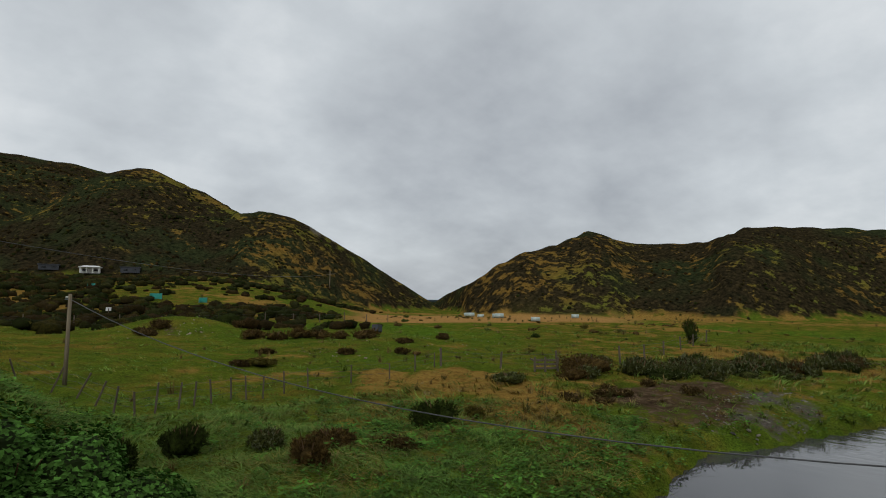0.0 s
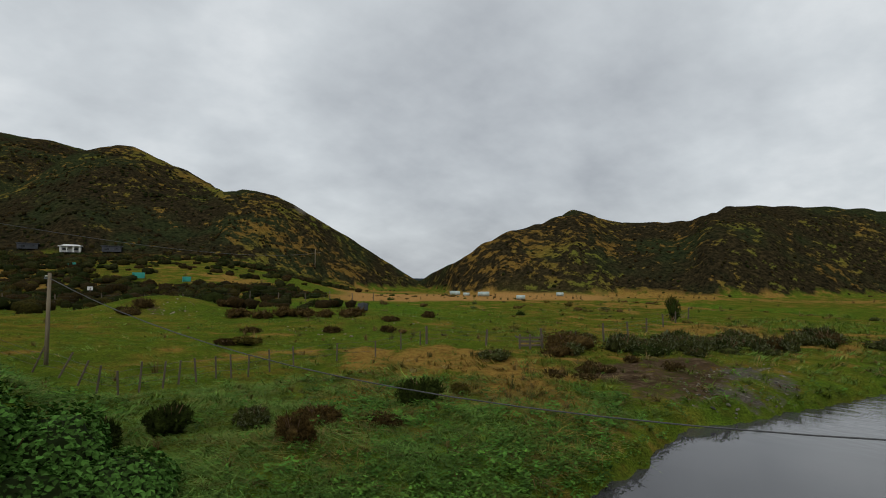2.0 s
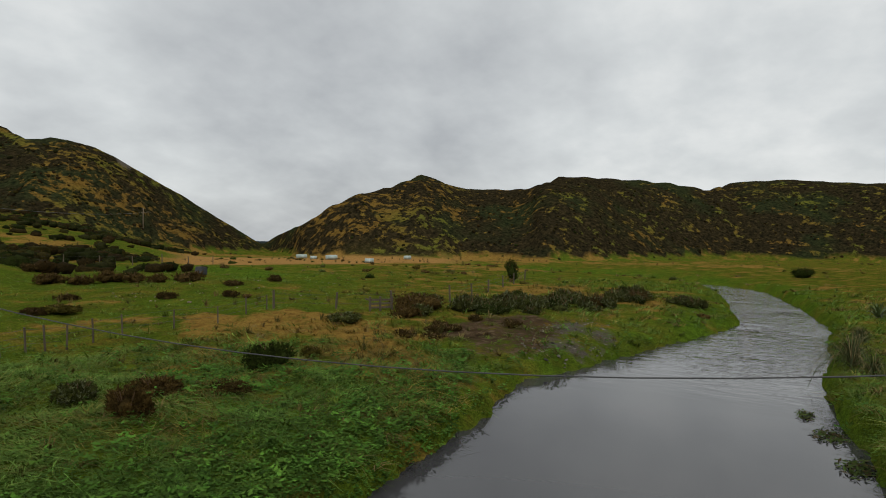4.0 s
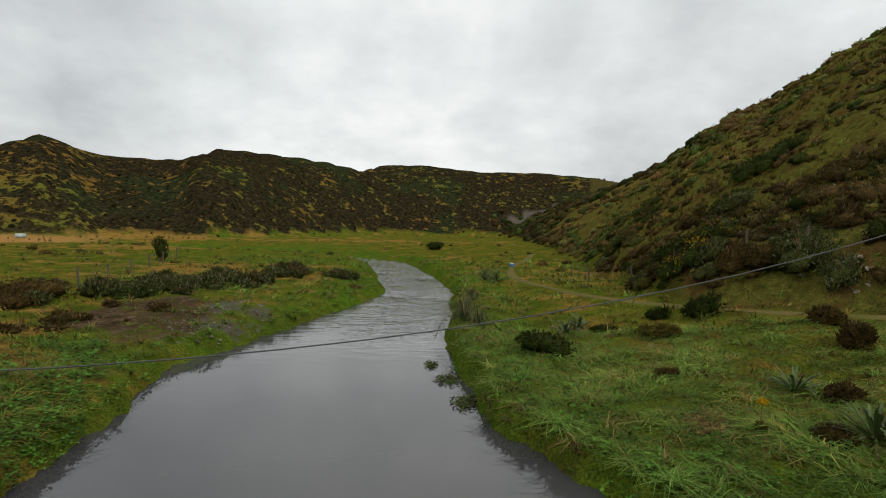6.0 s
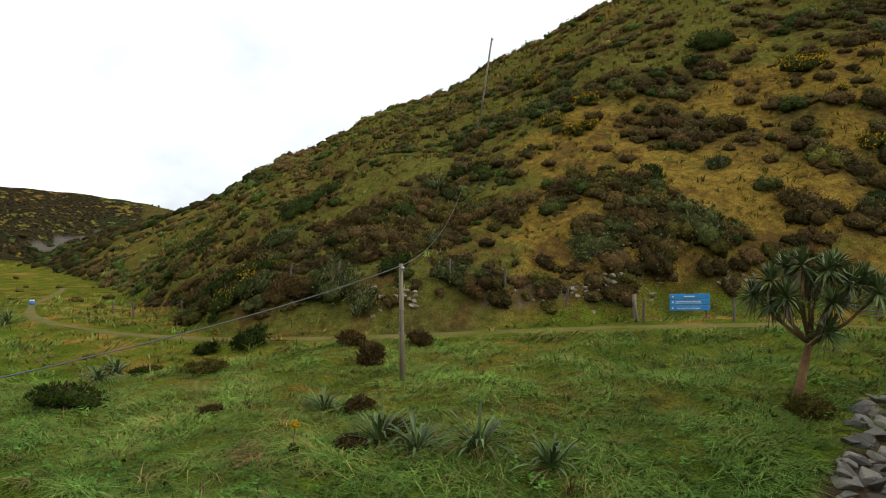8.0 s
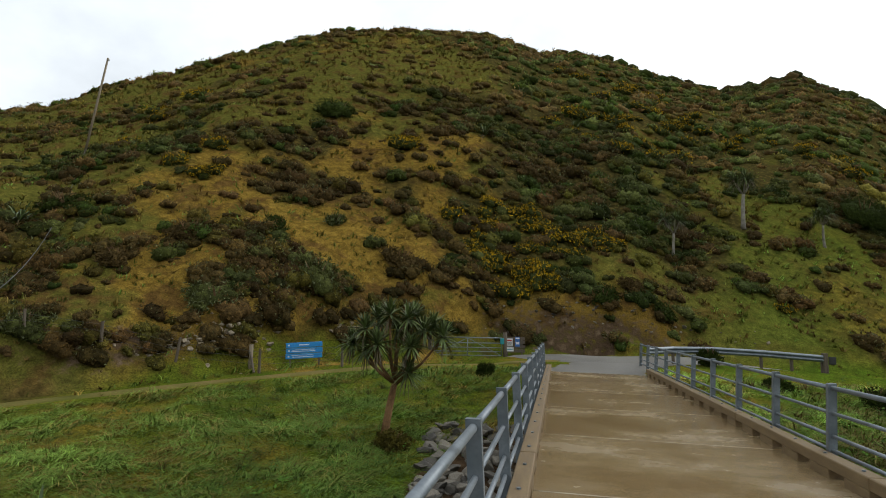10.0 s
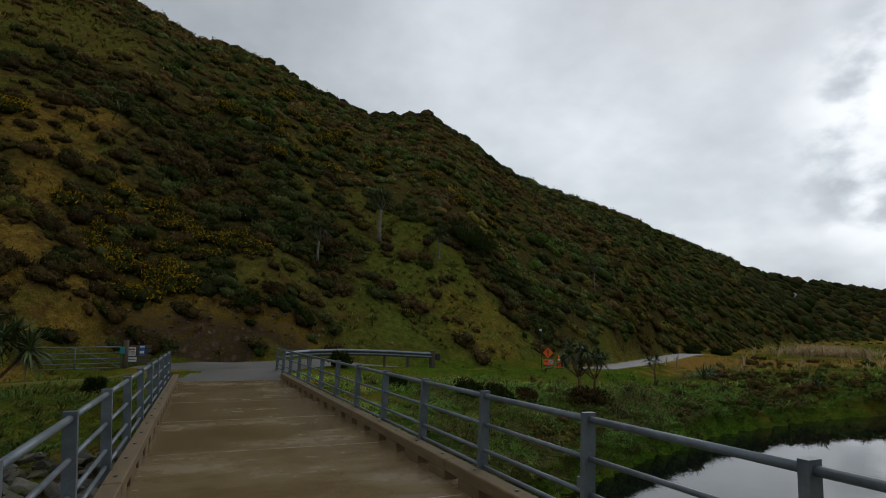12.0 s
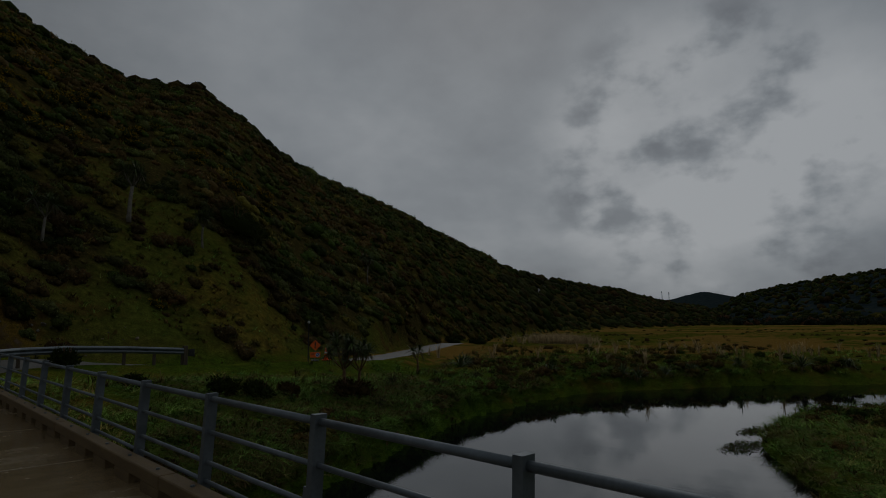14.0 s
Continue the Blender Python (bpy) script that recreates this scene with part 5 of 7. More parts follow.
def plant_mesh(name, data, mat, parent, smooth=False):
    v, f, t = data
    return mesh_object(name, v, f.astype(np.int32), mat, parent, tint=t, smooth=smooth)


def shrub(x, y, r, h, tint, label, seed, blobs=7, leaves=420, leaf=0.13, tips=None, share=0.0, spiky=0.5, name="shrub", category="shrub", group="", z=None):
    """One bush: stems and foliage."""
    base = gz(x, y) if z is None else z
    ob = thing(name, x, y, base - 0.04, label, category, group)
    rnd = np.random.RandomState(seed)
    s = Shape()
    for k in range(6):
        a, d = rnd.uniform(0, 6.28), rnd.uniform(0.2, 0.6) * r
        s.tube([(0.05 * math.cos(a), 0.05 * math.sin(a), -0.1), (d * 0.5 * math.cos(a), d * 0.5 * math.sin(a), h * 0.4), (d * math.cos(a), d * math.sin(a), h * 0.75)], [0.03 * r + 0.01, 0.02 * r + 0.008, 0.008], 5)
    part("woody_base", s, MAT["bark"], ob)
    v, f, k = shrub_template(seed, blobs, leaves, leaf / r, 0.75, spiky)
    g = slope(np.array([x]), np.array([y]), 0.85)[0] / 1.0
    v = v * (r, r, h / 1.25)
    v[:, 2] += v[:, 0] * g[0] + v[:, 1] * g[1]
    data = scatter([(v, f, k)], np.zeros((1, 3)), np.ones(1), np.array([tint]), None, seed, tips, share)
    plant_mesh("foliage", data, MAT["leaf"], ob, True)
    return ob


SHRUBS = [
    # x, y, radius, height, tint, words
    (-18.2, 12.8, 0.55, 1.05, BROWN, "dark brown bush in the bank grass"), (-20.8, 13.7, 0.5, 0.75, RUST, "rust-brown low bush in the bank grass"), (-18.7, 15.4, 0.48, 0.7, RUST, "rust-brown rounded bush beside the wooden pole"),
    (-24.6, 11.4, 0.75, 1.2, DARK_GREEN, "dark green leafy bush in the bank grass"), (-22.6, 8.7, 0.85, 0.75, OLIVE, "olive brown straggly bush in the grass"), (-20.7, 4.3, 0.95, 1.0, DARK_GREEN, "dark green bush near the river bank"),
    (-5.8, 16.2, 0.55, 0.5, OLIVE, "low brown tussocky bush at the cabbage tree's foot"), (-4.3, 24.1, 0.30, 0.75, DARK_GREEN, "small dark upright bush near the bridge end"), (-14.6, 9.8, 0.45, 0.5, BROWN, "small brown bush among the flax"), (-25.6, 10.0, 0.45, 0.55, DARK_GREEN, "small dark bush in the bank grass"),
    (-14.8, -14.0, 0.70, 1.1, DARK_GREEN, "dark green bush standing alone in the grass"), (-5.5, -14.2, 0.48, 0.95, DARK_GREEN, "dark green conical bush on the low bank"), (-7.1, -14.4, 0.60, 0.95, DARK_GREEN, "dark green bush on the low bank"),
    (-9.1, -14.1, 0.5, 0.65, GREY_GREEN, "grey-green spreading bush on the low bank"), (-9.2, -12.3, 0.48, 0.85, RUST, "rust-brown dry bush on the low bank"), (-10.6, -13.6, 0.7, 0.6, RUST, "rust-brown dry bush in the grass"),
    (-12.4, -12.9, 0.7, 0.5, BROWN, "low brown bush in the grass"), (-16.7, -14.0, 0.4, 0.5, OLIVE, "olive tussocky bush in the grass"),
    (-29.3, -18.2, 1.5, 1.25, RUST, "wide rust-brown bush beside the stockyard rails"), (-27.2, -17.3, 0.8, 0.8, RUST, "rust-brown bush beside the stockyard rails"), (-23.1, -18.0, 0.95, 0.6, GREY_GREEN, "low grey-green bush in the paddock"),
    (-29.1, -37.9, 0.75, 0.6, BROWN, "dark clump in the paddock"), (-17.6, -51.2, 0.9, 1.0, BROWN, "brown bush on the rubble mound"), (-16.2, -49.9, 1.0, 0.9, BROWN, "brown bush on the rubble mound"), (-24.6, -51.6, 0.6, 0.8, BROWN, "dark upright bush on the rubble mound"), (-23.2, -31.9, 0.55, 0.5, BROWN, "dark clump in the paddock"), (-26.6, -30.3, 0.45, 0.6, BROWN, "dark square clump in the paddock"), (-29.8, -34.0, 0.6, 0.5, BROWN, "dark clump in the paddock"),
    (-34.8, -35.1, 0.55, 0.5, BROWN, "dark clump in the paddock"), (-38.9, -39.6, 0.65, 0.6, BROWN, "dark clump in the paddock"), (-19.0, -35.0, 0.7, 0.6, BROWN, "dark clump in the paddock"), (-16.2, -29.4, 0.85, 0.55, OLIVE, "low green-brown clump in the paddock"),
    (-15.1, -29.8, 0.6, 0.5, BROWN, "dark clump in the paddock"), (9.1, 23.4, 0.85, 0.95, DARK_GREEN, "dark green rounded bush below the railing"), (10.4, 22.8, 0.7, 0.85, DARK_GREEN, "dark green rounded bush below the railing"),
    (11.8, 23.1, 0.5, 0.65, RUST, "reddish brown small bush on the bank"), (4.4, 16.2, 1.0, 1.1, BROWN, "brown bush beside the bridge abutment"), (5.2, 29.0, 0.6, 1.1, DARK_GREEN, "dark green bush in front of the guardrail"),
    (65.5, 66.5, 1.8, 1.9, DARK_GREEN, "dark bush where the road goes out of sight"), (68.5, 64.5, 1.5, 1.6, DARK_GREEN, "dark bush where the road goes out of sight"), (63.0, 68.5, 1.6, 1.7, BROWN, "brown bush where the road goes out of sight"), (15.2, 23.4, 0.9, 0.95, BROWN, "dark brown mound at the cabbage trees' feet"), (6.4, 24.6, 0.55, 0.7, DARK_GREEN, "small dark bush behind the railing"), (23.4, 54.0, 3.0, 3.2, DARK_GREEN, "large dark green spreading shrub on the slope"), (-21.1, 49.0, 2.0, 2.2, DARK_GREEN, "large dark green shrub high on the slope"),
    (-17.3, 31.4, 0.7, 0.9, DARK_GREEN, "dark green rounded bush on the golden slope"), (-15.0, 34.3, 0.6, 0.8, GREY_GREEN, "grey-green bush on the golden slope"), (-16.3, 27.5, 0.95, 0.9, BROWN, "brown mound-shaped bush on the slope"),
    (-13.7, 28.8, 1.15, 1.7, GREY_GREEN, "large grey-green bush with frosted tips above the sign"), (-16.7, 24.7, 1.3, 0.9, GREY_GREEN, "spreading grey-green bush on the cut bank"), (-22.5, 25.2, 1.0, 1.0, BROWN, "dark brown bush on the slope above the fence"),
    (-26.6, 18.6, 1.1, 1.1, BROWN, "brown bush on the slope above the fence"), (-10.4, 33.2, 1.25, 1.1, BROWN, "wide brown bush above the gate"), (-26.6, 16.5, 1.1, 1.2, GREY_GREEN, "grey-green bush beside the track fence"), (-33.3, 13.8, 1.3, 1.3, DARK_GREEN, "dark green bush beside the track fence"),
    (-21.0, 28.5, 1.6, 1.2, BROWN, "wide dark brown bush on the slope"), (-21.4, 19.6, 0.8, 0.9, GREY_GREEN, "grey-green bush by the rocky cut bank"), (-28.5, 28.0, 1.5, 1.4, DARK_GREEN, "dark green bush beside the hill flax"), (1.2, 36.4, 0.9, 1.0, DARK_GREEN, "dark bush above the cut bank"),
    (2.9, 37.4, 0.8, 0.9, BROWN, "brown bush above the cut bank"), (4.6, 36.6, 0.7, 0.8, DARK_GREEN, "dark rounded bush above the cut bank"),
    (-12.8, 8.3, 0.42, 0.5, BROWN, "small brown tangled bush beside the flax"), (-12.7, 9.4, 0.40, 0.45, OLIVE, "small olive bush behind the flax"), (-14.1, 6.4, 0.6, 0.22, STRAW, "low hummock of straw-coloured dead grass"),
    (-17.6, 7.0, 0.26, 0.26, RUST, "small rust-brown dead tuft in the bank grass"), (-24.7, 7.5, 0.5, 0.45, DARK_GREEN, "low dark green bush in the bank grass"),
    (-92.0, 2.0, 1.6, 1.8, DARK_GREEN, "dark rounded bush on the far river bank"),
]
for k, (x, y, r, h, tint, words) in enumerate(SHRUBS):
    shrub(x, y, r, h, tint, words, 300 + k, 7, int(max(1.0, r * r) * (620 if math.hypot(x, y) < 26 else 300)), 0.10 if math.hypot(x, y) < 26 else 0.15, PALE_TIP if tint in (GREY_GREEN,) else None, 0.2)


def ragwort(x, y, h):
    """A single weed in yellow flower."""
    ob = thing("ragwort", x, y, gz(x, y) - 0.03, "single tall weed with a head of yellow flowers in the grass", "wild flower")
    part("stem", Shape().tube([(0, 0, 0), (0.02, 0.01, h * 0.5), (0.0, 0.04, h)], [0.014, 0.011, 0.007], 5), MAT["bark"], ob)
    v, f, k = shrub_template(2491, 4, 90, 0.30, 0.75, 0.4)
    plant_mesh("leaves", scatter([(v * (0.16, 0.16, 0.22), f, k)], np.zeros((1, 3)), np.ones(1), np.array([OLIVE]), None, 2492), MAT["leaf"], ob, True)
    v, f, k = shrub_template(2493, 5, 120, 0.26, 0.75, 0.3)
    plant_mesh("flower_head", scatter([(v * (0.13, 0.13, 0.14) + (0, 0.04, h - 0.04), f, k)], np.zeros((1, 3)), np.ones(1), np.array([FLOWER]), None, 2494), MAT["blade"], ob, True)


ragwort(-13.5, 7.2, 0.62)


def cut_foot_bushes():
    """Gorse in flower and mixed bushes crowding the foot of the slope beside the track fence."""
    for k, (x, y, r, h) in enumerate(((-30.0, 12.8, 1.15, 1.5), (-32.1, 15.7, 1.2, 1.3), (-33.4, 14.6, 0.9, 1.1))):
        shrub(x, y, r, h, tuple(np.array(DARK_GREEN) * 0.9), "dark gorse bush in yellow flower beside the track fence", 2500 + k, 7, 420, 0.12, (0.46, 0.34, 0.02), 0.16, 0.7, "gorse_bush", "gorse", "gorse at the foot of the slope")
    for k, (x, y, r, h, tint, words) in enumerate((
            (-29.6, 14.0, 0.9, 1.5, GREY_GREEN, "grey-green bush with pale tips among the gorse"), (-27.6, 14.1, 0.95, 1.4, RUST, "rust-brown bracken bush beside the track fence"),
            (-26.5, 14.9, 0.85, 1.2, BROWN, "dark brown bush beside the track fence"), (-25.0, 15.7, 1.05, 1.6, GREY_GREEN, "tall grey-green bush with pale tips beside the track fence"),
            (-25.9, 15.3, 0.7, 1.3, DARK_GREEN, "dark green bush beside the track fence"), (-23.3, 16.1, 0.7, 0.95, GREY_GREEN, "small grey-green bush beside the pale rocks"),
            (-27.6, 19.4, 0.95, 1.1, RUST, "rust-brown mounded bush on the grassy slope"), (-30.5, 21.1, 1.3, 1.1, BROWN, "wide brown bush on the grassy slope"),
            (-24.6, 21.4, 0.9, 1.0, GREY_GREEN, "grey-green bush with frosted tips on the slope"), (-23.8, 18.2, 0.75, 1.0, DARK_GREEN, "dark green bush above the wooden pole"),
            (-31.6, 19.8, 0.9, 0.8, BROWN, "brown bush on the grassy slope"), (-35.4, 17.8, 1.3, 1.4, DARK_GREEN, "dark green bush at the end of the slope"),
            (-38.1, 16.9, 1.1, 1.1, BROWN, "dark brown bush at the end of the slope"), (-33.8, 17.6, 1.2, 1.4, GREY_GREEN, "grey-green bush at the end of the slope"),
            (-39.6, 21.1, 1.7, 1.6, DARK_GREEN, "dark green bush high on the slope"), (-41.1, 24.3, 1.9, 1.7, DARK_GREEN, "wide dark green bush high on the slope"),
            (-49.6, 15.7, 1.4, 0.9, BROWN, "low brown heap of bracken below the slope"), (-41.2, 14.8, 1.5, 1.0, RUST, "low rust-brown heap of bracken below the slope"),
            (-36.6, 13.6, 1.2, 0.9, RUST, "spreading rust-brown bracken beside the track"), (-52.3, 19.7, 1.5, 1.1, DARK_GREEN, "dark bush on the lower end of the hill"))):
        shrub(x, y, r, h, tint, words, 2520 + k, 7, int(380 * max(0.8, r)), 0.14, PALE_TIP if tint == GREY_GREEN else None, 0.28)


cut_foot_bushes()


def coastal_thicket():
    r = np.random.RandomState(111)
    for k in range(58):
        u = r.rand()
        x = -30.5 - 17.0 * u + r.normal(0, 1.2)
        y = -16.0 + 8.0 * u + r.normal(0, 1.5)
        shrub(x, y, r.uniform(0.4, 1.25), r.uniform(0.5, 1.25), tuple(np.array(GREY_GREEN if r.rand() < 0.55 else DARK_GREEN if r.rand() < 0.7 else BROWN) * r.uniform(0.7, 1.1)),
              "grey-green coastal bush with pale tips beside the stony wash", 2350 + k, 6, 260, 0.13, PALE_TIP, 0.26, 0.5, "coastal_bush", "shrub", "bushes beside the stony wash")
    for k in range(10):
        shrub(-24.5 + r.normal(0, 1.6), -12.6 + r.normal(0, 1.1), r.uniform(0.3, 0.6), r.uniform(0.3, 0.55), BROWN, "low dead brown bracken clump on the wash", 390 + k, 5, 170, 0.12, STRAW, 0.1, 0.6, "bracken_clump", "bracken", "dead bracken on the wash")
    for k in range(9):
        shrub(-22.5 - 1.1 * k + r.normal(0, 0.3), -45.3 + 0.55 * k + r.normal(0, 0.4), r.uniform(0.8, 1.1), r.uniform(0.9, 1.2), RUST, "brown bramble bush in the paddock hollow", 380 + k, 5, 160, 0.2, None, 0, 0.6, "bramble_bush", "bramble", "brambles in the paddock hollow")


coastal_thicket()


def hedge_bush():
    """The mass of broad-leaved creeper heaped on the bank by the bridge's near end."""
    x, y = -3.5, -12.9
    ob = thing("leafy_bush", x, y, gz(x, y) - 0.1, "sprawling heap of broad bright green leaves by the bridge", "bush")
    r = np.random.RandomState(121)
    s = Shape()
    for k in range(9):
        a, d = r.uniform(0, 6.28), r.uniform(0.4, 1.2)
        s.tube([(0, 0, 0), (d * 0.6 * math.cos(a), d * 0.6 * math.sin(a), 0.7), (d * math.cos(a), d * math.sin(a), 1.2)], [0.05, 0.03, 0.012], 5)
    part("woody_base", s, MAT["bark"], ob)
    heaps = ((0.4, -0.2, 1.5, 1.9, 1.95, 3600), (-0.8, 0.3, 1.3, 1.5, 1.25, 2600), (-1.5, 1.5, 1.2, 1.3, 0.7, 2000), (-0.2, 1.8, 1.2, 1.2, 0.8, 1600))
    for k, (dx, dy, sx, sy, sz, n) in enumerate(heaps):
        w = r.normal(size=(6, 3)) * 2.2
        ph = r.uniform(0, 6, 6)

        def swell(u):
            return 1 + 0.07 * np.sin(u @ w.T + ph).sum(1, keepdims=True)

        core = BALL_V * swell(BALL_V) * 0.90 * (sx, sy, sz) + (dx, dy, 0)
        u = r.normal(size=(n, 3))
        u[:, 2] = np.abs(u[:, 2]) * 0.9
        u /= np.linalg.norm(u, axis=1)[:, None]
        c = u * swell(u) * r.uniform(0.90, 1.06, (n, 1)) * (sx, sy, sz) + (dx, dy, 0)
        face = u + r.normal(0, 0.45, (n, 3)) + (0, 0, 0.5)
        face /= np.linalg.norm(face, axis=1)[:, None]
        ln = np.cross(face, r.normal(size=(n, 3)))
        ln /= np.linalg.norm(ln, axis=1)[:, None]
        sd = np.cross(face, ln)
        size = r.uniform(0.035, 0.075, (n, 1))
        fold = face * size * 0.3
        V = np.stack([c - ln * size, c - ln * size * 0.3 + sd * size * 0.85 + fold, c + ln * size * 1.1, c - ln * size * 0.3 - sd * size * 0.85 + fold], 1).reshape(-1, 3)
        q = np.arange(n)[:, None] * 4 + len(core)
        F = np.concatenate([BALL_F, q + [0, 1, 2], q + [0, 2, 3]])
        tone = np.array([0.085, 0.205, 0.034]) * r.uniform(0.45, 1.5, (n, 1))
        # dark green mound inside stands in for shade between the leaves
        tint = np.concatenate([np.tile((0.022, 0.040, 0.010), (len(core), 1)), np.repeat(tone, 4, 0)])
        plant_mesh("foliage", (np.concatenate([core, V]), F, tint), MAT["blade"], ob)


hedge_bush()


def sword_leaves(r, n, length, width, spread, droop, segs=4, up=0.25, origin=(0, 0, 0)):
    """Long arching leaves from one crown."""
    V, F, m = [], [], 0
    for k in range(n):
        a = r.uniform(0, 2 * np.pi)
        el = r.uniform(up, up + spread)
        out = np.array([math.cos(a), math.sin(a), 0.0])
        sd = np.array([-out[1], out[0], 0.0])
        l, dr, w = length * r.uniform(0.7, 1.15), droop * r.uniform(0.5, 1.5), width * r.uniform(0.8, 1.2)
        pts = []
        for s in range(segs + 1):
            t = s / segs
            p = np.array(origin) + out * l * t * math.cos(el) + np.array([0, 0, l * (t * math.sin(el) - dr * t**2.6)])
            ww = w * (0.55 + 0.9 * t) * (1 - t**3) if s < segs else 0.002
            pts += [p - sd * ww, p + np.array([0, 0, -ww * 0.4]), p + sd * ww]
        V.append(np.array(pts))
        f = []
        for s in range(segs):
            i = 3 * s
            f += [(i, i + 1, i + 4), (i, i + 4, i + 3), (i + 1, i + 2, i + 5), (i + 1, i + 5, i + 4)]
        F.append(np.array(f) + m)
        m += len(pts)
    return np.concatenate(V), np.concatenate(F), m


def flax(x, y, size, seed, label="clump of long grey-green flax leaves", n=44, tint=(0.085, 0.122, 0.040)):
    r = np.random.RandomState(seed)
    ob = thing("flax", x, y, gz(x, y) - 0.03, label, "flax", "flax clumps")
    v1, f1, m1 = sword_leaves(r, n, 1.3 * size, 0.036 * size**0.5, 0.95, 0.42, 5, 0.45)
    t = np.tile(tint, (m1, 1)) * np.repeat(r.uniform(0.6, 1.7, n), m1 // n)[:, None]
    plant_mesh("leaf_fan", (v1, f1, t), MAT["flax"], ob)
    v2, f2, m2 = sword_leaves(r, 12, 0.8 * size, 0.028 * size**0.5, 0.5, 0.7, 4, 0.1)
    plant_mesh("dead_leaf_skirt", (v2, f2, np.tile((0.22, 0.155, 0.075), (m2, 1))), MAT["flax"], ob)
    return ob


for k, (x, y, s) in enumerate([(-15.6, 9.3, 0.8), (-12.6, 8.9, 1.05), (-11.6, 9.2, 0.95), (-10.6, 10.1, 1.15), (-9.0, 10.6, 1.0), (-24.9, 6.0, 0.9), (-25.8, 6.8, 0.8), (-45.6, 4.9, 1.3), (-44, 5.6, 1.2), (-29.3, 26.0, 1.5), (30.1, 31.1, 1.2), (31.2, 31.6, 1.1),
                               (41.1, 24.4, 1.1), (41.8, 23.4, 1.0), (54.5, 15.5, 1.5), (51.6, 19.4, 1.1), (47, 21.5, 1.0), (36, 27.5, 1.0), (44.5, 22.5, 0.9), (58, 13, 1.2), (-8.0, 52.0, 1.4), (0.5, 62, 1.6), (5, 66, 1.5), (-5.5, 68, 1.5)]):
    flax(x, y, s, 400 + k)


def toetoe(x, y, size, seed):
    """A big hanging tussock on the river bank."""
    r = np.random.RandomState(seed)
    ob = thing("tussock", x, y, gz(x, y) - 0.03, "large drooping grey-green tussock on the river bank", "tussock", "tussocks on the bank")
    v, f, m = sword_leaves(r, 170, 1.4 * size, 0.010, 0.9, 0.75, 5, 0.55)
    t = np.where(np.repeat(r.rand(170) < 0.3, m // 170)[:, None], (0.24, 0.19, 0.09), (0.085, 0.105, 0.045)) * np.repeat(r.uniform(0.7, 1.3, 170), m // 170)[:, None]
    plant_mesh("leaf_fan", (v, f, t), MAT["blade"], ob)


for k, (x, y, s) in enumerate([(-27.3, 2.1, 1.75), (-29.6, 2.3, 1.45), (-26.0, 2.6, 1.1), (-34.6, 3.0, 0.9), (-37, 3.2, 0.8), (12.6, 20.2, 0.8), (19.0, 25.3, 0.9), (23.5, 26.5, 0.9), (28, 27.6, 0.8), (16, 22.5, 0.8)]):
    toetoe(x, y, s, 450 + k)


def cabbage_tree(x, y, height, seed, heads, lean=(0.12, 0.0), label="", fork=0.45, trunk_r=0.14, leaf=0.75, skirt=True, bark="bark", per=70, wide=1.0, crown=None):
    """A leaning trunk that forks, each branch with a round head of sword leaves."""
    r = np.random.RandomState(seed)
    ob = thing("cabbage_tree", x, y, gz(x, y) - 0.08, label, "tree", "cabbage trees")
    fz = height * fork
    top = np.array([lean[0] * fz, lean[1] * fz, fz])
    bow = np.array([r.normal(0, 0.05), r.normal(0, 0.05), 0])
    s = Shape()
    pts = [top * t + bow * math.sin(t * 3.1) for t in np.linspace(0, 1, 6)]
    s.tube([tuple(p) for p in pts], [trunk_r * (1.35 - 0.75 * t) if t < 0.2 else trunk_r * (1.15 - 0.35 * t) for t in np.linspace(0, 1, 6)], 9)
    part("trunk", s, MAT[bark], ob, smooth=True)
    for k in range(heads):
        u = (k + 0.5) / heads
        a = 2.4 * k + r.uniform(-0.3, 0.3)
        out = wide * (0.78 * math.sqrt(u) if wide > 1.0 else r.uniform(0.18, 0.42) * height * 0.5)
        rise = (height - leaf * 0.5 - fz) * ((1.0 - 0.62 * u * u) * r.uniform(0.88, 1.05) if wide > 1.0 else r.uniform(0.65, 1.0))
        tip = top + np.array([math.cos(a) * out, math.sin(a) * out, rise])
        mid = top + np.array([math.cos(a) * out * 0.62, math.sin(a) * out * 0.62, rise * 0.42])
        if crown:
            across, deep, up = crown[k]
            tip = np.array([across * 0.966 - deep * 0.26, across * 0.26 + deep * 0.966, up])
            mid = top + (tip - top) * (0.55, 0.55, 0.38) + r.normal(0, 0.05, 3)
        part("branch", Shape().tube([tuple(top - np.array([0, 0, 0.12])), tuple(mid), tuple(tip)], [trunk_r * 0.5, trunk_r * 0.36, trunk_r * 0.28], 7), MAT[bark], ob, smooth=True)
        v, f, m = sword_leaves(r, per, leaf, 0.029, 2.1, 0.22, 3, -0.6, tuple(tip))
        t = np.tile((0.088, 0.122, 0.038), (m, 1)) * np.repeat(r.uniform(0.5, 2.1, per), m // per)[:, None]
        plant_mesh("leaf_head", (v, f, t), MAT["flax"], ob)
        if skirt:
            v, f, m = sword_leaves(r, 18, leaf * 0.8, 0.014, 0.5, 0.5, 3, -0.9, tuple(tip - np.array([0, 0, 0.08])))
            plant_mesh("dead_leaf_skirt", (v, f, np.tile((0.16, 0.12, 0.07), (m, 1)) * np.repeat(r.uniform(0.6, 1.3, 18), m // 18)[:, None]), MAT["flax"], ob)
    return ob


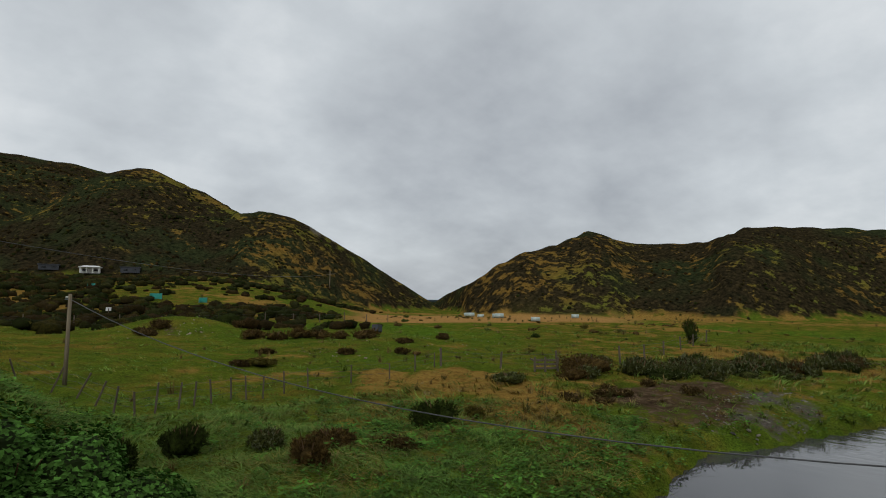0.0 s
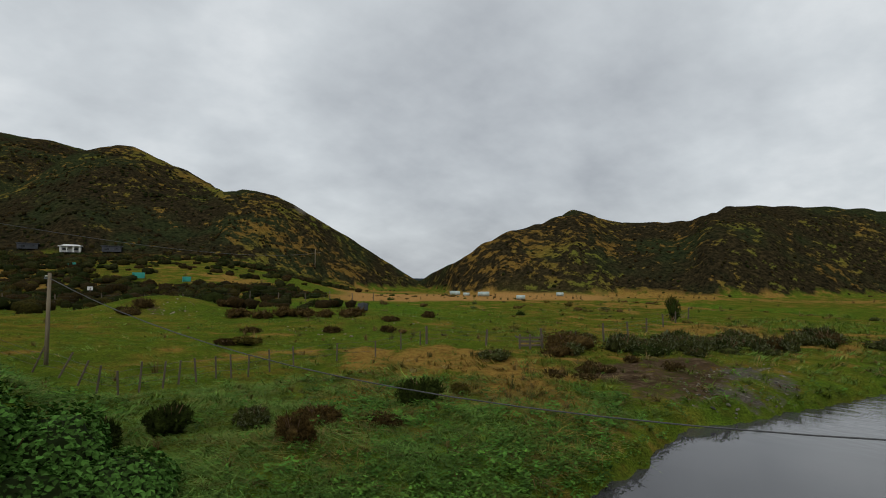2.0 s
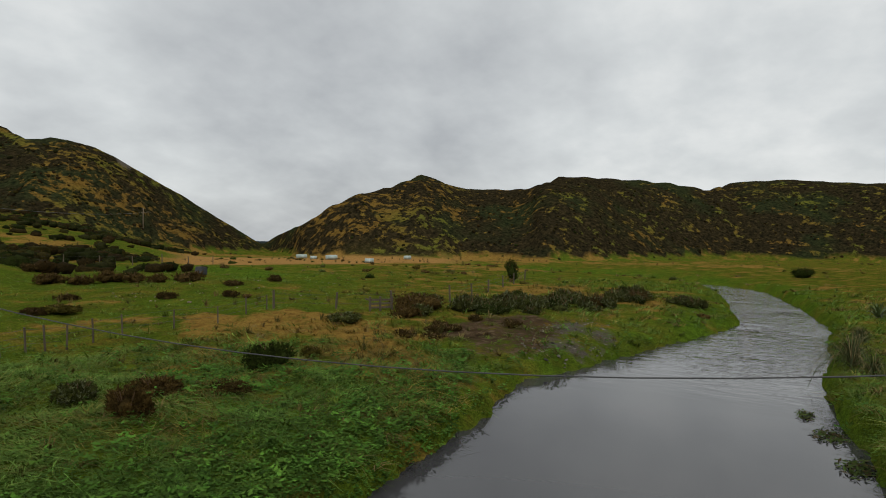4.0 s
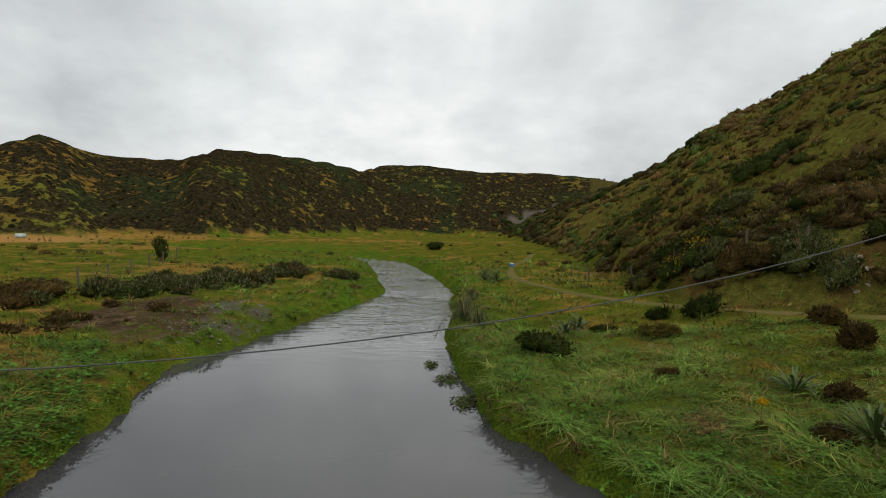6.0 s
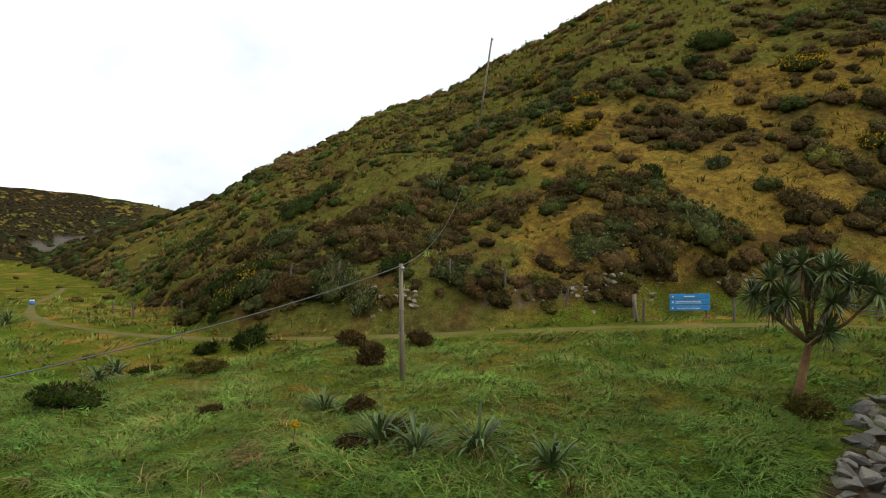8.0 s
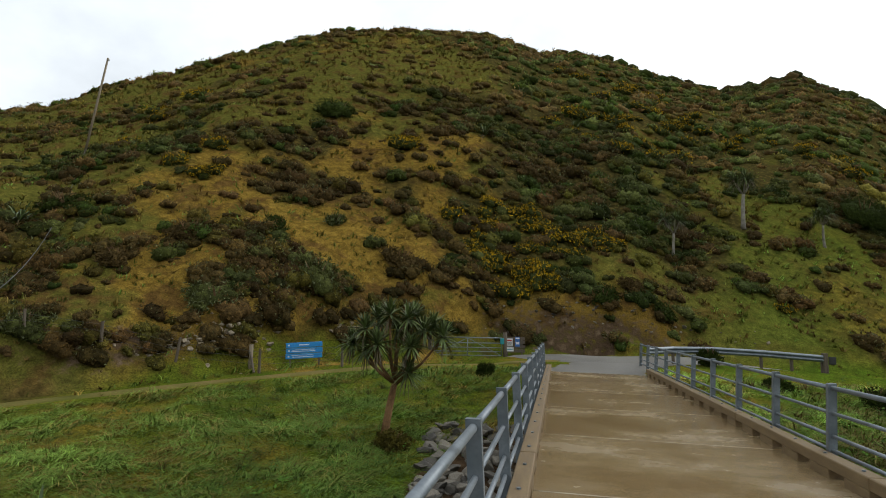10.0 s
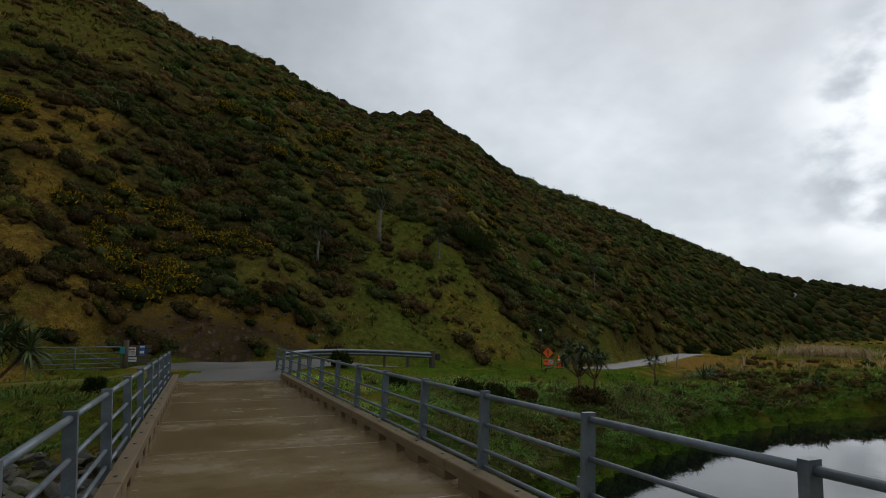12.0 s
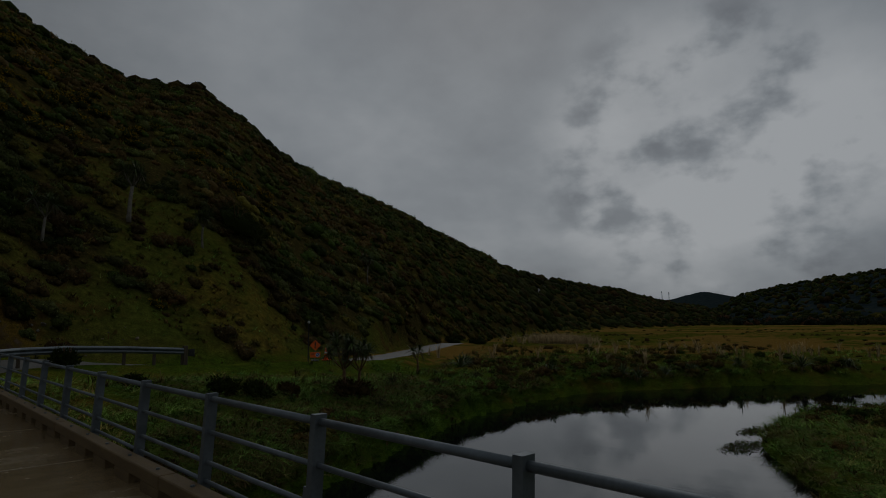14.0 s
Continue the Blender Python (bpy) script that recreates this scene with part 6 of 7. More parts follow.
cabbage_tree(-6.2, 16.6, 4.5, 501, 14, (0.16, 0.06), "forked cabbage tree with spiky green heads by the bridge", 0.38, 0.105, 0.60, per=105, bark="tan_bark",
             crown=[(-0.95, 0.3, 2.7), (-0.55, -0.4, 3.1), (-0.25, 0.5, 3.4), (0.1, -0.2, 3.5), (0.3, 0.6, 3.1), (0.6, -0.3, 3.4), (0.8, 0.4, 3.5), (1.05, -0.2, 3.1), (1.35, 0.3, 3.2), (1.6, -0.1, 2.9), (-0.2, -0.6, 2.7), (0.7, -0.6, 2.65), (0.62, -0.25, 1.95), (-0.55, 0.1, 2.5)])
cabbage_tree(15.0, 23.9, 2.75, 502, 7, (0.05, 0.05), "cabbage tree with drooping dark heads on the bank", 0.42, 0.085, 0.52, per=90, wide=1.01)
cabbage_tree(15.9, 24.1, 2.4, 503, 5, (0.12, -0.05), "smaller cabbage tree with drooping dark heads on the bank", 0.45, 0.07, 0.52, per=90, wide=1.01)
cabbage_tree(12.7, 48.9, 4.6, 504, 5, (0.05, 0.03), "tall pale-trunked cabbage tree on the slope", 0.62, 0.15, 0.9, bark="pale_bark", per=75)
cabbage_tree(6.4, 43.1, 3.4, 505, 5, (0.04, 0.0), "slender cabbage tree on the grassy slope", 0.6, 0.09, 0.75, bark="pale_bark", per=75)
cabbage_tree(18.6, 49.6, 3.2, 506, 5, (0.0, 0.03), "slender cabbage tree on the dark slope", 0.6, 0.09, 0.75, bark="pale_bark", per=75)
cabbage_tree(45.0, 62.0, 4.0, 507, 5, (0.03, 0.0), "slender cabbage tree high on the slope", 0.6, 0.1, 0.9, bark="pale_bark", per=75)
cabbage_tree(24.5, 29.5, 2.0, 508, 2, (0.0, 0.0), "young cabbage tree by the pool", 0.5, 0.07, 0.6, per=40)


def lone_tree():
    """The single round-headed tree out on the flat."""
    x, y = -54.1, -23.2
    ob = thing("tree", x, y, gz(x, y) - 0.1, "lone dark green tree with a rounded crown in the pasture", "tree")
    part("trunk", Shape().tube([(0, 0, 0), (0.03, 0.02, 0.5), (0.0, 0.05, 1.2)], [0.17, 0.13, 0.09], 8), MAT["bark"], ob)
    for k in range(5):
        a = k * 1.3
        part("limb", Shape().tube([(0, 0.03, 0.9), (0.35 * math.cos(a), 0.35 * math.sin(a), 1.5), (0.6 * math.cos(a), 0.6 * math.sin(a), 2.0)], [0.07, 0.045, 0.02], 6), MAT["bark"], ob)
    v, f, k = shrub_template(132, 7, 520, 0.15, 1.1, 0.6)
    data = scatter([(v * (0.66, 0.66, 1.4) + (0, 0, 0.45), f, k)], np.zeros((1, 3)), np.ones(1), np.array([DARK_GREEN]), None, 133, OLIVE, 0.25)
    plant_mesh("crown", data, MAT["leaf"], ob, True)


lone_tree()


def reed_bed():
    """Tan plumed reeds beyond the pool."""
    r = np.random.RandomState(141)
    temps = [tuft_template(260 + k, 16, 1.8, 0.035, 0.6, 3) for k in range(5)]
    n = 420
    x, y = 90 + r.normal(0, 3.4, n), 64 + r.normal(0, 2.4, n)
    x = np.r_[x, r.uniform(34, 75, 60)]
    y = np.r_[y, r.uniform(12, 40, 60)]
    t = np.array([0.85, 0.66, 0.38]) * r.uniform(0.75, 1.15, (len(x), 1))
    s = np.r_[r.uniform(0.7, 1.2, n), r.uniform(0.5, 0.9, 60)]
    ok = river_gap(x, y) > 1
    stuff("reeds", scatter(temps, np.c_[x, y, H(x, y)][ok], s[ok], t[ok], None, 142), MAT["blade"], "tan plumed reeds on the flat beyond the pool", "reeds")


reed_bed()


def flat_scrub():
    """Low dark bushes over the flats, upstream and downstream."""
    r = np.random.RandomState(151)
    az, d, x, y = sector(2600, 6, 60, 38, 260, 152)
    az2, d2, x2, y2 = sector(2600, 165, 232, 40, 240, 153)
    x, y, az, d = np.r_[x, x2], np.r_[y, y2], np.r_[az, az2], np.r_[d, d2]
    m = zone_masks(x, y)
    want = sstep(fbm(x * 0.06, y * 0.06, 154, 4), 0.02, 0.3) * np.where(az < 90, 0.9, 0.35) + 0.9 * (np.abs(y + 30) < 14) * (x < -45) * (x > -75) * 0.25
    ok = (m["hill"] < 0.3) & (river_gap(x, y) > 1.0) & (r.rand(len(x)) < want) & (line_gap(x, y, ROAD) > 8) & (line_gap(x, y, TRACK) > 2)
    x, y = x[ok], y[ok]
    s = r.uniform(0.3, 0.8, len(x))
    stuff("flat_scrub", scatter(MID_T, np.c_[x, y, H(x, y) - 0.05], s, palette(len(x), (2, 2, 4, 3, 0, 2), 155) * 1.4, r.uniform(0.5, 0.9, len(x)), 156), MAT["leaf"], "low brown and olive bushes across the flats", "scrub")


flat_scrub()


def bank_scrub():
    """Brown and green bushes crowding the banks of the pool."""
    r = np.random.RandomState(191)
    n = 5200
    az = r.uniform(8, 75, n)
    d = 15 * (75 / 15) ** r.uniform(0, 1, n)
    x, y = d * np.cos(np.radians(az)), d * np.sin(np.radians(az))
    gap = river_gap(x, y)
    want = np.exp(-np.maximum(gap - 0.8, 0) / 5) * sstep(fbm(x * 0.16, y * 0.16, 192, 3), -0.15, 0.15) + 0.04
    ok = (gap > 0.7) & (r.rand(n) < want * 1.2) & (line_gap(x, y, ROAD) > 7) & (x > 5.5) & ((az < 50) | (gap < 2)) & ~((d < 30) & (gap > 2.5))
    x, y, d = x[ok], y[ok], d[ok]
    s = r.uniform(0.25, 0.62, len(x)) * np.interp(d, [15, 75], [0.8, 1.3])
    stuff("bank_scrub", scatter(NEAR_T, np.c_[x, y, H(x, y) - 0.05], s, palette(len(x), (1, 3, 4, 4, 0, 2), 193) * 1.5, r.uniform(0.6, 1.1, len(x)), 194), MAT["leaf"], "brown and green bushes crowding the pool's bank", "scrub")


bank_scrub()


def bank_tussocks():
    """Rounded tussocks, green and brown, over the banks of the pool and the upstream river."""
    temps = [tuft_template(290 + k, 18, 0.50, 0.016, 1.7) for k in range(6)]
    r = np.random.RandomState(195)
    n = 18000
    az = np.r_[r.uniform(8, 80, 7400), r.uniform(150, 240, 3600), r.uniform(22, 78, 7000)]
    d = np.r_[13 * (60 / 13) ** r.uniform(0, 1, 7400), 13 * (95 / 13) ** r.uniform(0, 1, 3600), r.uniform(12, 34, 7000)]
    x, y = d * np.cos(np.radians(az)), d * np.sin(np.radians(az))
    gap = river_gap(x, y)
    ok = (gap > 0.12) & ((np.arange(n) < 11000) | (gap < 3.2)) & (r.rand(n) < np.where(x > 4, 0.30, 0.15) + 0.75 * np.exp(-np.maximum(gap - 0.5, 0) / 3.5)) & (line_gap(x, y, ROAD) > 5) & (line_gap(x, y, TRACK) > 1.5) & ~((np.abs(x) < 2.6) & (y < 28)) & ~rocky(x, y)
    x, y, d = x[ok], y[ok], d[ok]
    tone = r.rand(len(x), 1)
    t = np.where(tone < 0.62, (0.155, 0.225, 0.030), np.where(tone < 0.84, (0.190, 0.135, 0.042), (0.290, 0.215, 0.080))) * r.uniform(0.6, 1.2, (len(x), 1))
    stuff("tussock_grass", scatter(temps, np.c_[x, y, H(x, y) - 0.03], r.uniform(0.6, 1.2, len(x)) * np.interp(d, [14, 90], [0.8, 1.6]), t, r.uniform(0.7, 1.1, len(x)), 196), MAT["blade"], "rounded green and brown tussocks along the banks", "tussock")


bank_tussocks()


# ---- built things ----
def wire_run(name, a, b, sag, r, label, parts=24):
    a, b = np.array(a), np.array(b)
    pts = []
    for k in range(parts + 1):
        u = k / parts
        p = a + (b - a) * u
        p[2] -= 4 * sag * u * (1 - u)
        pts.append(tuple(p))
    return tagged(Shape().tube(pts, r, 6).make(name, MAT["wire"], None, True), label, "cable")


def utility_pole(x, y, height, label, lean=(0, 0), r=0.075, band=False):
    ob = thing("wooden_pole", x, y, gz(x, y) - 0.15, label, "pole", "wooden line poles")
    h = height + 0.15
    part("shaft", Shape().tube([(0, 0, 0), (lean[0] * 0.5, lean[1] * 0.5, h * 0.5), (lean[0], lean[1], h)], [r * 1.1, r, r * 0.85], 10), MAT["pole_wood"], ob, smooth=True)
    part("insulator", Shape().tube([(lean[0] + 0.07, lean[1], h - 0.12), (lean[0] + 0.15, lean[1], h - 0.12)], 0.03, 8), MAT["white"], ob)
    part("bracket", Shape().box((lean[0] + 0.09, lean[1], h - 0.2), (0.16, 0.03, 0.05)), MAT["steel"], ob)
    if band:
        for z in (h * 0.42, h * 0.62):
            part("band", Shape().tube([(lean[0] * 0.5, lean[1] * 0.5, z), (lean[0] * 0.5, lean[1] * 0.5, z + 0.05)], r * 1.12, 10), MAT["steel"], ob)
    return ob


utility_pole(-6.67, -26.25, 3.5, "weathered wooden pole in the paddock fence")
utility_pole(-15.7, 12.15, 3.6, "weathered grey wooden pole in the bank grass", (-0.11, -0.14), band=True)
utility_pole(-35.7, 36.3, 8.1, "thin leaning wooden pole high on the slope", (0.9, 0.45), 0.08)
utility_pole(-100, -158, 6.0, "distant wooden pole below the hill", (0, 0), 0.13)
wire_run("cable", (-6.67, -26.25, gz(-6.67, -26.25) + 3.3), (-15.8, 12.02, 1.68), 2.5, 0.014, "black cable sagging across the river between poles")
wire_run("cable", (-15.8, 12.02, 1.68), (-35.6, 36.35, gz(-35.7, 36.3) + 0.9), 2.4, 0.013, "black cable rising from pole to hill")
wire_run("cable", (4.0, -60.0, 7.9), (-101.5, -157, 9.5), 2.6, 0.035, "thin cable crossing in front of the hill")


def fence(label, posts, height, wires=True, group="fences", lean=None, r=0.065):
    ob = thing("fence", 0, 0, 0, label, "fence", group)
    rnd = np.random.RandomState(len(posts))
    for k, (x, y) in enumerate(posts):
        z = gz(x, y)
        h = height * rnd.uniform(0.9, 1.12)
        lx, ly = rnd.normal(0, 0.05, 2) if not lean or k >= len(lean) else lean[k]
        part("fence_post", Shape().tube([(x, y, z - 0.1), (x + lx, y + ly, z + h)], [r, r * 0.9], 7), MAT["post_wood"], ob)
    if wires:
        for hz in (0.35, 0.62, 0.88):
            for (ax, ay), (bx, by) in zip(posts, posts[1:]):
                if math.hypot(bx - ax, by - ay) < 9:
                    part("fence_wire", Shape().tube([(ax, ay, gz(ax, ay) + hz * height), (bx, by, gz(bx, by) + hz * height)], 0.004, 4), MAT["wire"], ob)
    return ob


fence("old wooden post and wire fence along the low paddock", [(-5.2, -26.5), (-6.0, -25.0), (-6.5, -23.3), (-6.6, -21.2), (-6.8, -19.7), (-7.3, -19.3), (-7.9, -19.4), (-8.7, -19.7), (-9.3, -20.0), (-9.95, -20.1), (-10.8, -20.5), (-11.5, -20.8), (-12.1, -20.7), (-13.4, -21.5),
      (-14.7, -21.9), (-16.8, -21.8), (-19.2, -22.1), (-21.3, -22.7), (-23.8, -24.0)], 0.85, r=0.034, lean=[(0.3, 0.3), (-0.35, 0.2), (-0.4, 0.1), (-0.3, 0.1), (-0.1, 0.05)])
fence("weathered wooden post fence along the farm track", [(-10.5, 24.6), (-13.4, 22.9), (-16.4, 21.7), (-18.7, 20.4), (-21.0, 19.2), (-26.1, 16.5), (-28.5, 15.2), (-31.1, 14.0), (-33.0, 12.9), (-35.2, 12.4), (-40.5, 11.4), (-46, 11.6)], 0.95, r=0.06)
fence("row of thin posts across the far pasture", [(-34.0, -18.5), (-38.5, -19.3), (-43, -20.2), (-47.5, -21), (-52, -22), (-57, -23)], 1.0)
fence("distant post fence at the paddock edge", [(-6 - 4.2 * k, -66 - 0.4 * k) for k in range(13)], 1.2)
fence("short post line running to the stockyard", [(-24.1, -23.8), (-26.5, -21.5), (-29.0, -19.5), (-31.5, -18.8)], 0.9)


def strainer_post(x, y):
    ob = thing("strainer_post", x, y, gz(x, y), "stout grey fence post with a slanting stay", "fence post", turn=-40)
    part("post", Shape().tube([(0, 0, -0.15), (0.02, 0, 1.12)], [0.095, 0.085], 9), MAT["pole_wood"], ob, smooth=True)
    part("stay", Shape().tube([(0.72, -0.1, 0.0), (0.05, -0.04, 0.8)], 0.05, 7), MAT["post_wood"], ob)


strainer_post(-14.2, 23.6)


def weed_raft(x, y, rx, ry, seed, label):
    """A raft of water weed floating at the bank: low stems and small leaves."""
    r = np.random.RandomState(seed)
    ob = thing("water_weed", x, y, WATER, label, "water weed", "water weed rafts")
    n = int(420 * rx * ry) + 60
    a, q = r.uniform(0, 2 * np.pi, n), np.sqrt(r.rand(n)) * (0.75 + 0.25 * np.sin(3 * r.uniform(0, 6.28, n)))
    c = np.c_[rx * q * np.cos(a), ry * q * np.sin(a), r.uniform(0.005, 0.07, n)]
    t = r.uniform(0, 2 * np.pi, n)
    ln = np.c_[np.cos(t), np.sin(t), r.uniform(-0.1, 0.5, n)] * r.uniform(0.05, 0.13, (n, 1))
    sd = np.c_[-np.sin(t), np.cos(t), r.uniform(-0.3, 0.3, n)] * r.uniform(0.015, 0.035, (n, 1))
    V = np.stack([c - ln, c + sd, c + ln, c - sd], 1).reshape(-1, 3)
    i = np.arange(n)[:, None] * 4
    tint = np.where(r.rand(n, 1) < 0.35, (0.085, 0.060, 0.026), (0.075, 0.125, 0.024)) * r.uniform(0.5, 1.3, (n, 1))
    plant_mesh("leaf_mat", (V, np.concatenate([i + [0, 1, 2], i + [0, 2, 3]]), np.repeat(tint, 4, 0)), MAT["blade"], ob)


weed_raft(-22.6, 0.6, 0.75, 0.28, 801, "thin brown raft of water weed near the bank")
weed_raft(-20.6, 1.1, 0.8, 0.5, 802, "brown and green water weed against the bank")
weed_raft(-18.2, 1.5, 0.9, 0.45, 803, "bright green water weed at the bank's foot")
weed_raft(25.6, 10.6, 1.8, 0.8, 804, "green water weed spreading from the pool's bank")
weed_raft(29.5, 11.4, 1.6, 0.7, 805, "green water weed spreading from the pool's bank")


def stockyard_rails():
    x, y = -27.9, -19.4
    ob = thing("stockyard_rails", x, y, gz(x, y), "weathered timber stockyard rails on posts", "fence panel", turn=-35)
    for px in (-0.9, 0.1, 0.95):
        part("post", Shape().box((px, 0, 0.5), (0.13, 0.13, 1.25), None, 0.01), MAT["post_wood"], ob)
    for z in (0.25, 0.55, 0.85):
        part("board", Shape().box((0.02, -0.09, z), (2.0, 0.04, 0.15), None, 0.006), MAT["post_wood"], ob)
    ob.scale = (0.7, 0.7, 0.7)
    part("end_rail", Shape().box((0.95, -0.6, 0.85), (0.06, 1.2, 0.13), None, 0.006), MAT["post_wood"], ob)
    return ob


stockyard_rails()


def block_in_field():
    x, y = -35.9, -45.8
    ob = thing("concrete_block", x, y, gz(x, y) + 0.1, "tilted dark mossy concrete block in the paddock", "block", turn=20)
    part("body", Shape().box((0, 0, 0.42), (1.25, 1.0, 0.95), pose(0, 0, 0, 6, -9, 0), 0.07), MAT["dark_wall"], ob)
    part("moss_cap", Shape().box((0.05, 0, 0.92), (1.1, 0.9, 0.09), pose(0, 0, 0, 6, -9, 0), 0.04), MAT["post_wood"], ob, "mossy top")
    ob.scale = (0.7, 0.7, 0.7)


block_in_field()


def blue_sign():
    ob = thing("information_sign", -12.55, 25.35, gz(-12.55, 25.35) + 0.12, "bright blue three-plank trail sign with small white lettering", "sign", turn=24)
    ob.matrix_world = ob.matrix_world @ pose(0, 0, 0, 0, -3.5, 0)
    for px in (-0.62, 0.62):
        part("leg", Shape().box((px, 0.03, 0.35), (0.07, 0.06, 0.95)), MAT["post_wood"], ob)
    for k, (z, dx) in enumerate(((0.86, 0.0), (0.615, 0.0), (0.37, -0.02))):
        pl = part("plank", Shape().box((dx, -0.03, z), (1.58, 0.035, 0.215), None, 0.012), MAT["blue"], ob)
        rnd = np.random.RandomState(k)
        part("icon", Shape().box((dx - 0.66, -0.05, z), (0.07, 0.004, 0.07)), MAT["white"], pl)
        if k == 0:
            part("text_bar", Shape().box((dx - 0.0, -0.05, z), (0.42, 0.004, 0.05)), MAT["white"], pl)
        else:
            for row in (0.035, -0.035):
                part("text_bar", Shape().box((dx - 0.05, -0.05, z + row), (0.9 + 0.2 * rnd.rand(), 0.004, 0.022)), MAT["white"], pl)


blue_sign()


def farm_gate():
    a, b = np.array([-7.75, 30.2]), np.array([-4.35, 31.0])
    m = (a + b) / 2
    w = float(np.hypot(*(b - a)))
    ob = thing("farm_gate", m[0], m[1], gz(*m), "closed galvanised tubular farm gate across the track", "gate", turn=math.degrees(math.atan2(b[1] - a[1], b[0] - a[0])))
    for z in (0.22, 0.42, 0.62, 0.85, 1.12):
        part("bar", Shape().tube([(-w / 2, 0, z), (w / 2, 0, z)], 0.022 if z < 1 else 0.028, 8), MAT["steel"], ob, smooth=True)
    for px in (-w / 2, 0.0, w / 2):
        part("upright", Shape().tube([(px, 0, 0.2), (px, 0, 1.13)], 0.026, 8), MAT["steel"], ob, smooth=True)
    part("brace", Shape().tube([(-w / 2, 0.0, 0.22), (0, 0.0, 1.1)], 0.018, 6), MAT["steel"], ob)
    part("brace", Shape().tube([(w / 2, 0.0, 0.22), (0, 0.0, 1.1)], 0.018, 6), MAT["steel"], ob)
    for px in (-w / 2 - 0.18, w / 2 + 0.18):
        part("gate_post", Shape().tube([(px, 0, -0.2), (px, 0, 1.4)], 0.11, 10), MAT["post_wood"], ob, smooth=True)
    part("latch_box", Shape().box((w / 2 + 0.02, -0.08, 0.95), (0.2, 0.08, 0.3), None, 0.02), MAT["teal"], ob, "teal plastic latch cover")


farm_gate()


def notice_board():
    ob = thing("notice_board", -3.75, 31.5, gz(-3.75, 31.5) - 0.1, "timber notice board with white and blue panels", "notice board", turn=8)
    for px in (-0.45, 0.5):
        part("post", Shape().box((px, 0.03, 0.55), (0.11, 0.09, 1.5), None, 0.01), MAT["post_wood"], ob)
    for z in (0.45, 0.72, 1.02, 1.25):
        part("plank", Shape().box((0.02, -0.04, z), (1.35, 0.035, 0.2), None, 0.008), MAT["post_wood"], ob)
    pn = part("white_panel", Shape().box((-0.30, -0.075, 1.0), (0.42, 0.012, 0.5)), MAT["white"], ob)
    part("text_bar", Shape().box((-0.30, -0.085, 1.12), (0.34, 0.006, 0.09)), MAT["red"], pn)
    for k in range(4):
        part("text_bar", Shape().box((-0.30, -0.085, 0.99 - 0.06 * k), (0.32, 0.006, 0.022)), MAT["black"], pn)
    pb = part("blue_panel", Shape().box((0.22, -0.075, 1.05), (0.3, 0.012, 0.62)), MAT["car_blue"], ob)
    part("text_bar", Shape().box((0.22, -0.085, 1.26), (0.24, 0.006, 0.09)), MAT["white"], pb)
    part("text_bar", Shape().box((0.22, -0.085, 0.95), (0.22, 0.006, 0.14)), MAT["white"], pb)
    part("lower_panel", Shape().box((-0.28, -0.075, 0.55), (0.5, 0.012, 0.26)), MAT["white"], ob)
    part("text_bar", Shape().box((-0.28, -0.085, 0.55), (0.4, 0.006, 0.05)), MAT["teal"], ob)
    ob.scale = (0.8, 0.8, 0.8)


notice_board()


def guardrail():
    pts = [(2.35, 27.9), (3.6, 28.9), (5.4, 29.6), (7.6, 30.0), (10.2, 30.2)]
    ob = thing("guardrail", 0, 0, 0, "galvanised W-beam guardrail curving off the bridge", "guardrail")
    for (ax, ay), (bx, by) in zip(pts, pts[1:]):
        z0, z1 = gz(ax, ay) + 0.80, gz(bx, by) + 0.80
        l = math.hypot(bx - ax, by - ay)
        nx, ny = (by - ay) / l, -(bx - ax) / l
        prof = [(0.0, 0.155), (0.045, 0.12), (0.075, 0.075), (0.045, 0.03), (0.0, 0.0), (0.045, -0.03), (0.075, -0.075), (0.045, -0.12), (0.0, -0.155)]
        v = [(ax + nx * o, ay + ny * o, z0 + h - 0.15) for o, h in prof] + [(bx + nx * o, by + ny * o, z1 + h - 0.15) for o, h in prof]
        n = len(prof)
        v += [(p[0] - nx * 0.004, p[1] - ny * 0.004, p[2]) for p in v]
        f = [(i, i + 1, n + i + 1, n + i) for i in range(n - 1)] + [(2 * n + i + 1, 2 * n + i, 3 * n + i, 3 * n + i + 1) for i in range(n - 1)]
        part("beam", Shape().add(v, f), MAT["steel"], ob)
    for x, y in pts[1:] + [(8.9, 30.1)]:
        z = gz(x, y)
        part("post", Shape().box((x, y + 0.1, z + 0.3), (0.12, 0.1, 0.9), None, 0.008), MAT["post_wood"], ob)
    x, y = 10.2, 30.2
    part("end_post", Shape().box((x + 0.1, y + 0.05, gz(x, y) + 0.4), (0.2, 0.2, 1.0), None, 0.015), MAT["post_wood"], ob, "stout timber end post")
    part("end_plate", Shape().box((x + 0.38, y, gz(x, y) + 0.57), (0.3, 0.03, 0.34), None, 0.01), MAT["black"], ob)


guardrail()


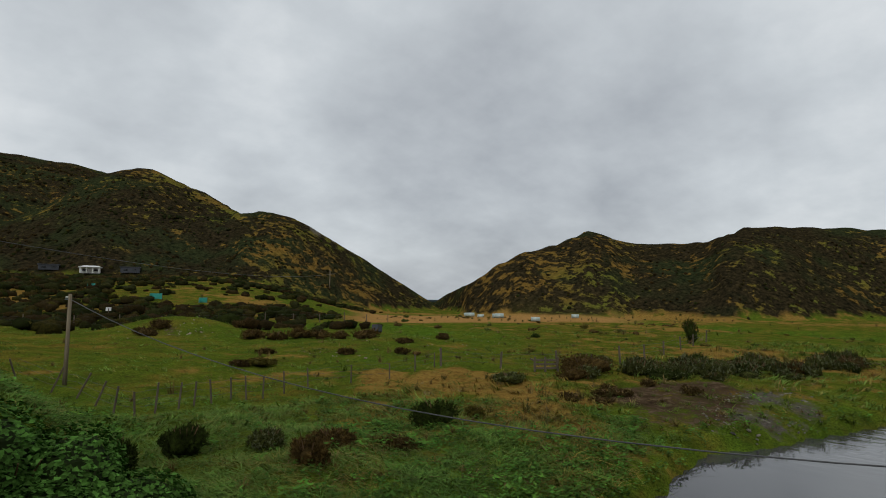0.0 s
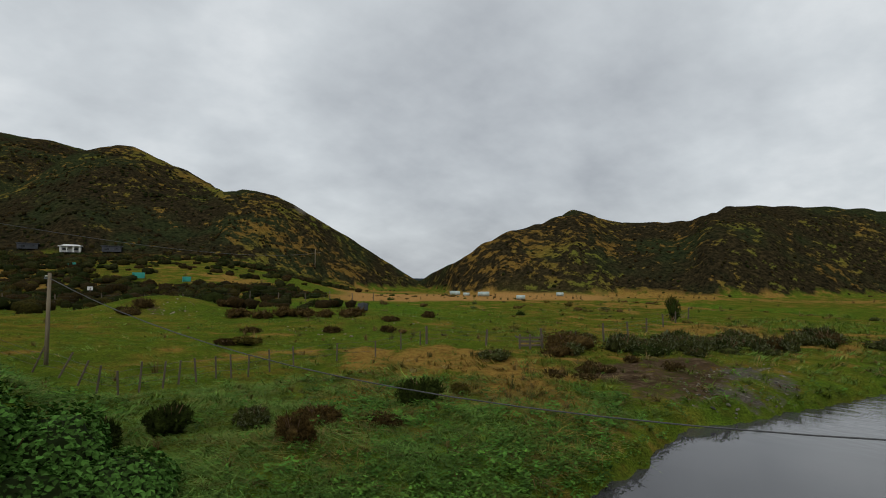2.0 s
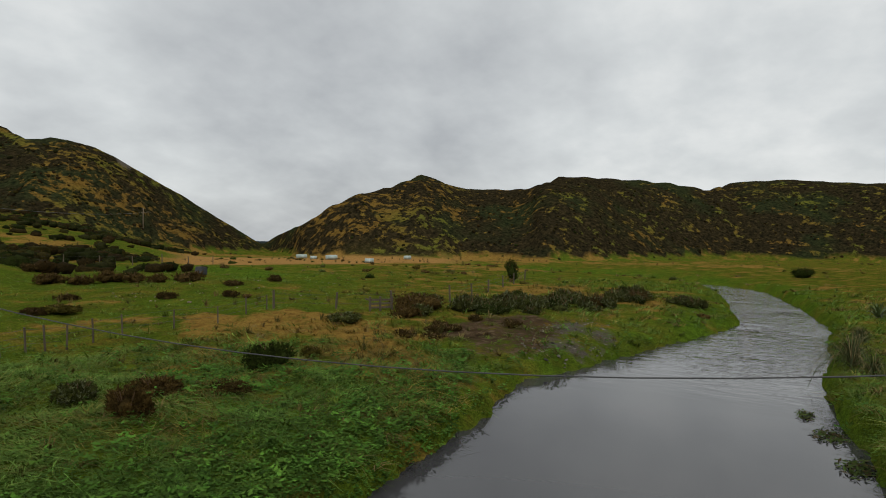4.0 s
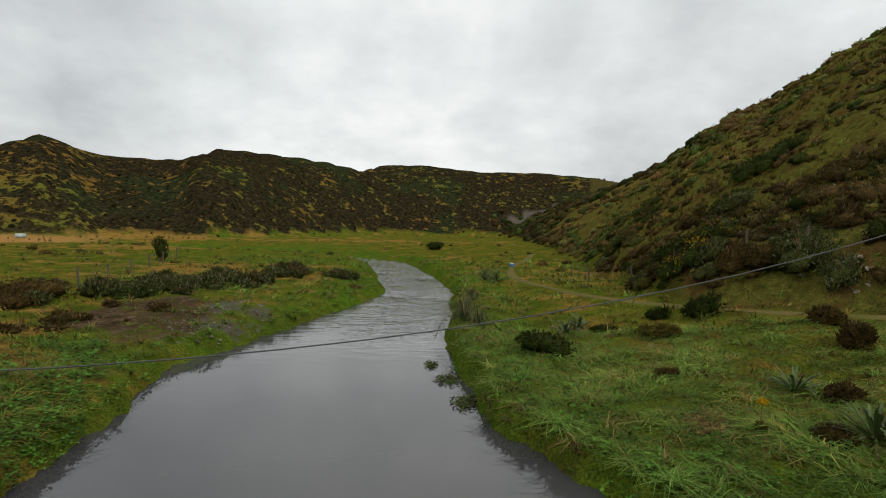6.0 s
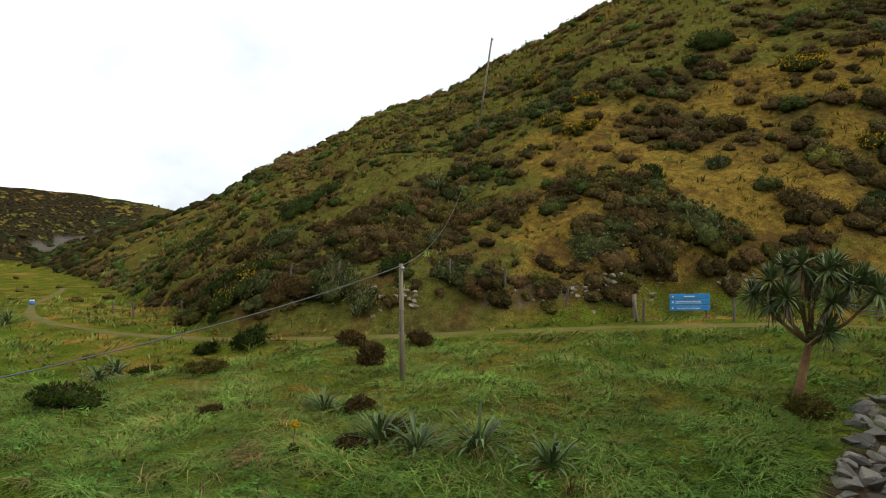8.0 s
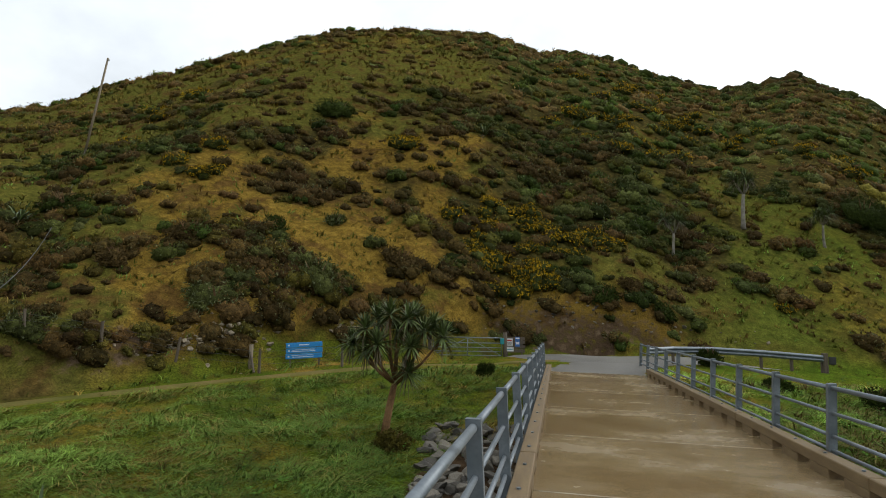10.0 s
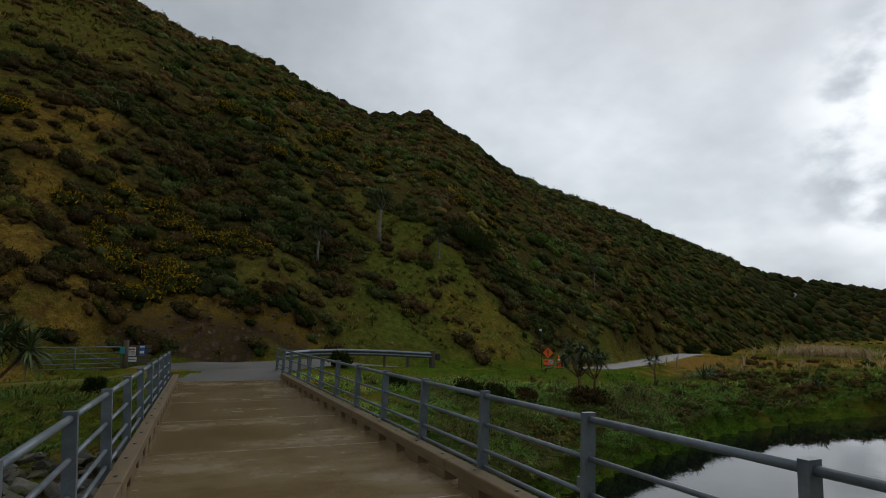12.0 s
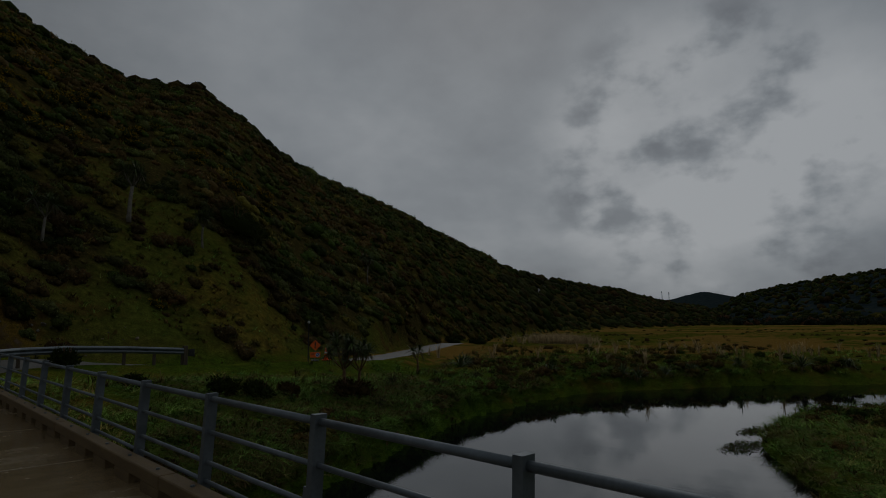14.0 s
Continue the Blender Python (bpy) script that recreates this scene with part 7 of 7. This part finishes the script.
def road_works_sign(x, y):
    z = gz(x, y)
    ob = thing("road_works_sign", x, y, z, "orange diamond warning sign over a lower orange panel", "road sign", turn=-30)
    part("stand", Shape().box((0, 0.05, 0.65), (0.05, 0.03, 1.3)).box((0, 0.05, 0.03), (0.6, 0.5, 0.05)), MAT["steel"], ob)
    d = part("diamond", Shape().box((0, 0, 1.2), (0.62, 0.02, 0.62), pose(0, 0, 0, 0, 45, 0), 0.006), MAT["orange"], ob)
    part("mark", Shape().box((0, -0.018, 1.30), (0.09, 0.008, 0.34)).box((0, -0.018, 1.01), (0.09, 0.008, 0.09)), MAT["black"], d)
    p = part("lower_panel", Shape().box((0, 0, 0.45), (0.82, 0.02, 0.42), None, 0.006), MAT["orange"], ob)
    ob.scale = (0.7, 0.7, 0.7)
    part("disc", Shape().tube([(0.2, -0.012, 0.45), (0.2, -0.022, 0.45)], 0.17, 20), MAT["white"], p)
    part("disc_centre", Shape().tube([(0.2, -0.022, 0.45), (0.2, -0.028, 0.45)], 0.135, 20), MAT["car_blue"], p)
    part("arrow", Shape().box((0.2, -0.032, 0.45), (0.2, 0.006, 0.05), pose(0, 0, 0, 0, 45, 0)), MAT["white"], p)
    part("text_bar", Shape().box((-0.2, -0.014, 0.52), (0.28, 0.006, 0.06)), MAT["black"], p)
    c = thing("traffic_cone", x + 0.62, y - 0.15, z, "orange and white traffic cone beside the sign", "cone")
    part("cone", Shape().tube([(0, 0, 0.03), (0, 0, 0.7)], [0.13, 0.03], 14), MAT["orange"], c, smooth=True)
    part("base", Shape().box((0, 0, 0.02), (0.42, 0.42, 0.04), None, 0.01), MAT["orange"], c)
    part("band", Shape().tube([(0, 0, 0.36), (0, 0, 0.48)], [0.085, 0.066], 14), MAT["white"], c, smooth=True)
    l = thing("marker_lamp", x + 0.35, y + 1.3, gz(x + 0.35, y + 1.3), "thin black pole topped by a small pale lamp", "lamp post")
    part("pole", Shape().tube([(0, 0, 0), (0, 0, 2.3)], 0.03, 8), MAT["black"], l)
    part("lamp_head", Shape().tube([(0, 0, 2.3), (0, 0, 2.37), (0, 0, 2.44)], [0.05, 0.09, 0.04], 10), MAT["white"], l)


road_works_sign(17.5, 30.3)


def timber_rail():
    ob = thing("culvert_rail", 19.6, 30.6, gz(19.6, 30.6), "low dark timber rail by the road culvert", "rail", turn=-20)
    for px in (-0.8, 0.0, 0.8):
        part("post", Shape().box((px, 0, 0.3), (0.12, 0.12, 0.8)), MAT["post_wood"], ob)
    for z in (0.35, 0.62):
        part("board", Shape().box((0, -0.08, z), (2.0, 0.05, 0.16)), MAT["post_wood"], ob)


timber_rail()


def bales():
    spots = [(-108.3, -105.0, 0.85), (-107.0, -103.2, 0.85), (-105.7, -101.4, 0.85), (-105, -97.3, 0.7), (-100.0, -87.6, 0.9), (-98.7, -85.7, 0.9), (-84.0, -64.1, 0.7), (-120, -80.4, 0.8)]
    for x, y, s in spots:
        ob = thing("wrapped_bale", x, y, gz(x, y), "pale green plastic-wrapped silage bale in the pasture", "bale", "silage bales", turn=-45)
        sh = Shape().tube([(-1.1 * s, 0, 0.55 * s), (-1.04 * s, 0, 0.55 * s), (1.04 * s, 0, 0.55 * s), (1.1 * s, 0, 0.55 * s)], [0.5 * s, 0.57 * s, 0.57 * s, 0.5 * s], 14)
        part("wrap", sh, MAT["wrap"], ob, smooth=True)
        part("seam", Shape().tube([(-0.02, 0, 0.55 * s), (0.02, 0, 0.55 * s)], 0.578 * s, 14), MAT["white"], ob)


bales()


def house(x, y, w, d, h, roof, wall, label, turn, veranda=False, flat=False):
    ob = thing("house", x, y, gz(x, y) - 0.2, label, "house", "houses below the hill", turn)
    part("wall", Shape().box((0, 0, h / 2), (w, d, h)), MAT[wall], ob)
    s = Shape()
    if flat:
        s.box((0, 0, h + 0.1), (w + 0.5, d + 0.5, 0.18))
    else:
        e = 0.45
        a, b, t = w / 2 + e, d / 2 + e, roof
        v = [(-a, -b, h), (a, -b, h), (a, b, h), (-a, b, h), (-a * 0.6, 0, h + t), (a * 0.6, 0, h + t)]
        s.add(v, [(0, 1, 5, 4), (1, 2, 5), (2, 3, 4, 5), (3, 0, 4), (3, 2, 1, 0)])
    part("roof", s, MAT["white" if wall == "pale_wall" else "dark_wall"], ob)
    n = max(2, int(w / 2.4))
    for k in range(n):
        px = -w / 2 + (k + 0.5) * w / n
        win = part("window", Shape().box((px, -d / 2 - 0.02, h * 0.52), (w / n * 0.6, 0.05, h * 0.42)), MAT["white" if wall == "pale_wall" else "dark_wall"], ob)
        part("pane", Shape().box((px, -d / 2 - 0.055, h * 0.52), (w / n * 0.52, 0.02, h * 0.36)), MAT["glass"], win)
    if veranda:
        for k in range(4):
            px = -w / 2 + 0.2 + k * (w - 0.4) / 3
            part("veranda_post", Shape().box((px, -d / 2 - 1.6, h * 0.5), (0.25, 0.25, h)), MAT["white"], ob)
        part("veranda_roof", Shape().box((0, -d / 2 - 0.9, h + 0.05), (w + 0.4, 2.0, 0.12)), MAT["white"], ob)
    return ob


house(-37.2, -173.5, 4.6, 3.6, 1.5, 0.55, "pale_wall", "small white house with a pale hipped roof and veranda", 165, True)
house(-46.0, -170.5, 4.4, 4.0, 1.4, 0.4, "dark_wall", "low dark-clad house among the bushes", 160, False, True)
house(-29.2, -181.0, 4.4, 4.0, 1.3, 0.4, "dark_wall", "low dark-clad shed with a flat roof", 168, False, True)


def mesh_screens():
    for x, y, w, h in ((-33.2, -105, 1.9, 0.95), (-38.2, -97.2, 1.3, 0.8), (-27.9, -126, 1.2, 0.7)):
        ob = thing("garden_screen", x, y, gz(x, y), "turquoise mesh screen on posts around a planting", "screen", "planting screens", turn=-15)
        part("mesh", Shape().box((0, 0, h / 2 + 0.1), (w, 0.03, h)), MAT["tarp"], ob)
        part("mesh", Shape().box((w / 2, 0.6, h / 2 + 0.1), (0.03, 1.2, h)), MAT["tarp"], ob)
        for px in (-w / 2, w / 2):
            part("stake", Shape().box((px, 0.03, h / 2), (0.06, 0.06, h + 0.3)), MAT["post_wood"], ob)


mesh_screens()


def white_sign():
    ob = thing("small_sign", -20.7, -81.3, gz(-20.7, -81.3), "small white board on a post in the scrub", "sign", turn=-10)
    part("post", Shape().box((0, 0.03, 0.6), (0.09, 0.09, 1.4)), MAT["post_wood"], ob)
    part("board", Shape().box((0, -0.03, 1.2), (0.6, 0.04, 0.45)), MAT["white"], ob)


white_sign()


def drum():
    ob = thing("plastic_drum", -55.5, 8.4, gz(-55.5, 8.4), "blue plastic drum with a pale lid by the track", "drum")
    part("body", Shape().tube([(0, 0, 0), (0, 0, 0.06), (0, 0, 0.5)], [0.26, 0.29, 0.29], 14), MAT["car_blue"], ob, smooth=True)
    part("lid", Shape().tube([(0, 0, 0.5), (0, 0, 0.58)], [0.3, 0.29], 14), MAT["white"], ob)
    ob.scale = (0.65, 0.65, 0.65)


drum()


def pylons():
    for k, (dx, dy) in enumerate(((0, 0), (9, -3))):
        x, y = 560 + dx, 262 + dy
        ob = thing("lattice_mast", x, y, gz(x, y), "distant slender mast on the ridge", "mast", "masts on the ridge")
        part("mast", Shape().tube([(0, 0, 0), (0, 0, 13)], [0.4, 0.25], 6), MAT["steel"], ob)
        part("crossarm", Shape().box((0, 0, 11.5), (3.0, 0.25, 0.25)), MAT["steel"], ob)


pylons()

# ---- stones ----
ROCKS = [rock_data("rock", 600 + k, MAT["rock"]) for k in range(7)]
PALE = [rock_data("pale_rock", 620 + k, MAT["pale_rock"]) for k in range(5)]


def stones(name, label, category, spots, meshes, seed, part_name="rock", sink=0.25):
    ob = thing(name, 0, 0, 0, label, category)
    r = np.random.RandomState(seed)
    for k, (x, y, s, lift) in enumerate(spots):
        q = new(part_name, meshes[r.randint(len(meshes))])
        q.parent = ob
        q.matrix_basis = pose(x, y, gz(x, y) - sink * s + lift, *r.uniform(-35, 35, 2), r.uniform(0, 360)) @ Matrix.Diagonal((s, s * r.uniform(0.8, 1.2), s * r.uniform(0.75, 1.05), 1))
    return ob


def riprap():
    r = np.random.RandomState(161)
    left, right = [], []
    for k in range(290):
        u, w = r.rand(), r.rand()
        x = -2.15 - 3.0 * u * (0.72 + 0.28 * w)
        y = 10.6 + 7.5 * w
        left.append((x, y, r.uniform(0.34, 0.78), 0.05 + 0.16 * r.rand()))
    for k in range(170):
        x, y = 2.15 + 2.0 * r.rand(), 10.5 + 8.5 * r.rand()
        right.append((x, y, r.uniform(0.2, 0.42), 0.05 * r.rand()))
    stones("riprap_bank", "bank of loose grey broken rock at the abutment", "rocks", left, ROCKS, 162)
    stones("riprap_bank", "strip of loose grey rock below the railing", "rocks", right, ROCKS, 163)


riprap()


def outcrops():
    r = np.random.RandomState(171)
    rows = []
    for x, y, n, sp, size in ((-23.8, 17.9, 9, 0.7, 0.32), (-15.3, 23.9, 14, 1.0, 0.6), (-11.7, 28.1, 8, 0.7, 0.75), (-10.3, 28.8, 7, 0.8, 0.7), (-13.5, 26.2, 9, 0.9, 0.5), (-11.3, 31.4, 2, 0.3, 0.55), (-18.9, 38.3, 2, 0.5, 0.8), (-22, 28, 2, 0.6, 0.6), (-6, 36, 3, 1.5, 0.5), (8, 37.5, 6, 2.0, 0.35)):
        for k in range(n):
            rows.append((x + r.normal(0, sp), y + r.normal(0, sp * 0.35), size * r.uniform(0.35, 1.05), 0.0))
    for ax, ay, bx, by, n, tall in ((-17.4, 21.3, -15.6, 23.2, 34, 0.55), (-15.8, 23.0, -14.1, 25.4, 46, 0.85), (-12.5, 27.3, -11.2, 28.6, 22, 0.8), (-23.6, 15.9, -21.5, 17.3, 44, 0.7)):
        for k in range(n):
            u = r.rand()
            rows.append((ax + (bx - ax) * u + r.normal(0, 0.16), ay + (by - ay) * u + r.normal(0, 0.22) + 0.2, r.uniform(0.10, 0.42), 0.6 * tall * r.rand() ** 1.5))
    for k in range(85):
        u = r.rand()
        x = -9.0 - 16.0 * u
        y = float(np.interp(x, [-27, -20, -14, -9], [14.2, 18.0, 21.2, 24.2])) + 1.9 + abs(r.normal(0, 0.9))
        if fbm(np.array([x * 0.5]), np.array([3.0]), 34, 2)[0] > -0.12:
            rows.append((x, y, r.uniform(0.15, 0.65) ** 1.2, 0.05))
    rubble = [(r.uniform(-5.5, 9.5), 0, r.uniform(0.1, 0.34), 0.0) for k in range(130)]
    rubble = [(x, math.sqrt(max(float(table(math.degrees(math.atan2(33, x)), NEAR_HILL, 1)) ** 2 - x * x, 1)) + r.uniform(0.2, 2.6), s, l) for x, y, s, l in rubble]
    stones("cut_bank_rubble", "brown rubble on the cut bank behind the road", "stones", rubble, ROCKS, 175, "stone", 0.2)
    stones("rock_outcrop", "pale grey rocks showing in the cut bank", "rocks", rows, PALE, 172, "rock", 0.46)
    wash = []
    for k in range(260):
        a, d = r.uniform(0, 6.28), math.sqrt(r.rand())
        wash.append((-28.5 + 5.2 * d * math.cos(a), -8.7 + 2.0 * d * math.sin(a), r.uniform(0.08, 0.24), 0.0))
    stones("stony_wash", "grey stones strewn over a muddy wash", "stones", wash, ROCKS, 173, "stone", 0.2)
    field = []
    for k in range(110):
        a, d = r.uniform(0, 6.28), math.sqrt(r.rand())
        field.append((-30 + 9 * d * math.cos(a), -33 + 6 * d * math.sin(a), r.uniform(0.12, 0.32), 0.0))
    for k in range(90):
        field.append((-18.5 + r.normal(0, 2.4), -50.4 + r.normal(0, 1.1), r.uniform(0.15, 0.42), 0.0))
    stones("field_stones", "pale stones scattered in the paddock turf", "stones", field, PALE, 174, "stone", 0.2)


outcrops()
